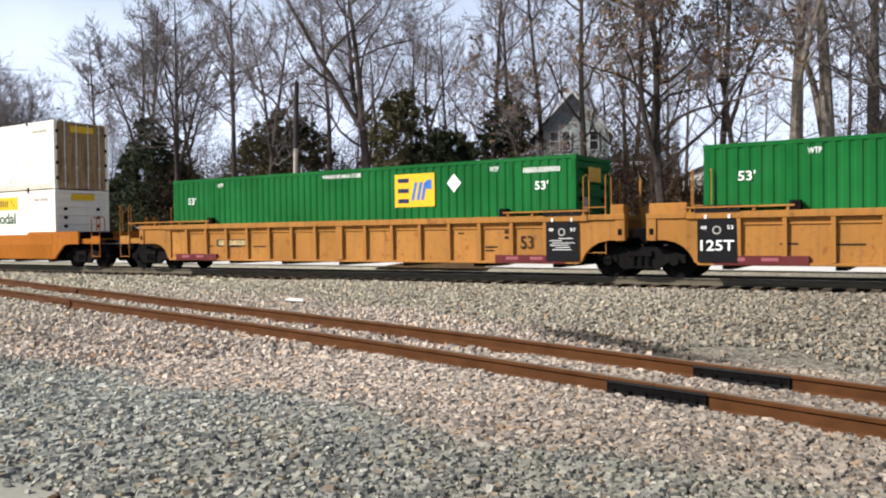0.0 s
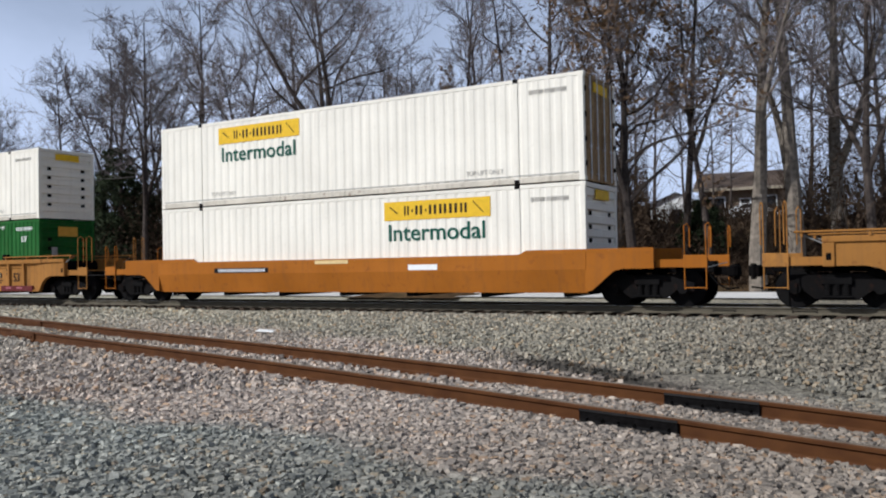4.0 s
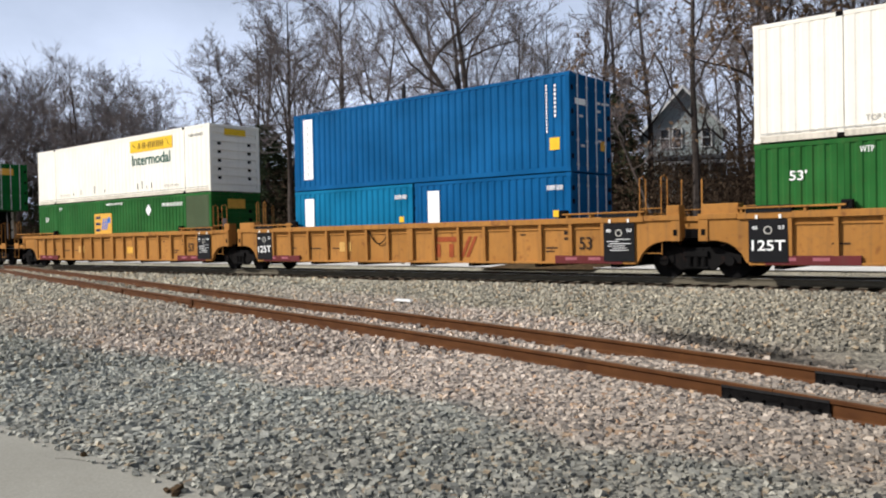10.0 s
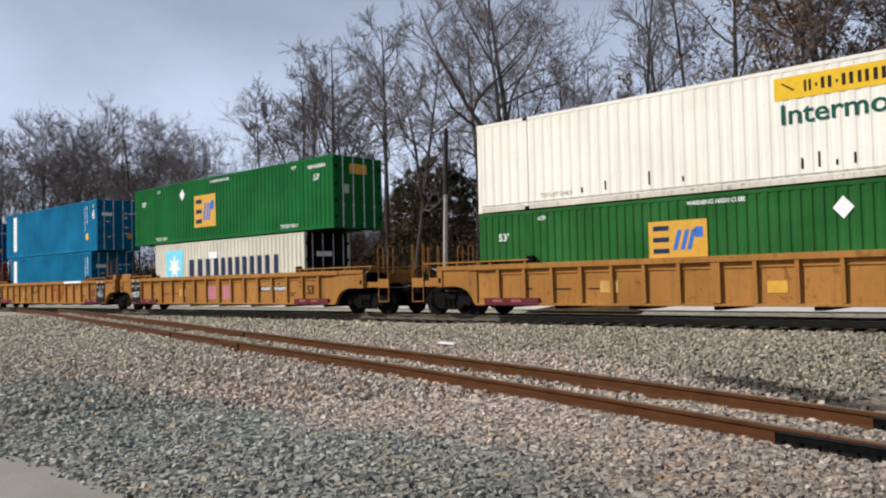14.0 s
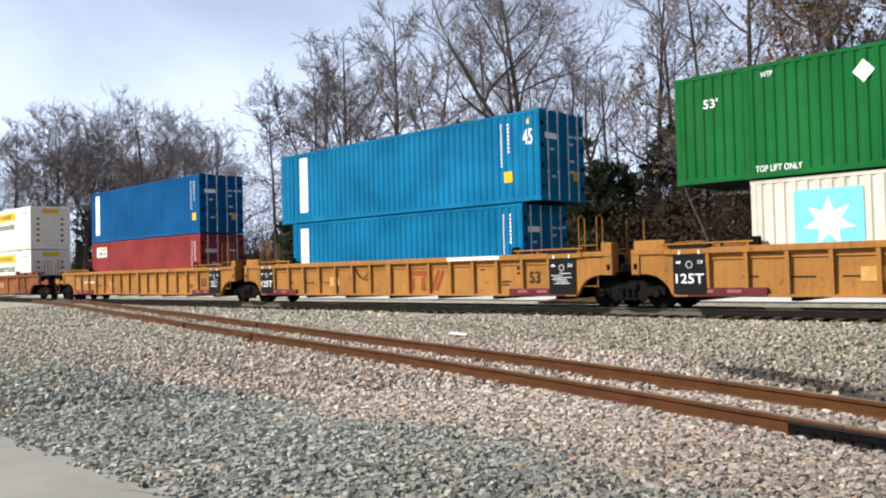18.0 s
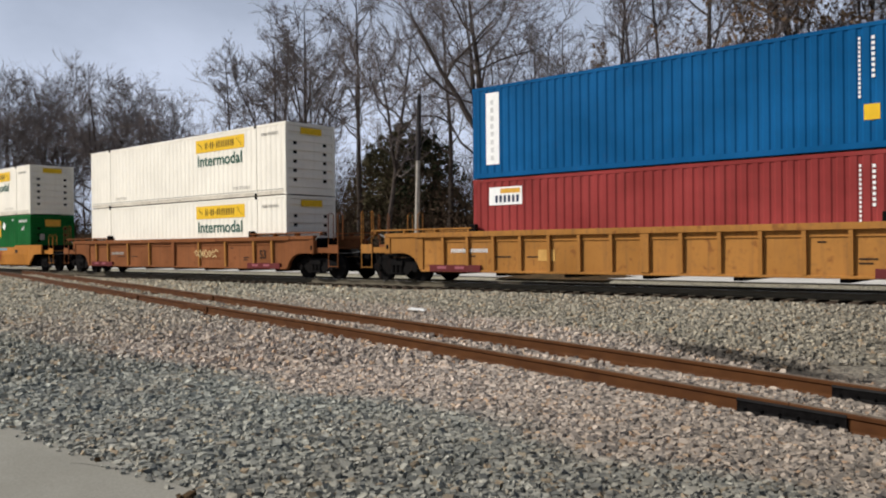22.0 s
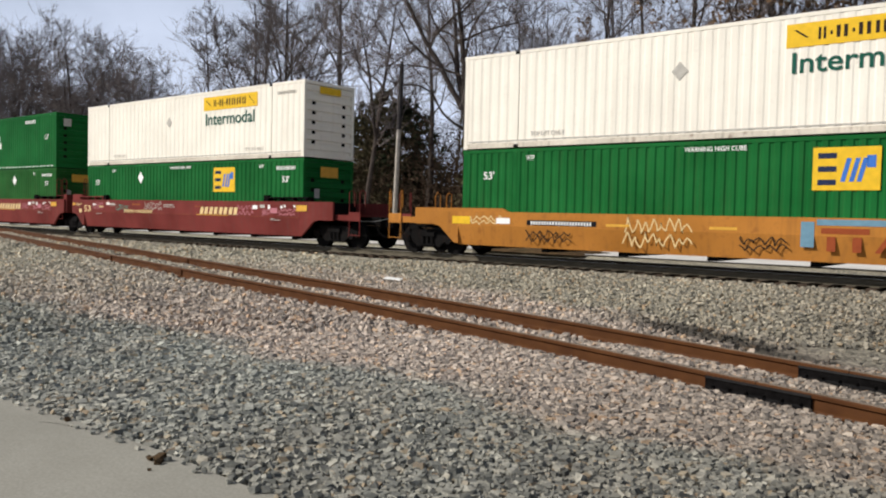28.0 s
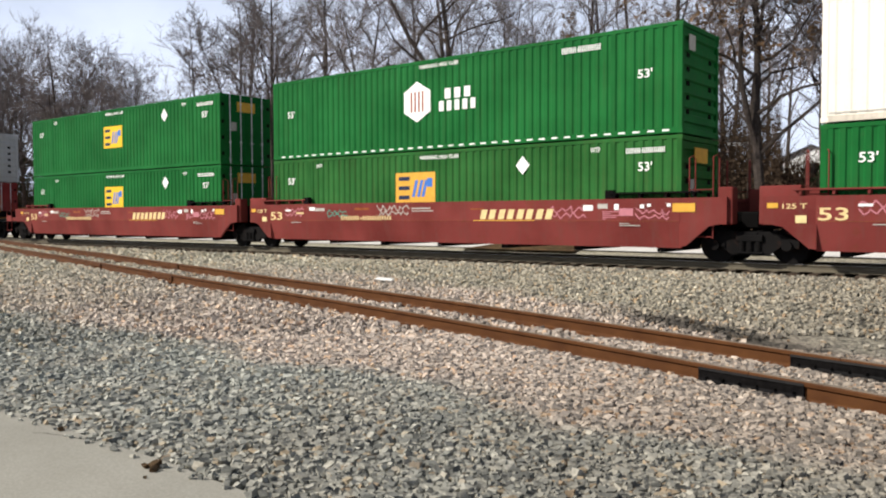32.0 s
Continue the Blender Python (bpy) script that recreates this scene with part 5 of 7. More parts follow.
u4 = ribbed_car("yellow ribbed well car with faded red painted shapes", "joint", "joint", CAR_YELLOW, [B53, B125, ("logo", (0.95, 0.55, 1.2), MARK_RED), ("hose", -1.95, None), pale_patch])
shared_truck(u4, 1)
shared_truck(u4, -1)
roll(4, u4)
load(4, container("light blue 20-foot container under a longer one", L20, STD, WI, BLUE_LIGHT, small_blue_marks(), "door"), 0, -3.07)
load(4, container("deep blue 20-foot container under a longer one", L20, STD, WI, BLUE_DEEP, small_blue_marks(), "door"), 0, 3.07)
load(4, container("deep blue 40-foot container with a tall white strip", L40, HC, WI, BLUE_DEEP, blue_marks(L40), "door"), STD + 0.02)

u5 = ribbed_car("yellow ribbed well car ending a three-part set", "coupled", "joint", CAR_YELLOW, [B53, pale_patch, ("rect", (1.3, 1.8, 0.7, 1.0), MARK_GOLD)])
roll(5, u5)
load(5, green_53("dull green 53-foot container with a patched grey panel", -1.95, 3.12, GREEN_FADED, MARK_GOLD, "front", [("rect", "patched_panel", (6.2, 7.9, 0.18, 2.78), GREEN_GREY, "patched grey-green panel"), ("bars", "serial_strip", (ID, 4.3, 5.9, 2.40, 2.56), MARK_WHITE, "row of white bars")], 1.25, 1.7, False))
load(5, white_53("white 53-foot container with black scuffs along its foot", 1.62, "front", [("rect", "scuff", (x, x + 0.05, 0.36, 0.5 + 0.12 * (k % 3)), MARK_DARK, "black scuff") for k, x in enumerate((-4.1, -3.3, -1.9, -0.9, 2.2, 2.6, 3.0, 3.4))]), HC + 0.03)

u6 = ribbed_car("yellow ribbed well car with pink overpainted panels", "joint", "coupled", CAR_YELLOW, [B125, ("rect", (-1.0, -0.2, 0.58, 1.2), MARK_PINK), ("rect", (0.3, 0.95, 0.58, 1.2), MARK_PINK), pale_patch, ("rect", (3.1, 5.2, 0.92, 1.12), BLACK_PANEL), ("bars", ([1, 1, 1, 1, 0.6, 1, 1, 1, 1, 1, 1], 3.3, 5.0, 0.95, 1.09), MARK_WHITE)])
roll(6, u6)
# near-black ends on a pale box: shade below the overhang, put into their colour
load(6, container("pale grey 40-foot container with a blue star square and dark bars", L40, HC, WI, CREAM_BOX,
                  [("star", "", (-4.22, 1.75, 0.80), None, ""), ("bars", "name_bar", ([1.35, 1.2, 1.0, 1.0, 1.0, 1.1], -2.83, 4.36, 1.2, 2.05), MARK_NAVY, "large dark bars"),
                   ("rect", "white_scuff", (-1.1, -0.4, 2.05, 2.35), MARK_WHITE, "white scuff"), ("end", "end_stencil", (-0.6, 0.2, 1.9, 2.1), MARK_WHITE, "white end bars")], "door", rear_mat=STEEL_DARK))
load(6, green_53("green 53-foot container overhanging a shorter pale one", -2.2, -3.3, GREEN_BOX, MARK_GOLD, "door", [("word", "lettering", ("TOP LIFT ONLY", -5.9, -4.75, 0.16, 0.32), MARK_WHITE, "small white lettering"), ("word", "lettering", ("TOP LIFT ONLY", 4.6, 5.8, 0.16, 0.32), MARK_WHITE, "small white lettering")], 0.62, 1.85), HC + 0.03)

u7 = ribbed_car("yellow ribbed well car with red painted shapes and a hanging hose", "joint", "joint", CAR_YELLOW, [B53, B125, ("logo", (0.95, 0.55, 1.25), MARK_RED), ("hose", -1.95, None), pale_patch, ("high", (3.0, 5.3, 1.54, 1.65), MARK_WHITE)])
shared_truck(u7, 1)
shared_truck(u7, -1)
roll(7, u7)
load(7, container("light blue 40-foot container under a longer one", L40, HC, WI, BLUE_LIGHT, blue_marks(L40), "door"))
load(7, container("light blue 45-foot container overhanging the one below", L45, HC, WI, BLUE_LIGHT, blue_marks(L45) + [("word", "lettering", ("45", 6.19, 6.57, 1.80, 2.30), MARK_WHITE, "large white 45"), ("rect", "yellow_sticker", (6.35, 6.45, 2.45, 2.62), MARK_YELLOW, "small yellow sticker")], "door"), HC + 0.03)

u8 = ribbed_car("yellow ribbed well car with a cream serial row", "coupled", "joint", CAR_YELLOW, [B53, pale_patch, ("rect", (-6.36, -6.08, 0.97, 1.15), BLACK_PANEL), ("bars", ([1, 1, 1, 1, 0.8, 1, 1, 1, 1, 1, 1], -6.9, -5.4, 1.0, 1.12), MARK_WHITE)])
roll(8, u8)
load(8, container("red 40-foot container with a small white and blue sign", L40, HC, WI, RED_BOX,
                  [("rect", "name_sign", (-5.44, -4.18, 2.06, 2.62), MARK_WHITE, "white name sign"), ("strokes", "name_sign_bar", (6, -5.2, -4.3, 2.14, 2.36, 0.6), MARK_NAVY, "dark bars"), ("column", "name_sign_stripe", (1, -5.0, -4.25, 2.42, 2.67), MARK_GOLD, "tan stripe"),
                   ("column", "serial_column", (14, 5.28, 5.33, 1.15, 2.62), MARK_WHITE, "upright row of small white bars"), ("column", "serial_column", (8, 5.56, 5.63, 1.6, 2.62), MARK_WHITE, "upright row of white bars"),
                   ("end", "end_placard", (-0.94, -0.34, 1.98, 2.16), MARK_PALEGREY, "pale end placard"), ("end", "end_stencil", (0.4, 0.75, 2.05, 2.12), MARK_PALEGREY, "small grey stencil"), ("end", "end_stencil", (-0.6, -0.35, 1.4, 1.52), MARK_PALEGREY, "small grey stencil")], "door"))
load(8, container("deep blue 40-foot container on a red one", L40, HC, WI, BLUE_DEEP, blue_marks(L40), "door"), HC + 0.03)

u9 = ribbed_car("faded brown-yellow well car with wide-set ribs", "coupled", "coupled", CAR_BROWN, [("bars", ([1, 1, 1, 1, 0.4, 1, 1], -5.8, -4.6, 0.95, 1.08), MARK_GREY)], [-7.3, -6.1, -4.1, -2.1, 0.0, 2.1, 4.1, 6.1, 7.3], CAR_YELLOW)
scrawl(u9, 1.9, 3.6, 0.78, 1.22, MARK_CREAM, 15)
roll(9, u9)
load(9, white_53("white 53-foot container, lower of a matching pair", 1.72))
load(9, white_53("white 53-foot container, upper of a matching pair", 1.74), HC + 0.03)

u10 = smooth_car("orange low-sided well car covered in spray paint", "coupled", "coupled", CAR_SPRAYED, "low",
                 [("rect", (-5.5, -3.2, 1.03, 1.18), BLACK_PANEL), ("bars", ([1, 1, 1, 1, 1.2, 1, 1, 1, 1, 1, 1], -5.35, -3.35, 1.05, 1.15), MARK_WHITE),
                  ("logo", (2.65, 0.62, 1.16), MARK_RED), ("rect", (2.2, 2.5, 0.7, 1.3), MARK_DULLBLUE), ("rect", (2.55, 5.2, 1.22, 1.36), MARK_DULLBLUE), ("rect", (-2.9, -2.2, 1.05, 1.12), MARK_GOLD), ("rect", (0.0, 0.7, 1.05, 1.12), MARK_GOLD), ("rect", (-6.6, -6.1, 1.05, 1.22), MARK_WHITE), ("rect", (-8.3, -7.6, 1.02, 1.25), MARK_YELLOW), ("rect", (6.3, 6.7, 1.05, 1.25), MARK_DARK)])
scrawl(u10, -5.5, -4.0, 0.52, 0.92, MARK_DARK, 4)
scrawl(u10, -2.35, -0.45, 0.5, 1.33, MARK_CREAM, 6)
scrawl(u10, 0.75, 1.9, 0.55, 0.92, MARK_DARK, 8)
scrawl(u10, -7.6, -6.4, 1.0, 1.3, MARK_CREAM, 12)
roll(10, u10)
load(10, green_53("bright green 53-foot container with a gold patch", 2.36, 4.3, GREEN_BOX, MARK_YELLOW))
load(10, white_53("white 53-foot container on a green one in a painted-over car", 1.65, "front", [("diamond", "placard_holder", (-1.0, 1.8, 0.22), MARK_GREY, "grey diamond outline")]), HC + 0.03)

red_marks = [("slant", (4, 1.75, 4.4, 1.11, 1.40), MARK_CREAM), ("rect", (1.5, 3.7, 1.062, 1.087), MARK_GOLD), ("bars", ([1, 1, 1, 1, 0.6, 1, 1, 1, 1, 1, 1], -4.25, -1.9, 1.08, 1.22), MARK_CREAM),
        ("rect", (6.4, 6.8, 1.2, 1.4), MARK_PINK), ("rect", (7.0, 7.12, 1.4, 1.5), MARK_WHITE), ("rect", (5.3, 5.6, 1.35, 1.5), MARK_WHITE), ("rect", (-6.6, -6.2, 1.3, 1.36), MARK_CREAM), ("rect", (7.9, 8.5, 1.3, 1.52), MARK_GOLD), ("rect", (-7.2, -6.9, 1.4, 1.46), MARK_WHITE)]


def red_car(label, left, right, seed):
    c = smooth_car(label, left, right, CAR_RED, "tall", red_marks)
    part("lettering", word("53", -8.05, -7.40, 1.08, 1.38, -1.490), MARK_CREAM, c, "cream stencilled 53")
    part("lettering", word("125 T", -8.85, -8.3, 1.36, 1.48, -1.478), MARK_CREAM, c, "small stencil")
    lines = Shape()
    for k in range(5):
        lines.rect(5.9, 6.0 + 0.15 * ((k * 7) % 5), 1.10 + 0.05 * k, 1.125 + 0.05 * k, -1.489)
    tagged(part("stencil_text", lines, MARK_PINK, c), kind="stuff")
    for xa, xb, za, zb, m_ in ((-9.2, -8.95, 1.38, 1.5, MARK_GOLD), (-8.55, -8.3, 1.02, 1.2, MARK_CREAM), (-5.9, -5.6, 1.42, 1.54, MARK_WHITE), (-5.55, -5.1, 1.40, 1.5, MARK_GREY), (-3.6, -2.9, 1.42, 1.5, MARK_RUST), (-1.0, -0.2, 1.44, 1.48, MARK_GREY), (-1.0, -0.1, 1.36, 1.39, MARK_GREY),
                            (1.4, 1.9, 1.40, 1.44, MARK_RUST), (5.75, 6.05, 1.40, 1.53, MARK_GREY), (6.25, 6.38, 1.36, 1.52, MARK_WHITE), (7.2, 7.3, 1.44, 1.52, MARK_WHITE), (7.75, 7.85, 1.44, 1.52, MARK_WHITE), (6.4, 6.7, 0.98, 1.0, MARK_GREY), (6.4, 7.0, 0.93, 0.95, MARK_GREY), (-6.9, -6.35, 0.98, 1.0, MARK_GREY)):
        part("paint_patch", Shape().rect(xa, xb, za, zb, -1.489), m_, c)
    scrawl(c, -5.0, -3.9, 1.16, 1.46, MARK_TEAL, seed + 5)
    scrawl(c, 4.2, 5.4, 1.1, 1.5, MARK_PINK, seed)
    scrawl(c, 6.9, 7.9, 1.08, 1.42, MARK_PINK, seed + 2)
    scrawl(c, -7.2, -6.2, 1.2, 1.55, MARK_PINK, seed + 3)
    part("painted_edge", Shape().box(-8.05, 8.05, -1.485, -1.478, 1.056, 1.064), CAR_BROWN, c)
    scrawl(c, -2.5, -1.1, 1.2, 1.6, MARK_GREY, seed + 1)
    return c


u11 = red_car("dull red well car leading a set, with pale scrawls", "joint", "coupled", 20)
roll(11, u11)
load(11, green_53("bright green 53-foot container under a white one, gold patch", 2.43, -3.2, GREEN_BOX, MARK_YELLOW))
load(11, white_53("white 53-foot container stacked in a red car", 1.68, "front", [("diamond", "placard_holder", (-0.9, 1.75, 0.2), MARK_GREY, "grey diamond outline")]), HC + 0.03)
u12 = red_car("dull red well car with cream bars along its side", "joint", "joint", 30)
shared_truck(u12, 1)
shared_truck(u12, -1)
roll(12, u12)
load(12, green_53("dull green 53-foot container under a bright green one", -1.85, 3.18, GREEN_FADED, MARK_GOLD, "front", (), 1.22, 1.7))
hexagon_marks = [("hex", "", (-0.9, 1.58, 0.66), None, ""), ("strokes", "name_bar", (3, 0.25, 1.25, 1.58, 1.90, 0.6), MARK_WHITE, "white bars"), ("strokes", "name_bar", (5, 0.02, 1.45, 1.20, 1.52, 0.6), MARK_WHITE, "white bars"),
       ("word", "lettering", ("53'", 6.82, 7.24, 1.52, 1.76), MARK_WHITE, "white length mark"), ("word", "lettering", ("53'", -7.24, -6.86, 1.52, 1.76), MARK_WHITE, "white length mark"),
       ("bars", "serial_strip", (ID, 4.5, 5.72, 2.44, 2.60), MARK_WHITE, "row of white bars"), ("word", "lettering", ("WARNING HIGH CUBE", -0.8, 0.8, 2.62, 2.74), MARK_WHITE, "small white warning words"),
       ("end", "end_badge", (-0.9, -0.5, 2.2, 2.6), MARK_GREY, "pale round end badge")] + [("rect", "reflective_dash", (-7.6 + 0.42 * k, -7.4 + 0.42 * k, 0.07, 0.115), MARK_WHITE, "white reflective dash") for k in range(37)]
load(12, container("bright green 53-foot container with a white hexagon and reflective dashes", L53, HC, W53, GREEN_BOX, hexagon_marks, "front", "door", 0.27, 0.026), HC + 0.03)
u13 = red_car("dull red well car ending a set", "coupled", "joint", 40)
roll(13, u13)
load(13, green_53("green 53-foot container, lower of a pair", -0.92, 4.12, GREEN_BOX, MARK_YELLOW, "door", (), 1.2, 1.6))
load(13, green_53("green 53-foot container, upper of a pair", -0.92, 4.12, GREEN_BOX, MARK_YELLOW, "door", (), 1.1, 1.6), HC + 0.03)
u14 = ribbed_car("yellow ribbed well car at the end of view", "joint", "coupled", CAR_YELLOW, [B125])
shared_truck(u14, -1)
roll(14, u14)
load(14, container("orange-red 40-foot container under a grey one", L40, HC, WI, RED_BOX, [], "door"), 0, 1.9)
load(14, container("grey 53-foot container on a red one", L53, HC, W53, GREY_BOX, [], "front"), HC + 0.03)


# ---- trees ----
def tubes_to(shape_v, shape_f, pts, radii, n):
    """Adds a tapered tube along pts; plain loops keep it quick."""
    base = len(shape_v)
    prev = None
    for i, (p, r) in enumerate(zip(pts, radii)):
        a = pts[max(i - 1, 0)]
        b = pts[min(i + 1, len(pts) - 1)]
        dx, dy, dz = b[0] - a[0], b[1] - a[1], b[2] - a[2]
        l = math.sqrt(dx * dx + dy * dy + dz * dz) or 1.0
        dx, dy, dz = dx / l, dy / l, dz / l
        if abs(dz) < 0.9:
            ux, uy, uz = -dy, dx, 0.0
        else:
            ux, uy, uz = 0.0, -dz, dy
        l = math.sqrt(ux * ux + uy * uy + uz * uz) or 1.0
        ux, uy, uz = ux / l, uy / l, uz / l
        wx, wy, wz = dy * uz - dz * uy, dz * ux - dx * uz, dx * uy - dy * ux
        for k in range(n):
            c, s = r * math.cos(2 * math.pi * k / n), r * math.sin(2 * math.pi * k / n)
            shape_v.append((p[0] + c * ux + s * wx, p[1] + c * uy + s * wy, p[2] + c * uz + s * wz))
        if i == len(pts) - 1 and r == 0:
            del shape_v[-n:]
            shape_v.append(tuple(p))
            for k in range(n):
                shape_f.append((base + (i - 1) * n + k, base + (i - 1) * n + (k + 1) % n, base + i * n))
        elif i:
            for k in range(n):
                shape_f.append((base + (i - 1) * n + k, base + (i - 1) * n + (k + 1) % n, base + i * n + (k + 1) % n, base + i * n + k))


def limb(rng, start, direction, length, bend, steps, up):
    """A wandering line from start."""
    p, d, out = list(start), Vector(direction).normalized(), [tuple(start)]
    for _ in range(steps):
        d = (d + Vector((rng.gauss(0, bend), rng.gauss(0, bend), rng.gauss(0, bend) + up))).normalized()
        for a in range(3):
            p[a] += d[a] * length / steps
        out.append(tuple(p))
    return out


def along(path, u):
    k = u * (len(path) - 1)
    i = min(int(k), len(path) - 2)
    w = k - i
    a, b = Vector(path[i]), Vector(path[i + 1])
    return a + (b - a) * w, (b - a).normalized()


def tree_meshes(seed, h, lean=(0, 0), clear=0.38, spread=0.34, limbs=13, fork=0, twig_n=4, leaves=0, girth=1.0, fine=5, bark=None):
    """Bare winter tree: (trunk mesh, twig mesh, leaf mesh or None)."""
    rng = random.Random(seed)
    tv, tf, cv, cf, lv, lf = [], [], [], [], [], []
    r0 = 0.0115 * h * girth + 0.02
    trunk = limb(rng, (0, 0, -0.4), (lean[0], lean[1], 1), h * 0.93, 0.032, 9, 0.03)
    tubes_to(tv, tf, trunk, [r0 * (1 - 0.88 * (i / 9) ** 0.9) for i in range(10)], 8)
    mains = [(trunk, r0)]
    for k in range(fork):
        p, d = along(trunk, rng.uniform(0.22, 0.42))
        a = rng.uniform(0, 6.28)
        q = limb(rng, p, (d.x + 0.55 * math.cos(a), d.y + 0.3 * math.sin(a), 1.0), h * rng.uniform(0.42, 0.58), 0.07, 7, 0.06)
        tubes_to(tv, tf, q, [r0 * 0.55 * (1 - 0.85 * i / 7) for i in range(8)], 7)
        mains.append((q, r0 * 0.6))
    tips = []
    for mp, mr in mains:
        n = limbs if mp is trunk else max(5, limbs // 2)
        for k in range(n):
            u = clear + (0.97 - clear) * (k + rng.random() * 0.8) / n if mp is trunk else 0.25 + 0.7 * (k + rng.random()) / n
            p, d = along(mp, min(u, 0.98))
            a = k * 2.4 + rng.uniform(-0.6, 0.6)
            tilt = rng.uniform(0.55, 1.15) * (1.15 - 0.5 * u)
            L = h * spread * (1.12 - 0.75 * u) * rng.uniform(0.7, 1.15)
            dd = (math.cos(a) * tilt, math.sin(a) * tilt, rng.uniform(0.35, 0.85))
            q = limb(rng, p, dd, L * 1.06, 0.19, 7, 0.06)
            rr = min(mr * (1 - 0.85 * u) * 0.62, 0.025 + L * 0.011)
            tubes_to(tv, tf, q, [rr * (1 - 0.85 * i / 7) for i in range(8)], 5)
            m = rng.randint(6, 9)
            for j in range(m):
                w = 0.22 + 0.76 * (j + rng.random()) / m
                p2, d2 = along(q, min(w, 0.99))
                L2 = L * rng.uniform(0.34, 0.62) * (1.2 - 0.5 * w)
                q2 = limb(rng, p2, (d2.x + rng.gauss(0, 0.75), d2.y + rng.gauss(0, 0.75), d2.z + rng.gauss(0.1, 0.55)), L2, 0.2, 4, 0.05)
                r2 = max(0.013, rr * (1 - 0.8 * w) * 0.5)
                tubes_to(cv, cf, q2, [r2 * (1 - 0.7 * i / 4) for i in range(5)], 3)
                for t in range(twig_n):
                    z = 0.15 + 0.84 * (t + rng.random()) / twig_n
                    p3, d3 = along(q2, min(z, 0.99))
                    L3 = L2 * rng.uniform(0.4, 0.75) + 0.15
                    q3 = limb(rng, p3, (d3.x + rng.gauss(0, 0.6), d3.y + rng.gauss(0, 0.6), d3.z + rng.gauss(0.2, 0.5)), L3, 0.2, 2, 0.08)
                    tubes_to(cv, cf, q3, [0.015, 0.011, 0], 3)
                    tips.append(q3[-1])
                    for _ in range(fine):
                        p4, d4 = along(q3, rng.uniform(0.2, 0.95))
                        q4 = limb(rng, p4, (d4.x + rng.gauss(0, 0.7), d4.y + rng.gauss(0, 0.7), d4.z + rng.gauss(0.2, 0.5)), L3 * rng.uniform(0.4, 0.85), 0.1, 1, 0)
                        tubes_to(cv, cf, q4, [0.012, 0], 3)
    for _ in range(leaves):
        c = rng.choice(tips)
        if c[2] > h * 0.88:
            continue
        for _ in range(2):
            p = [c[a] + rng.gauss(0, 0.18) for a in range(3)]
            e1 = Vector((rng.gauss(0, 1), rng.gauss(0, 1), rng.gauss(0, 1))).normalized() * 0.13
            e2 = Vector((rng.gauss(0, 1), rng.gauss(0, 1), rng.gauss(0, 1))).normalized() * 0.07
            b = len(lv)
            P = Vector(p)
            lv += [tuple(P - e1), tuple(P + e2), tuple(P + e1), tuple(P - e2)]
            lf.append((b, b + 1, b + 2, b + 3))

    def made(name, v, f, m):
        me = bpy.data.meshes.new(name)
        me.from_pydata(v, [], f)
        me.materials.append(m)
        return me
    return made("trunk", tv, tf, bark or BARK), made("crown", cv, cf, TWIG), (made("dry_leaves", lv, lf, DRY_LEAF) if leaves else None)


def tree(meshes, x, y, rz=0.0, k=1.0, label="tall bare deciduous tree in the wood behind the line", dark=False):
    t = thing("tree", label, "tree", "bare trees behind the railway", pose(x, y, ground_z(x, y), 0, 0, rz))
    t.scale = (k, k, k)
    part("trunk", meshes[0], None, t)
    part("crown", meshes[1], None, t)
    if meshes[2]:
        part("dry_leaves", meshes[2], None, t, "withered brown leaves")
    return t


def from_az(az, y):
    return -y * math.tan(radians(az)), y


KINDS = [tree_meshes(11, 17, (0.02, 0), 0.40, 0.30, 13, 0), tree_meshes(12, 16, (-0.03, 0.02), 0.34, 0.33, 12, 1), tree_meshes(13, 18, (0.03, 0), 0.45, 0.28, 12, 1),
         tree_meshes(14, 15, (-0.05, 0), 0.30, 0.36, 13, 0), tree_meshes(15, 17, (0.06, 0.02), 0.38, 0.30, 12, 2), tree_meshes(16, 13, (0.08, 0), 0.28, 0.34, 11, 0)]
FAR = [tree_meshes(51, 16, (0.02, 0), 0.34, 0.30, 10, 0, 3, 0, 0.9, 1), tree_meshes(52, 17, (-0.04, 0), 0.40, 0.28, 10, 1, 3, 0, 0.9, 1), tree_meshes(53, 14, (0.05, 0), 0.30, 0.33, 10, 0, 3, 0, 0.9, 1)]
BIG = tree_meshes(31, 19, (-0.02, 0), 0.36, 0.40, 13, 2, 5, 0, 1.35)
THIN = tree_meshes(34, 16, (0.01, 0), 0.45, 0.24, 15, 0, 4, 0, 0.75)
OAK = tree_meshes(36, 19, (0.0, 0), 0.24, 0.34, 18, 1, 4, 3600, 1.1, 4, BARK_DARK)
LEAN = tree_meshes(37, 12, (-0.34, 0), 0.45, 0.28, 9, 0, 4, 160, 0.6)

STRAIGHT = [tree_meshes(61, 19, (0.0, 0), 0.30, 0.25, 13, 0, 4, 0, 0.85, 4, BARK_DARK), tree_meshes(62, 18, (0.015, 0), 0.26, 0.24, 13, 0, 4, 0, 0.8, 4, BARK_DARK)]
ROUND = [tree_meshes(71, 14, (0.02, 0), 0.20, 0.46, 13, 2, 5, 0, 1.0, 5), tree_meshes(72, 13, (-0.03, 0), 0.24, 0.50, 12, 2, 5, 0, 1.0, 5)]
PALE = tree_meshes(41, 19, (0.03, 0), 0.46, 0.30, 12, 1, 4, 0, 1.75, 4, BARK_PALE)

tree_rng = random.Random(77)
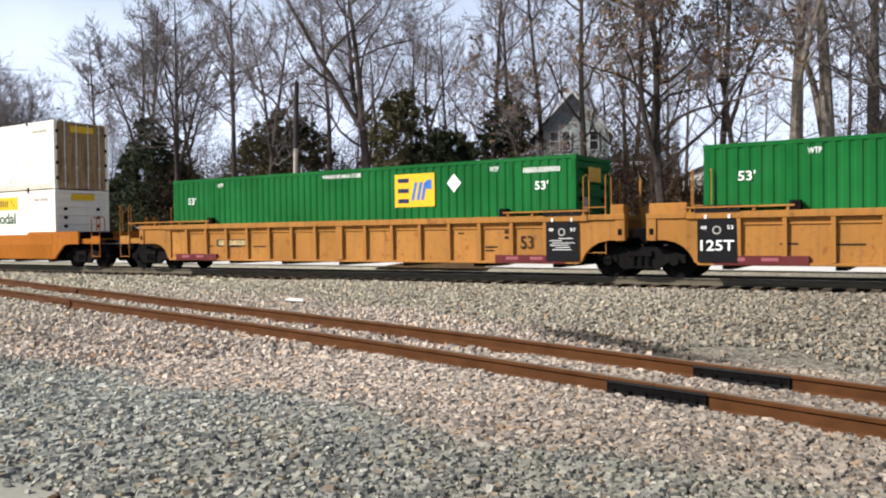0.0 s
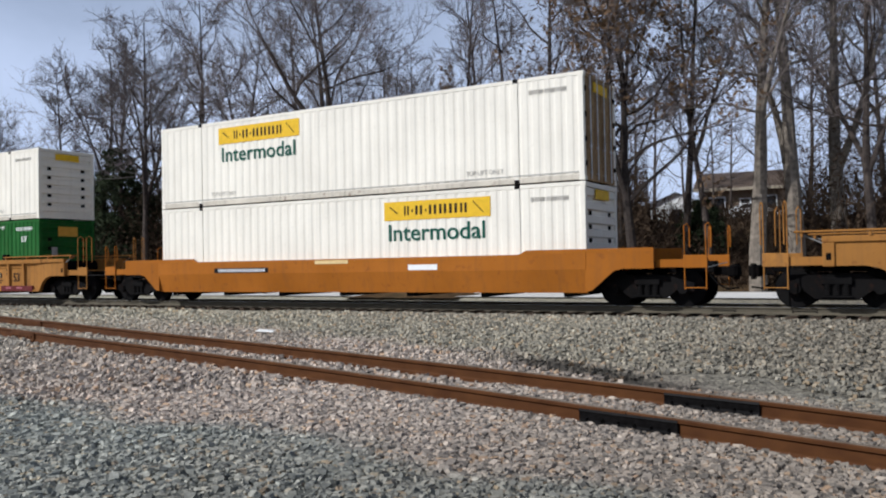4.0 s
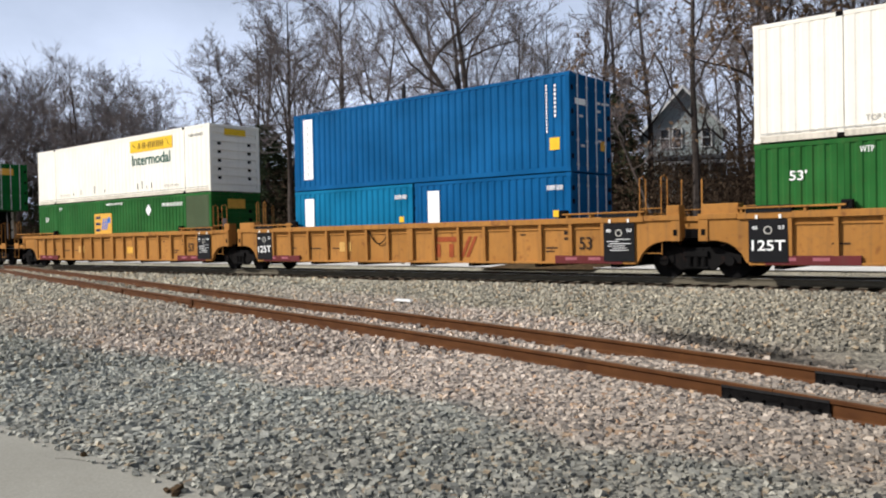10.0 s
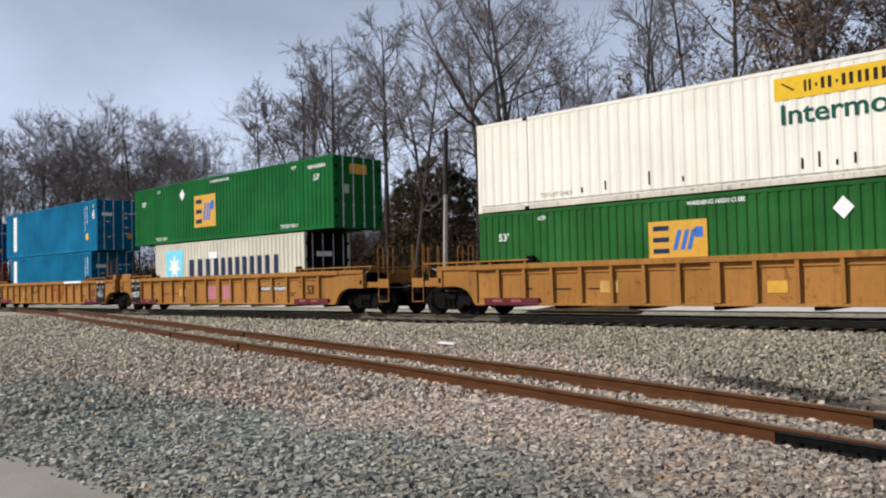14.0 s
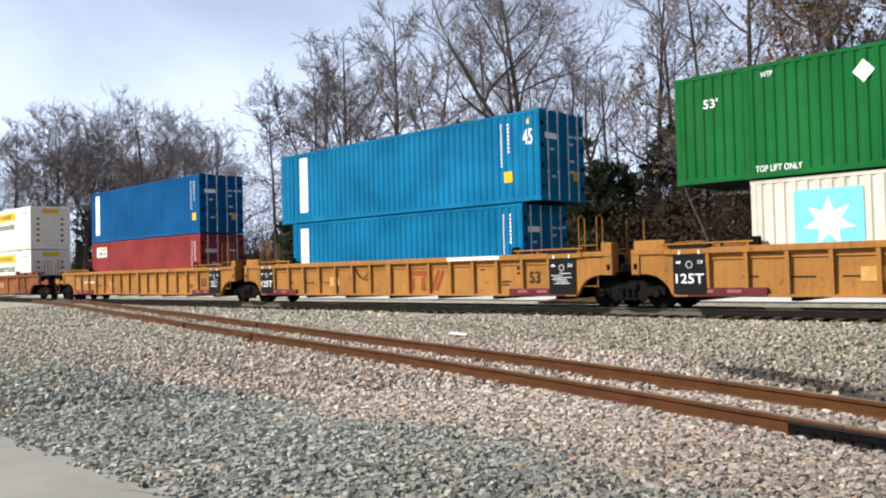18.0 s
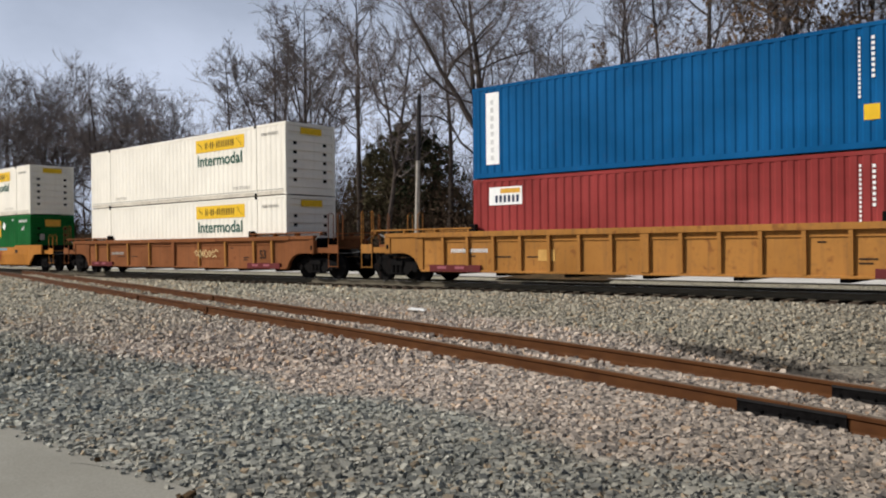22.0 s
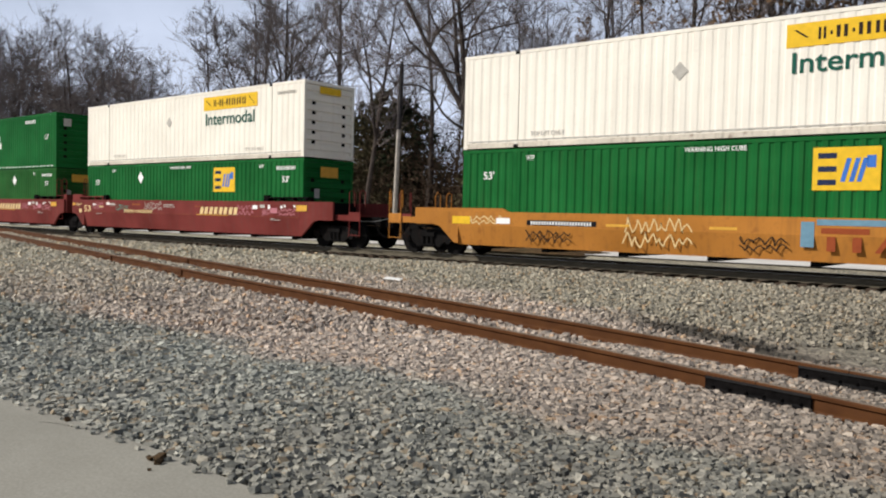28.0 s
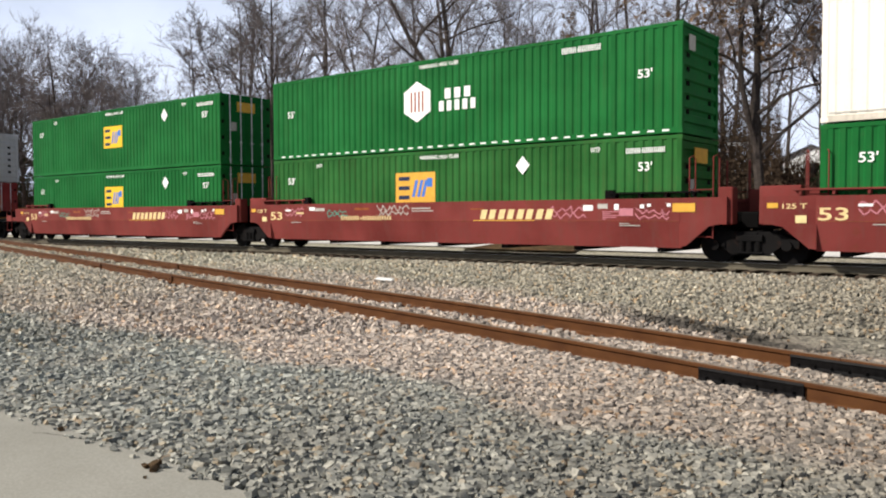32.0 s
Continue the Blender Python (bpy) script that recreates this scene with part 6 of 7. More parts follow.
# main trees in the order of their bearing, degrees to the left of straight across the line
NAMED = [(54.9, 38, THIN, 1.02, 20, "slender lone tree with a small crown"), (37.4, 36, BIG, 1.0, 200, "large bare tree with heavy forked limbs"), (36.6, 44, KINDS[3], 1.0, 0, ""),
         (16.9, 36, OAK, 1.0, 40, "broad oak keeping withered brown leaves"), (23.9, 35, LEAN, 1.0, 0, "small leaning tree with dark ivy clump"),
         (22.3, 37, STRAIGHT[0], 1.06, 90, "tall straight tree with a dark trunk"), (17.9, 39, STRAIGHT[1], 1.0, 10, "tall straight tree with a dark trunk"), (25.2, 43, STRAIGHT[1], 1.05, 200, "tall straight tree with a dark trunk"), (51.6, 40, KINDS[0], 1.05, 0, ""), (50.2, 38, KINDS[4], 1.05, 130, ""), (48.9, 45, KINDS[1], 1.0, 60, ""),
         (46.4, 39, KINDS[2], 1.0, 200, ""), (44.7, 37, KINDS[1], 1.0, 290, ""), (40.2, 40, KINDS[0], 0.95, 170, ""), (34.4, 44, KINDS[3], 0.95, 120, ""), (32.7, 50, KINDS[1], 1.0, 20, ""),
         (28.9, 40, STRAIGHT[1], 1.05, 80, "tall straight tree with a dark trunk"), (27.4, 41, STRAIGHT[0], 0.95, 310, "tall straight tree with a dark trunk"), (19.4, 46, KINDS[5], 1.1, 240, ""), (13.6, 41, STRAIGHT[0], 1.0, 150, "tall straight tree with a dark trunk"), (11.9, 39, KINDS[1], 0.95, 30, ""),
         (9.1, 37, PALE, 0.98, 70, "tall tree with a thick pale grey trunk"), (6.8, 38, PALE, 1.0, 270, "tall tree with a thick pale grey trunk"), (4.2, 42, PALE, 0.95, 150, "tall tree with a thick pale grey trunk"), (2.2, 38, KINDS[4], 1.0, 190, ""), (0.2, 44, KINDS[3], 1.0, 0, ""), (-2.5, 40, KINDS[2], 1.0, 45, ""),
         (53.2, 41, KINDS[1], 1.05, 240, ""), (59.0, 43, ROUND[0], 0.97, 50, "broad-crowned bare tree at the edge of the wood"), (61.2, 45, ROUND[1], 1.25, 140, "broad-crowned bare tree at the edge of the wood"), (63.4, 41, ROUND[0], 1.21, 220, "broad-crowned bare tree at the edge of the wood"),
         (65.6, 42, ROUND[1], 1.31, 300, "broad-crowned bare tree at the edge of the wood"), (67.3, 39, ROUND[0], 1.38, 15, "broad-crowned bare tree at the edge of the wood"), (69.0, 36, ROUND[1], 1.42, 160, "broad-crowned bare tree at the edge of the wood"), (71.0, 34, KINDS[4], 1.1, 250, ""), (73.0, 32, KINDS[2], 1.0, 330, "")]
for az, y, kind, k, rz, lab in NAMED:
    x, y = from_az(az, y)
    k *= (1.12 if az > 38 else 1.04) * (0.93 if y > 43 else 1.0)
    if lab:
        tree(kind, x, y, rz, k, lab)
    else:
        tree(kind, x, y, rz, k)
for k in range(34):
    az = -3 + 58.5 * (k + tree_rng.random()) / 34
    y = tree_rng.uniform(50, 78) if az < 55 else tree_rng.uniform(46, 60)
    x, y = from_az(az, y)
    tree(FAR[tree_rng.randrange(3)], x, y, tree_rng.uniform(0, 360), tree_rng.uniform(0.76, 0.98), "bare tree deep in the wood")
for k in range(10):
    x, y = from_az(58.5 + 1.5 * k + tree_rng.uniform(-0.5, 0.5), tree_rng.uniform(40, 54))
    tree(FAR[tree_rng.randrange(3)], x, y, tree_rng.uniform(0, 360), tree_rng.uniform(0.92, 1.1), "bare tree deep in the wood")
for k in range(8):
    x, y = from_az(-5 - 5 * k, tree_rng.uniform(38, 50))
    tree(FAR[tree_rng.randrange(3)], x, y, tree_rng.uniform(0, 360), tree_rng.uniform(1.0, 1.1))


def evergreen_mesh(seed, h, w, clumps, mat):
    """Ragged evergreen crown: sprays of small leaves in clumps round a broad cone."""
    rng = random.Random(seed)
    v, f = [], []
    for _ in range(clumps):
        u = rng.random() ** 1.15
        a = rng.uniform(0, 6.283)
        r = w * math.sqrt(max(0.02, 1 - ((u - 0.36) / 0.65) ** 2)) * (0.35 + 0.65 * rng.random() ** 0.5) * (0.85 + 0.25 * math.sin(3 * a + seed + 4 * u))
        C = Vector((r * math.cos(a), r * math.sin(a), 0.2 + h * 0.96 * u))
        size = rng.uniform(0.16, 0.38) * (1.15 - 0.5 * u)
        for _ in range(44):
            q = C + Vector((rng.gauss(0, size), rng.gauss(0, size), rng.gauss(0, size * 0.8)))
            e1 = Vector((rng.gauss(0, 1), rng.gauss(0, 1), rng.gauss(0.5, 0.7))).normalized() * rng.uniform(0.12, 0.30)
            e2 = Vector((rng.gauss(0, 1), rng.gauss(0, 1), rng.gauss(0, 1))).normalized() * rng.uniform(0.05, 0.11)
            b = len(v)
            v += [tuple(q - e1), tuple(q + e2), tuple(q + e1), tuple(q - e2)]
            f.append((b, b + 1, b + 2, b + 3))
    me = bpy.data.meshes.new("crown")
    me.from_pydata(v, [], f)
    me.materials.append(mat)
    return me


EVER = [evergreen_mesh(3, 9.6, 2.3, 190, CEDAR), evergreen_mesh(4, 9.6, 3.1, 250, CEDAR), evergreen_mesh(9, 7.0, 2.9, 200, CEDAR), evergreen_mesh(14, 9.0, 2.9, 190, OLIVE)]
EVER_TRUNK = mesh_from("trunk", Shape().rod((0, 0, -0.3), (0, 0, 5.0), 0.16, 7, 0.05), BARK_DARK)
for az, y, k, kind in ((51.9, 40, 1.0, 1), (50.3, 42, 0.85, 2), (53.6, 41, 0.8, 2), (43.5, 42, 1.0, 3), (45.2, 44, 0.8, 3), (41.9, 43, 0.85, 1), (35.0, 40, 1.04, 3), (33.6, 41, 0.85, 2), (31.7, 40, 0.95, 2), (27.8, 41, 0.85, 0),
                       (66.5, 42, 1.0, 1), (69.5, 40, 1.0, 0), (12.5, 42, 0.45, 2)):
    x, y = from_az(az, y)
    green = kind == 3
    e = thing("evergreen", "loose olive-green evergreen among bare trees" if green else "dark dense broad evergreen among bare trees", "evergreen tree", "evergreens behind the railway", pose(x, y, ground_z(x, y) - 0.1, 0, 0, az * 40))
    e.scale = (k, k, k)
    part("crown", EVER[kind], None, e)
    part("trunk", EVER_TRUNK, None, e)

# undergrowth: uncounted dry stems and saplings along the edge of the wood
bv, bf = [], []
brush_rng = random.Random(21)
for _ in range(6800):
    az = brush_rng.uniform(-4, 74)
    y = brush_rng.uniform(37, 70)
    x, y = from_az(az, y)
    h = brush_rng.uniform(1.4, 4.6) * (1.0 if brush_rng.random() < 0.72 else 1.9)
    if 7.3 < az < 16.0:
        h = min(h, 1.6)
    p = limb(brush_rng, (x, y, ground_z(x, y) - 0.1), (brush_rng.gauss(0, 0.25), brush_rng.gauss(0, 0.25), 1), h, 0.14, 3, -0.02)
    tubes_to(bv, bf, p, [0.022, 0.017, 0.012, 0], 3)
    for _ in range(2):
        a, d = along(p, brush_rng.uniform(0.3, 0.95))
        tubes_to(bv, bf, limb(brush_rng, a, (d.x + brush_rng.gauss(0, 0.8), d.y + brush_rng.gauss(0, 0.8), d.z), h * 0.35, 0.1, 2, 0), [0.011, 0.008, 0], 3)
bme = bpy.data.meshes.new("undergrowth")
bme.from_pydata(bv, [], bf)
bme.materials.append(BRUSH)
tagged(new("undergrowth", bme), "dry brown brush and saplings at the wood's edge", "brush", "", "stuff")

# thicket of withered leaves and brambles between the stems
lv, lf = [], []
for _ in range(165000):
    az = brush_rng.choice((brush_rng.uniform(-4, 74), brush_rng.uniform(-4, 74), brush_rng.uniform(16, 30), brush_rng.uniform(30, 53), brush_rng.uniform(46, 75)))
    y = 38 + 20 * brush_rng.random() ** 1.6
    x, y = from_az(az, y)
    low = 7.3 < az < 16.0
    top = 5.0 + 2.6 * noise.noise(Vector((x * 0.16, y * 0.16, 1.0))) + (-0.9 if 20.5 < az < 26 else 1.0 if az < 27 else 3.6 if az > 53 else 2.0 if az > 46 else 1.8 if az > 35 else 0.4)
    P = Vector((x, y, ground_z(x, y) + max(0.05, (reach := brush_rng.random() ** 1.45) * ((0.9 if az < 11.4 else 1.8) if low else max(top, 0.3)))))
    e1 = Vector((brush_rng.gauss(0, 1), brush_rng.gauss(0, 1), brush_rng.gauss(0, 1))).normalized() * brush_rng.uniform(0.08, 0.24) * (1.1 - 0.6 * reach)
    e2 = Vector((brush_rng.gauss(0, 1), brush_rng.gauss(0, 1), brush_rng.gauss(0, 1))).normalized() * brush_rng.uniform(0.03, 0.08) * (1.1 - 0.6 * reach)
    b = len(lv)
    lv += [tuple(P - e1), tuple(P + e2), tuple(P + e1), tuple(P - e2)]
    lf.append((b, b + 1, b + 2, b + 3))
lme = bpy.data.meshes.new("bramble_thicket")
lme.from_pydata(lv, [], lf)
lme.materials.append(BRUSH)
tagged(new("bramble_thicket", lme), "withered brown bramble thicket under the trees", "brush", "", "stuff")


# ---- buildings and pole ----
def house(x, y, rz):
    """Gabled house on a bank, its gable towards the line, with a porch before it."""
    z = 3.0
    h = thing("house", "pale grey clapboard house with a dark gabled roof", "house", "", pose(x, y, z, 0, 0, rz))
    w, d, e, p = 2.4, 8.0, 4.75, 7.4
    part("foundation", Shape().box(-w - 0.1, w + 2.6, -2.2, d, -3.0, 0, 0.02), BRICK_RED, h)
    part("wall", Shape().prism([(-w, 0), (w, 0), (w, e), (0, p), (-w, e)], "y", -0.0, 0.2), SIDING, h)
    part("wall", Shape().box(-w, -w + 0.2, 0.2, d, 0, e), SIDING, h)
    part("wall", Shape().box(w - 0.2, w, 0.2, d, 0, e), SIDING, h)
    part("wall", Shape().prism([(-w, 0), (w, 0), (w, e), (0, p), (-w, e)], "y", d, d + 0.2), SIDING, h)
    for k in range(34):
        zz = 0.1 + 0.2 * k
        half = w if zz < e else w * (p - zz) / (p - e)
        if half > 0.2:
            part("clapboard", Shape().prism([(-0.030, zz), (0.002, zz), (0.002, zz + 0.19)], "x", -half, half), SIDING, h)
    for s in (-1, 1):
        part("roof", Shape().put([(0, -0.4, p + 0.02), (s * (w + 0.35), -0.4, e - 0.32), (s * (w + 0.35), d + 0.4, e - 0.32), (0, d + 0.4, p + 0.02), (0, -0.4, p + 0.17), (s * (w + 0.35), -0.4, e - 0.17), (s * (w + 0.35), d + 0.4, e - 0.17), (0, d + 0.4, p + 0.17)],
                                  [(0, 1, 2, 3), (4, 5, 6, 7), (0, 1, 5, 4), (3, 2, 6, 7), (1, 2, 6, 5)]), SHINGLE, h)
        part("rake_board", Shape().put([(0, -0.42, p - 0.10), (s * (w + 0.35), -0.42, e - 0.44), (s * (w + 0.35), -0.42, e - 0.20), (0, -0.42, p + 0.15), (0, -0.38, p - 0.10), (s * (w + 0.35), -0.38, e - 0.44), (s * (w + 0.35), -0.38, e - 0.20), (0, -0.38, p + 0.15)],
                                       [(0, 1, 2, 3), (4, 5, 6, 7), (0, 1, 5, 4), (3, 2, 6, 7)]), TRIM, h)
    for x0, z0 in ((-1.45, 3.55), (-0.70, 3.55), (1.1, 3.55)):
        f = Shape()
        for a_, b_, c_, d_ in ((0, 0.07, 0, 1.3), (0.58, 0.65, 0, 1.3), (0.07, 0.58, 0, 0.07), (0.07, 0.58, 1.23, 1.3), (0.07, 0.58, 0.62, 0.67)):
            f.box(x0 + a_, x0 + b_, -0.09, 0.02, z0 + c_, z0 + d_)
        win = part("window", f, TRIM, h, "white-framed sash window")
        part("pane", Shape().box(x0 + 0.07, x0 + 0.58, -0.045, -0.035, z0 + 0.07, z0 + 1.23), GLASS, win)
    part("porch_roof", Shape().prism([(-2.3, 2.5), (0, 3.0), (0, 3.12), (-2.4, 2.62)], "x", -w, w + 2.6), SHINGLE, h)
    part("porch_fascia", Shape().box(-w, w + 2.6, -2.36, -2.28, 2.36, 2.56), TRIM, h)
    for xx in (-w + 0.1, -0.6, 1.5, 3.4, w + 2.5):
        part("porch_post", Shape().box(xx - 0.07, xx + 0.07, -2.25, -2.11, 0, 2.4, 0.01), TRIM, h)
    return h


hx, hy_ = from_az(23.2, 50)
house(hx, hy_, 24)


def shed(x, y, rz):
    z = ground_z(x, y) - 0.2
    h = thing("shed", "small white gabled building far behind the trees", "building", "", pose(x, y, z, 0, 0, rz))
    part("wall", Shape().prism([(-3.2, 0), (3.2, 0), (3.2, 2.3), (0, 3.7), (-3.2, 2.3)], "y", 0, 6), TRIM, h)
    for s in (-1, 1):
        part("roof", Shape().put([(0, -0.3, 3.72), (s * 3.6, -0.3, 2.14), (s * 3.6, 6.3, 2.14), (0, 6.3, 3.72), (0, -0.3, 3.86), (s * 3.6, -0.3, 2.28), (s * 3.6, 6.3, 2.28), (0, 6.3, 3.86)],
                                  [(0, 1, 2, 3), (4, 5, 6, 7), (0, 1, 5, 4), (3, 2, 6, 7), (1, 2, 6, 5)]), SHINGLE, h)
    part("door", Shape().box(-0.5, 0.5, -0.05, 0, 0, 2.1), GLASS, h)


sx, sy_ = from_az(14.2, 85)
shed(sx, sy_, 12)

def bungalow(x, y, rz):
    """Low brick house with a deep brown eave, seen between the trees."""
    z = ground_z(x, y) - 0.2
    h = thing("bungalow", "low tan brick bungalow with a brown roof on the bank", "house", "", pose(x, y, z, 0, 0, rz))
    w, d, e = 3.6, 8.0, 3.3
    for x0, x1, y0, y1 in ((-w, w, 0, 0.25), (-w, w, d - 0.25, d), (-w, -w + 0.25, 0.25, d - 0.25), (w - 0.25, w, 0.25, d - 0.25)):
        part("wall", Shape().box(x0, x1, y0, y1, 0, e), TAN_BRICK, h)
    part("roof", Shape().prism([(-0.9, e - 0.1), (d / 2, e + 1.7), (d + 0.9, e - 0.1), (d + 0.9, e + 0.05), (d / 2, e + 1.9), (-0.9, e + 0.05)], "x", -w - 0.6, w + 0.6), BROWN_ROOF, h)
    part("fascia", Shape().box(-w - 0.6, w + 0.6, -0.96, -0.9, e - 0.22, e + 0.06), TAN_TRIM, h)
    for x0, x1, z0, z1 in ((-2.9, -1.4, 1.0, 2.6), (1.6, 3.0, 1.0, 2.6), (-0.2, 0.8, 0.25, 2.4)):
        f = Shape()
        for a0, a1, b0, b1 in ((x0, x1, z0, z0 + 0.12), (x0, x1, z1 - 0.12, z1), (x0, x0 + 0.12, z0 + 0.12, z1 - 0.12), (x1 - 0.12, x1, z0 + 0.12, z1 - 0.12)):
            f.box(a0, a1, -0.08, -0.002, b0, b1)
        win = part("window", f, TRIM, h, "white-framed window")
        part("pane", Shape().box(x0 + 0.12, x1 - 0.12, -0.05, -0.03, z0 + 0.12, z1 - 0.12), GLASS, win)


def sedan(x, y, rz):
    """Parked four-door car."""
    c = thing("parked_car", "white sedan parked beside the bungalow on the bank", "car", "", pose(x, y, ground_z(x, y), 0, 0, rz))
    lower = [(-2.2, 0.28), (2.15, 0.28), (2.25, 0.55), (2.15, 0.78), (1.2, 0.92), (-1.75, 0.98), (-2.2, 0.9), (-2.28, 0.6)]
    part("body", Shape().prism(lower, "y", -0.88, 0.88), CAR_WHITE, c)
    cab = [(1.15, 0.93), (0.45, 1.40), (-0.9, 1.42), (-1.7, 0.97)]
    part("roof", Shape().put([(px, sy * (0.82 if pz < 1.2 else 0.62), pz) for sy in (-1, 1) for px, pz in cab], [(0, 1, 2, 3), (4, 5, 6, 7), (1, 2, 6, 5), (0, 1, 5, 4), (2, 3, 7, 6)]), CAR_WHITE, c)
    for sy in (-1, 1):
        for pane in ([(0.95, 0.98), (0.40, 1.34), (-0.15, 1.35), (-0.15, 0.99)], [(-0.22, 0.99), (-0.22, 1.35), (-0.85, 1.36), (-1.35, 1.02)]):
            part("side_window", Shape().put([(px, sy * (0.835 - 0.20 * max(0, pz - 0.97) / 0.45), pz) for px, pz in pane] + [(px, sy * (0.815 - 0.20 * max(0, pz - 0.97) / 0.45), pz) for px, pz in pane],
                                             [(0, 1, 2, 3), (4, 5, 6, 7), (0, 1, 5, 4), (1, 2, 6, 5), (2, 3, 7, 6), (3, 0, 4, 7)]), GLASS, c)
        for px in (-1.35, 1.35):
            wheel = part("wheel", Shape().rod((px, sy * 0.70, 0.32), (px, sy * 0.905, 0.32), 0.32, 16), TARRED, c, "black tyre")
            part("rim", Shape().rod((px, sy * 0.90, 0.32), (px, sy * 0.915, 0.32), 0.20, 12), ALUMINIUM, wheel, "silver rim")


bx_, by_ = from_az(10.0, 78)
bungalow(bx_, by_, 6)
vx_, vy_ = from_az(9.3, 70)
sedan(vx_, vy_, 22)

px_, py_ = from_az(42.6, 33)
pole = thing("utility_pole", "slightly leaning wooden pole, pale below and dark above", "utility pole", "", pose(px_, py_, -0.3, 0, 2.2, 0))
part("pole_foot", Shape().rod((0, 0, -0.5), (0, 0, 6.2), 0.13, 10, 0.115), POLE_WOOD, pole, "pale weathered lower pole")
part("pole_top", Shape().rod((0, 0, 6.2), (0, 0, 9.7), 0.135, 10, 0.12), POLE_DARK, pole, "dark tarred upper pole")
part("pole_cap", Shape().rod((0, 0, 9.7), (0, 0, 9.9), 0.12, 10, 0.02), POLE_DARK, pole)

# dark patch beside the service road, built as a low heap
hv, hf = grid_sheet(np.linspace(-23.2, -17.2, 25), np.linspace(30.4, 34.5, 13), lambda x, y: -0.30 + 0.36 * max(0, 1 - ((x + 20.2) / 2.9) ** 2) * max(0, 1 - ((y - 32.4) / 2.0) ** 2) + 0.03 * noise.noise(Vector((x * 3, y * 3, 0))))
heap = part("dark_mound", Shape().put(hv, hf), SOIL)
tagged(heap, "low dark heap beside the pale road", "earth mound")

# ---- ballast stones, uncounted ----
ico_v = np.array([(x, y, z) for x in (-1, 1) for y in (-1, 1) for z in (-1, 1)], float) * 0.62
ico_f = np.array([(0, 1, 3), (0, 3, 2), (4, 6, 7), (4, 7, 5), (0, 4, 5), (0, 5, 1), (2, 3, 7), (2, 7, 6), (0, 2, 6), (0, 6, 4), (1, 5, 7), (1, 7, 3)])


def stone_field(count, sample, seed):
    rg = np.random.default_rng(seed)
    pts, tries = [], 0
    while len(pts) < count and tries < count * 6:
        tries += 1
        q = sample(rg)
        if q is None:
            continue
        pts.append(q)
    P = np.array(pts)
    n = len(P)
    size = P[:, 3]
    V = np.repeat(ico_v[None], n, 0) * (1 + rg.normal(0, 0.17, (n, 8, 3)))
    V *= np.stack([rg.uniform(0.85, 1.3, n), rg.uniform(0.75, 1.1, n), rg.uniform(0.6, 0.95, n)], -1)[:, None, :]
    a, b = rg.uniform(0, 6.283, n), rg.normal(0, 0.9, n)
    R1 = np.zeros((n, 3, 3))
    R1[:, 0, 0], R1[:, 0, 1], R1[:, 1, 0], R1[:, 1, 1], R1[:, 2, 2] = np.cos(a), -np.sin(a), np.sin(a), np.cos(a), 1
    R2 = np.zeros((n, 3, 3))
    R2[:, 0, 0], R2[:, 1, 1], R2[:, 1, 2], R2[:, 2, 1], R2[:, 2, 2] = 1, np.cos(b), -np.sin(b), np.sin(b), np.cos(b)
    V = np.einsum("nij,nkj->nki", R1 @ R2, V) * size[:, None, None] + P[:, None, :3]
    F = (ico_f[None] + 8 * np.arange(n)[:, None, None]).reshape(-1, 3)
    me = bpy.data.meshes.new("ballast_stones")
    V = V.reshape(-1, 3)
    me.vertices.add(len(V))
    me.vertices.foreach_set("co", V.ravel())
    me.loops.add(F.size)
    me.loops.foreach_set("vertex_index", F.ravel().astype(np.int32))
    me.polygons.add(len(F))
    me.polygons.foreach_set("loop_start", np.arange(0, F.size, 3, dtype=np.int32))
    me.polygons.foreach_set("use_smooth", np.zeros(len(F), dtype=bool))
    me.update(calc_edges=True)
    me.materials.append(STONES)
    return me


def near_rail(x, y):
    d = y - side_y(x)
    return abs(abs(d) - 0.7525) < 0.085


def sample_near(rg):
    az, d = math.radians(rg.uniform(-4, 80)), math.sqrt(rg.uniform(4.0 ** 2, 11.5 ** 2))
    x, y = -d * math.sin(az), d * math.cos(az)
    if y < PAVE_Y + (0.02 if rg.random() < 0.9 else -0.12) or near_rail(x, y):
        return None
    s = rg.uniform(0.020, 0.040) * (1.4 if rg.random() < 0.08 else 1.0)
    return (x, y, ground_z(x, y) + 0.3 * s + abs(rg.normal(0, 0.008)), s) if y > PAVE_Y else (x, y, PAVE_Z + 0.4 * s, s * 0.7)


def sample_far(rg):
    az, d = math.radians(rg.uniform(-3, 82)), math.sqrt(rg.uniform(11.0 ** 2, 27.0 ** 2))
    x, y = -d * math.sin(az), d * math.cos(az)
    if y < PAVE_Y + 0.03 or y > 20.35 or near_rail(x, y):
        return None
    # fine trodden dirt lies beyond the siding joint
    if 0.95 < y - side_y(x) < 3.4 + 0.4 * math.sin(2 * x) and x > -4.2 + 0.6 * (y - 11) and rg.random() < 0.93:
        return None
    s = rg.uniform(0.026, 0.052)
    return (x, y, ground_z(x, y) + 0.25 * s + abs(rg.normal(0, 0.010)), s)


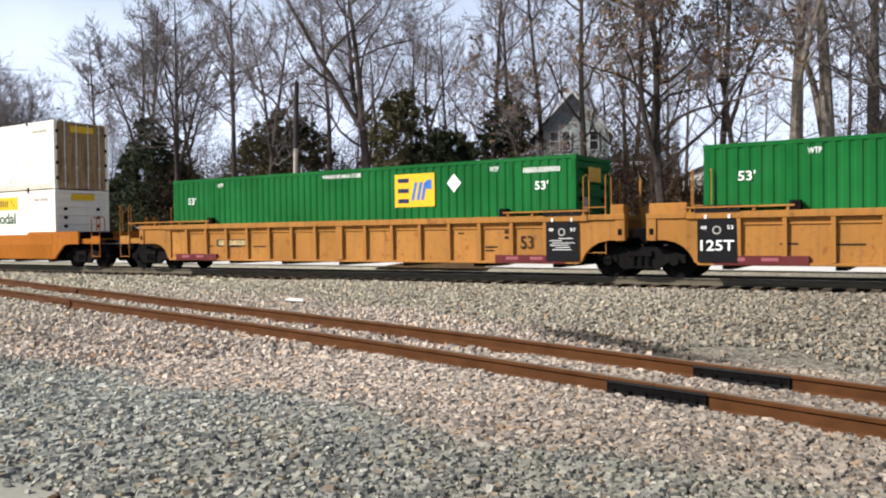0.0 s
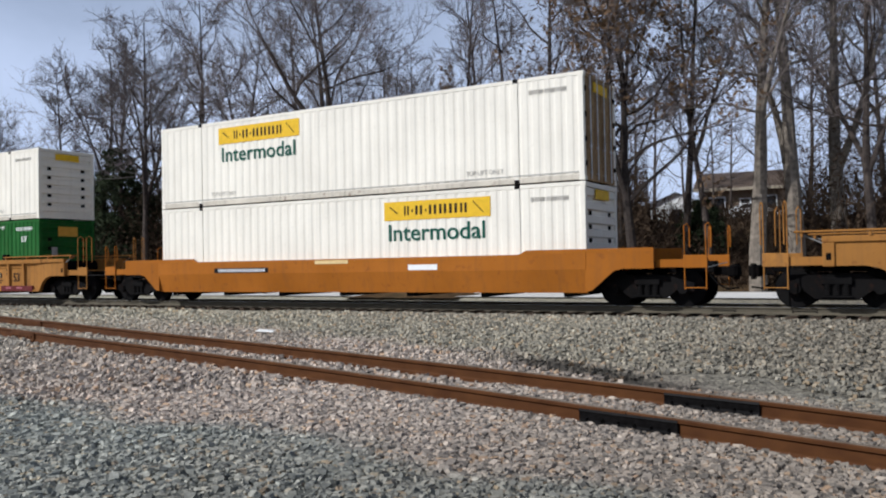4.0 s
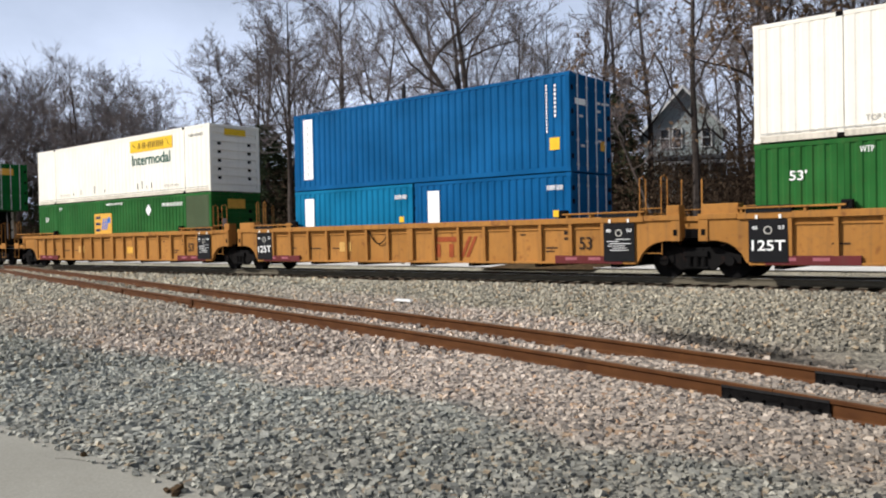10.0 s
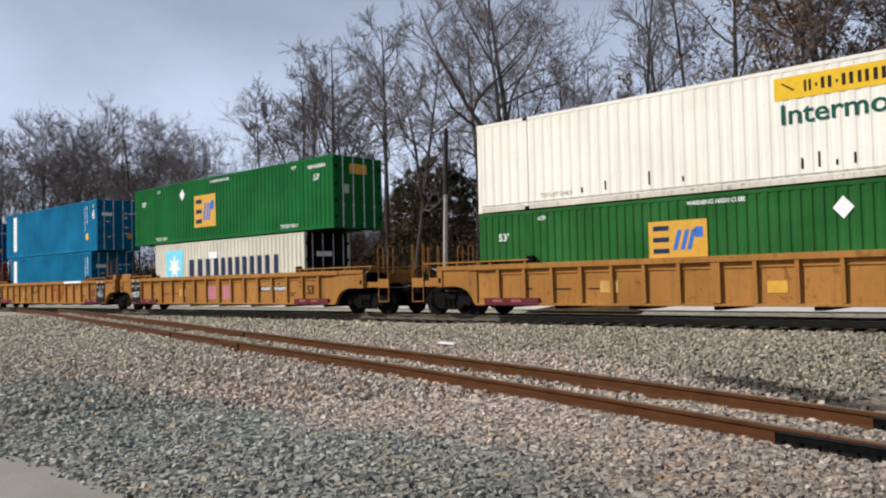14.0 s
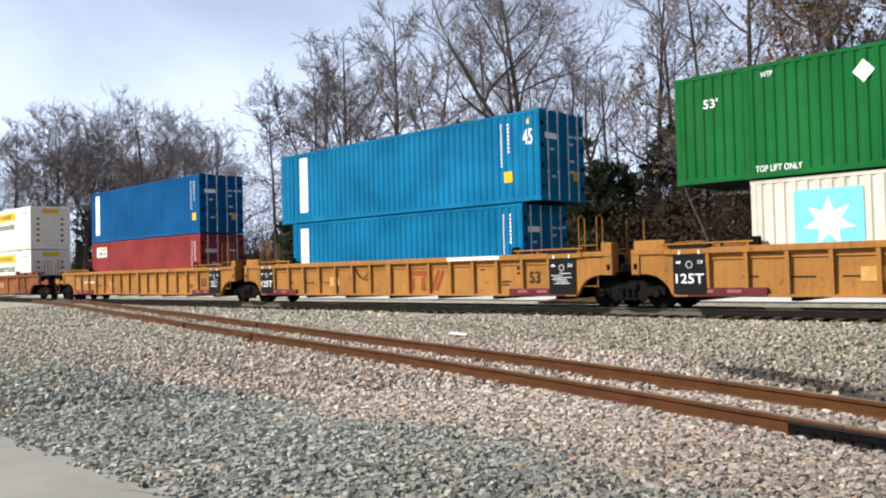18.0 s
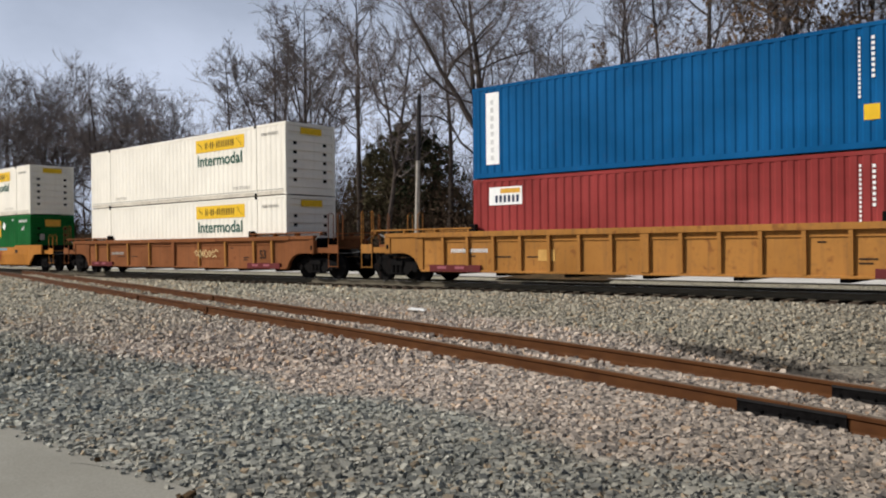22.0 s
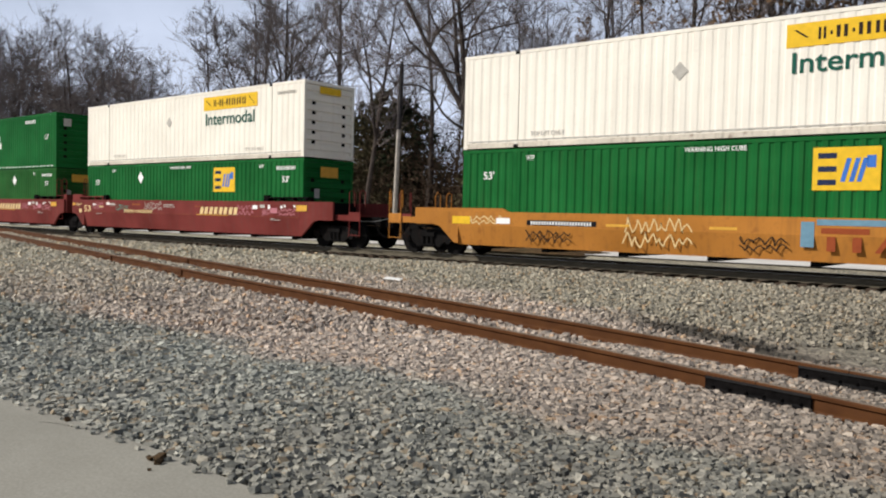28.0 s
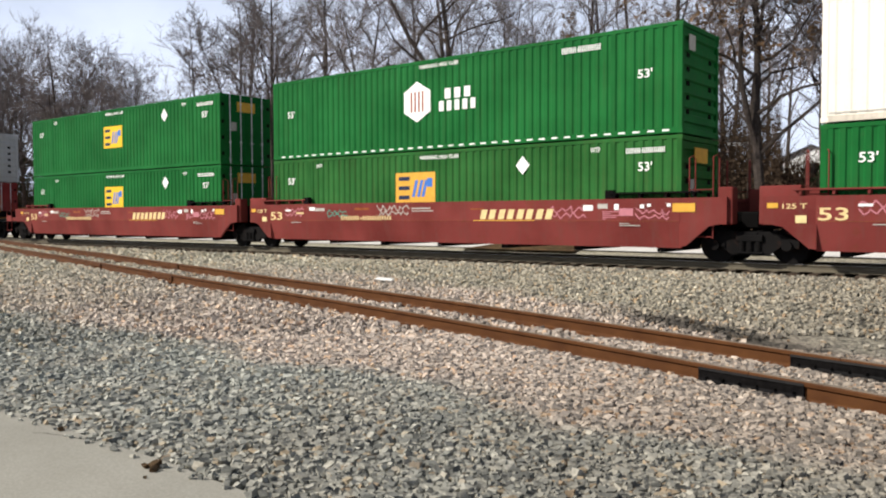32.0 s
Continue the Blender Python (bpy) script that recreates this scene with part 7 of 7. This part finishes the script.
def sample_left(rg):
    az, d = math.radians(rg.uniform(46, 83)), math.sqrt(rg.uniform(27.0 ** 2, 52.0 ** 2))
    x, y = -d * math.sin(az), d * math.cos(az)
    if y < PAVE_Y + 0.03 or y > 20.35 or near_rail(x, y):
        return None
    s = rg.uniform(0.035, 0.07)
    return (x, y, ground_z(x, y) + 0.25 * s, s)


for count, fn, seed in ((66000, sample_near, 1), (38000, sample_far, 2), (9000, sample_left, 3)):
    tagged(new("ballast_stones", stone_field(count, fn, seed)), "loose crushed ballast stones, grey, white and rust-tinted", "gravel", "", "stuff")

# litter
paper = Shape().box(-0.22, 0.22, -0.10, 0.10, 0, 0.035, 0.012)
lit = part("paper_litter", paper, MARK_WHITE, at=pose(-13.4, 14.6, ground_z(-13.4, 14.6) + 0.04, 6, 4, 20))
tagged(lit, "crumpled white scrap lying on the ballast slope", "litter")
clod = Shape().put([tuple(Vector(p) * 0.055 * (0.8 + 0.4 * ((i * 7) % 5) / 5)) for i, p in enumerate(ico_v)], [tuple(f) for f in ico_f.tolist()])
for i, (x, y, k) in enumerate(((-4.86, 3.02, 1.0), (-4.80, 2.97, 0.7), (-4.91, 2.98, 0.6), (-4.72, 2.86, 0.3), (-6.30, 3.10, 0.6))):
    ob = part("dirt_clod", clod, SOIL, at=pose(x, y, PAVE_Z + 0.02 * k, 20, 30 * i, 50 * i) @ Matrix.Diagonal((k, k, k * 0.7, 1)))
    tagged(ob, "small dark dirt clod on the apron's edge", "dirt clod", "dirt clods")


# ---- what moves: the train rolls to +x, gathering speed; the wheels turn with it ----
def train_s(t):
    return -57.72 + 5.96818 * t + 0.0539548 * t * t - 0.00020633 * t ** 3


def motions():
    for ob, off, z in RIDERS:
        walk(ob, [(t, pose(off + train_s(t), TRACK_Y, z)) for t in range(0, 33)])
    step = 2.0 / FPS
    for w, dx in WHEELS:
        walk(w, [(k * step, pose(dx, 0, WHEEL_R, 0, math.degrees(train_s(k * step) / WHEEL_R), 0)) for k in range(481)])


motions()
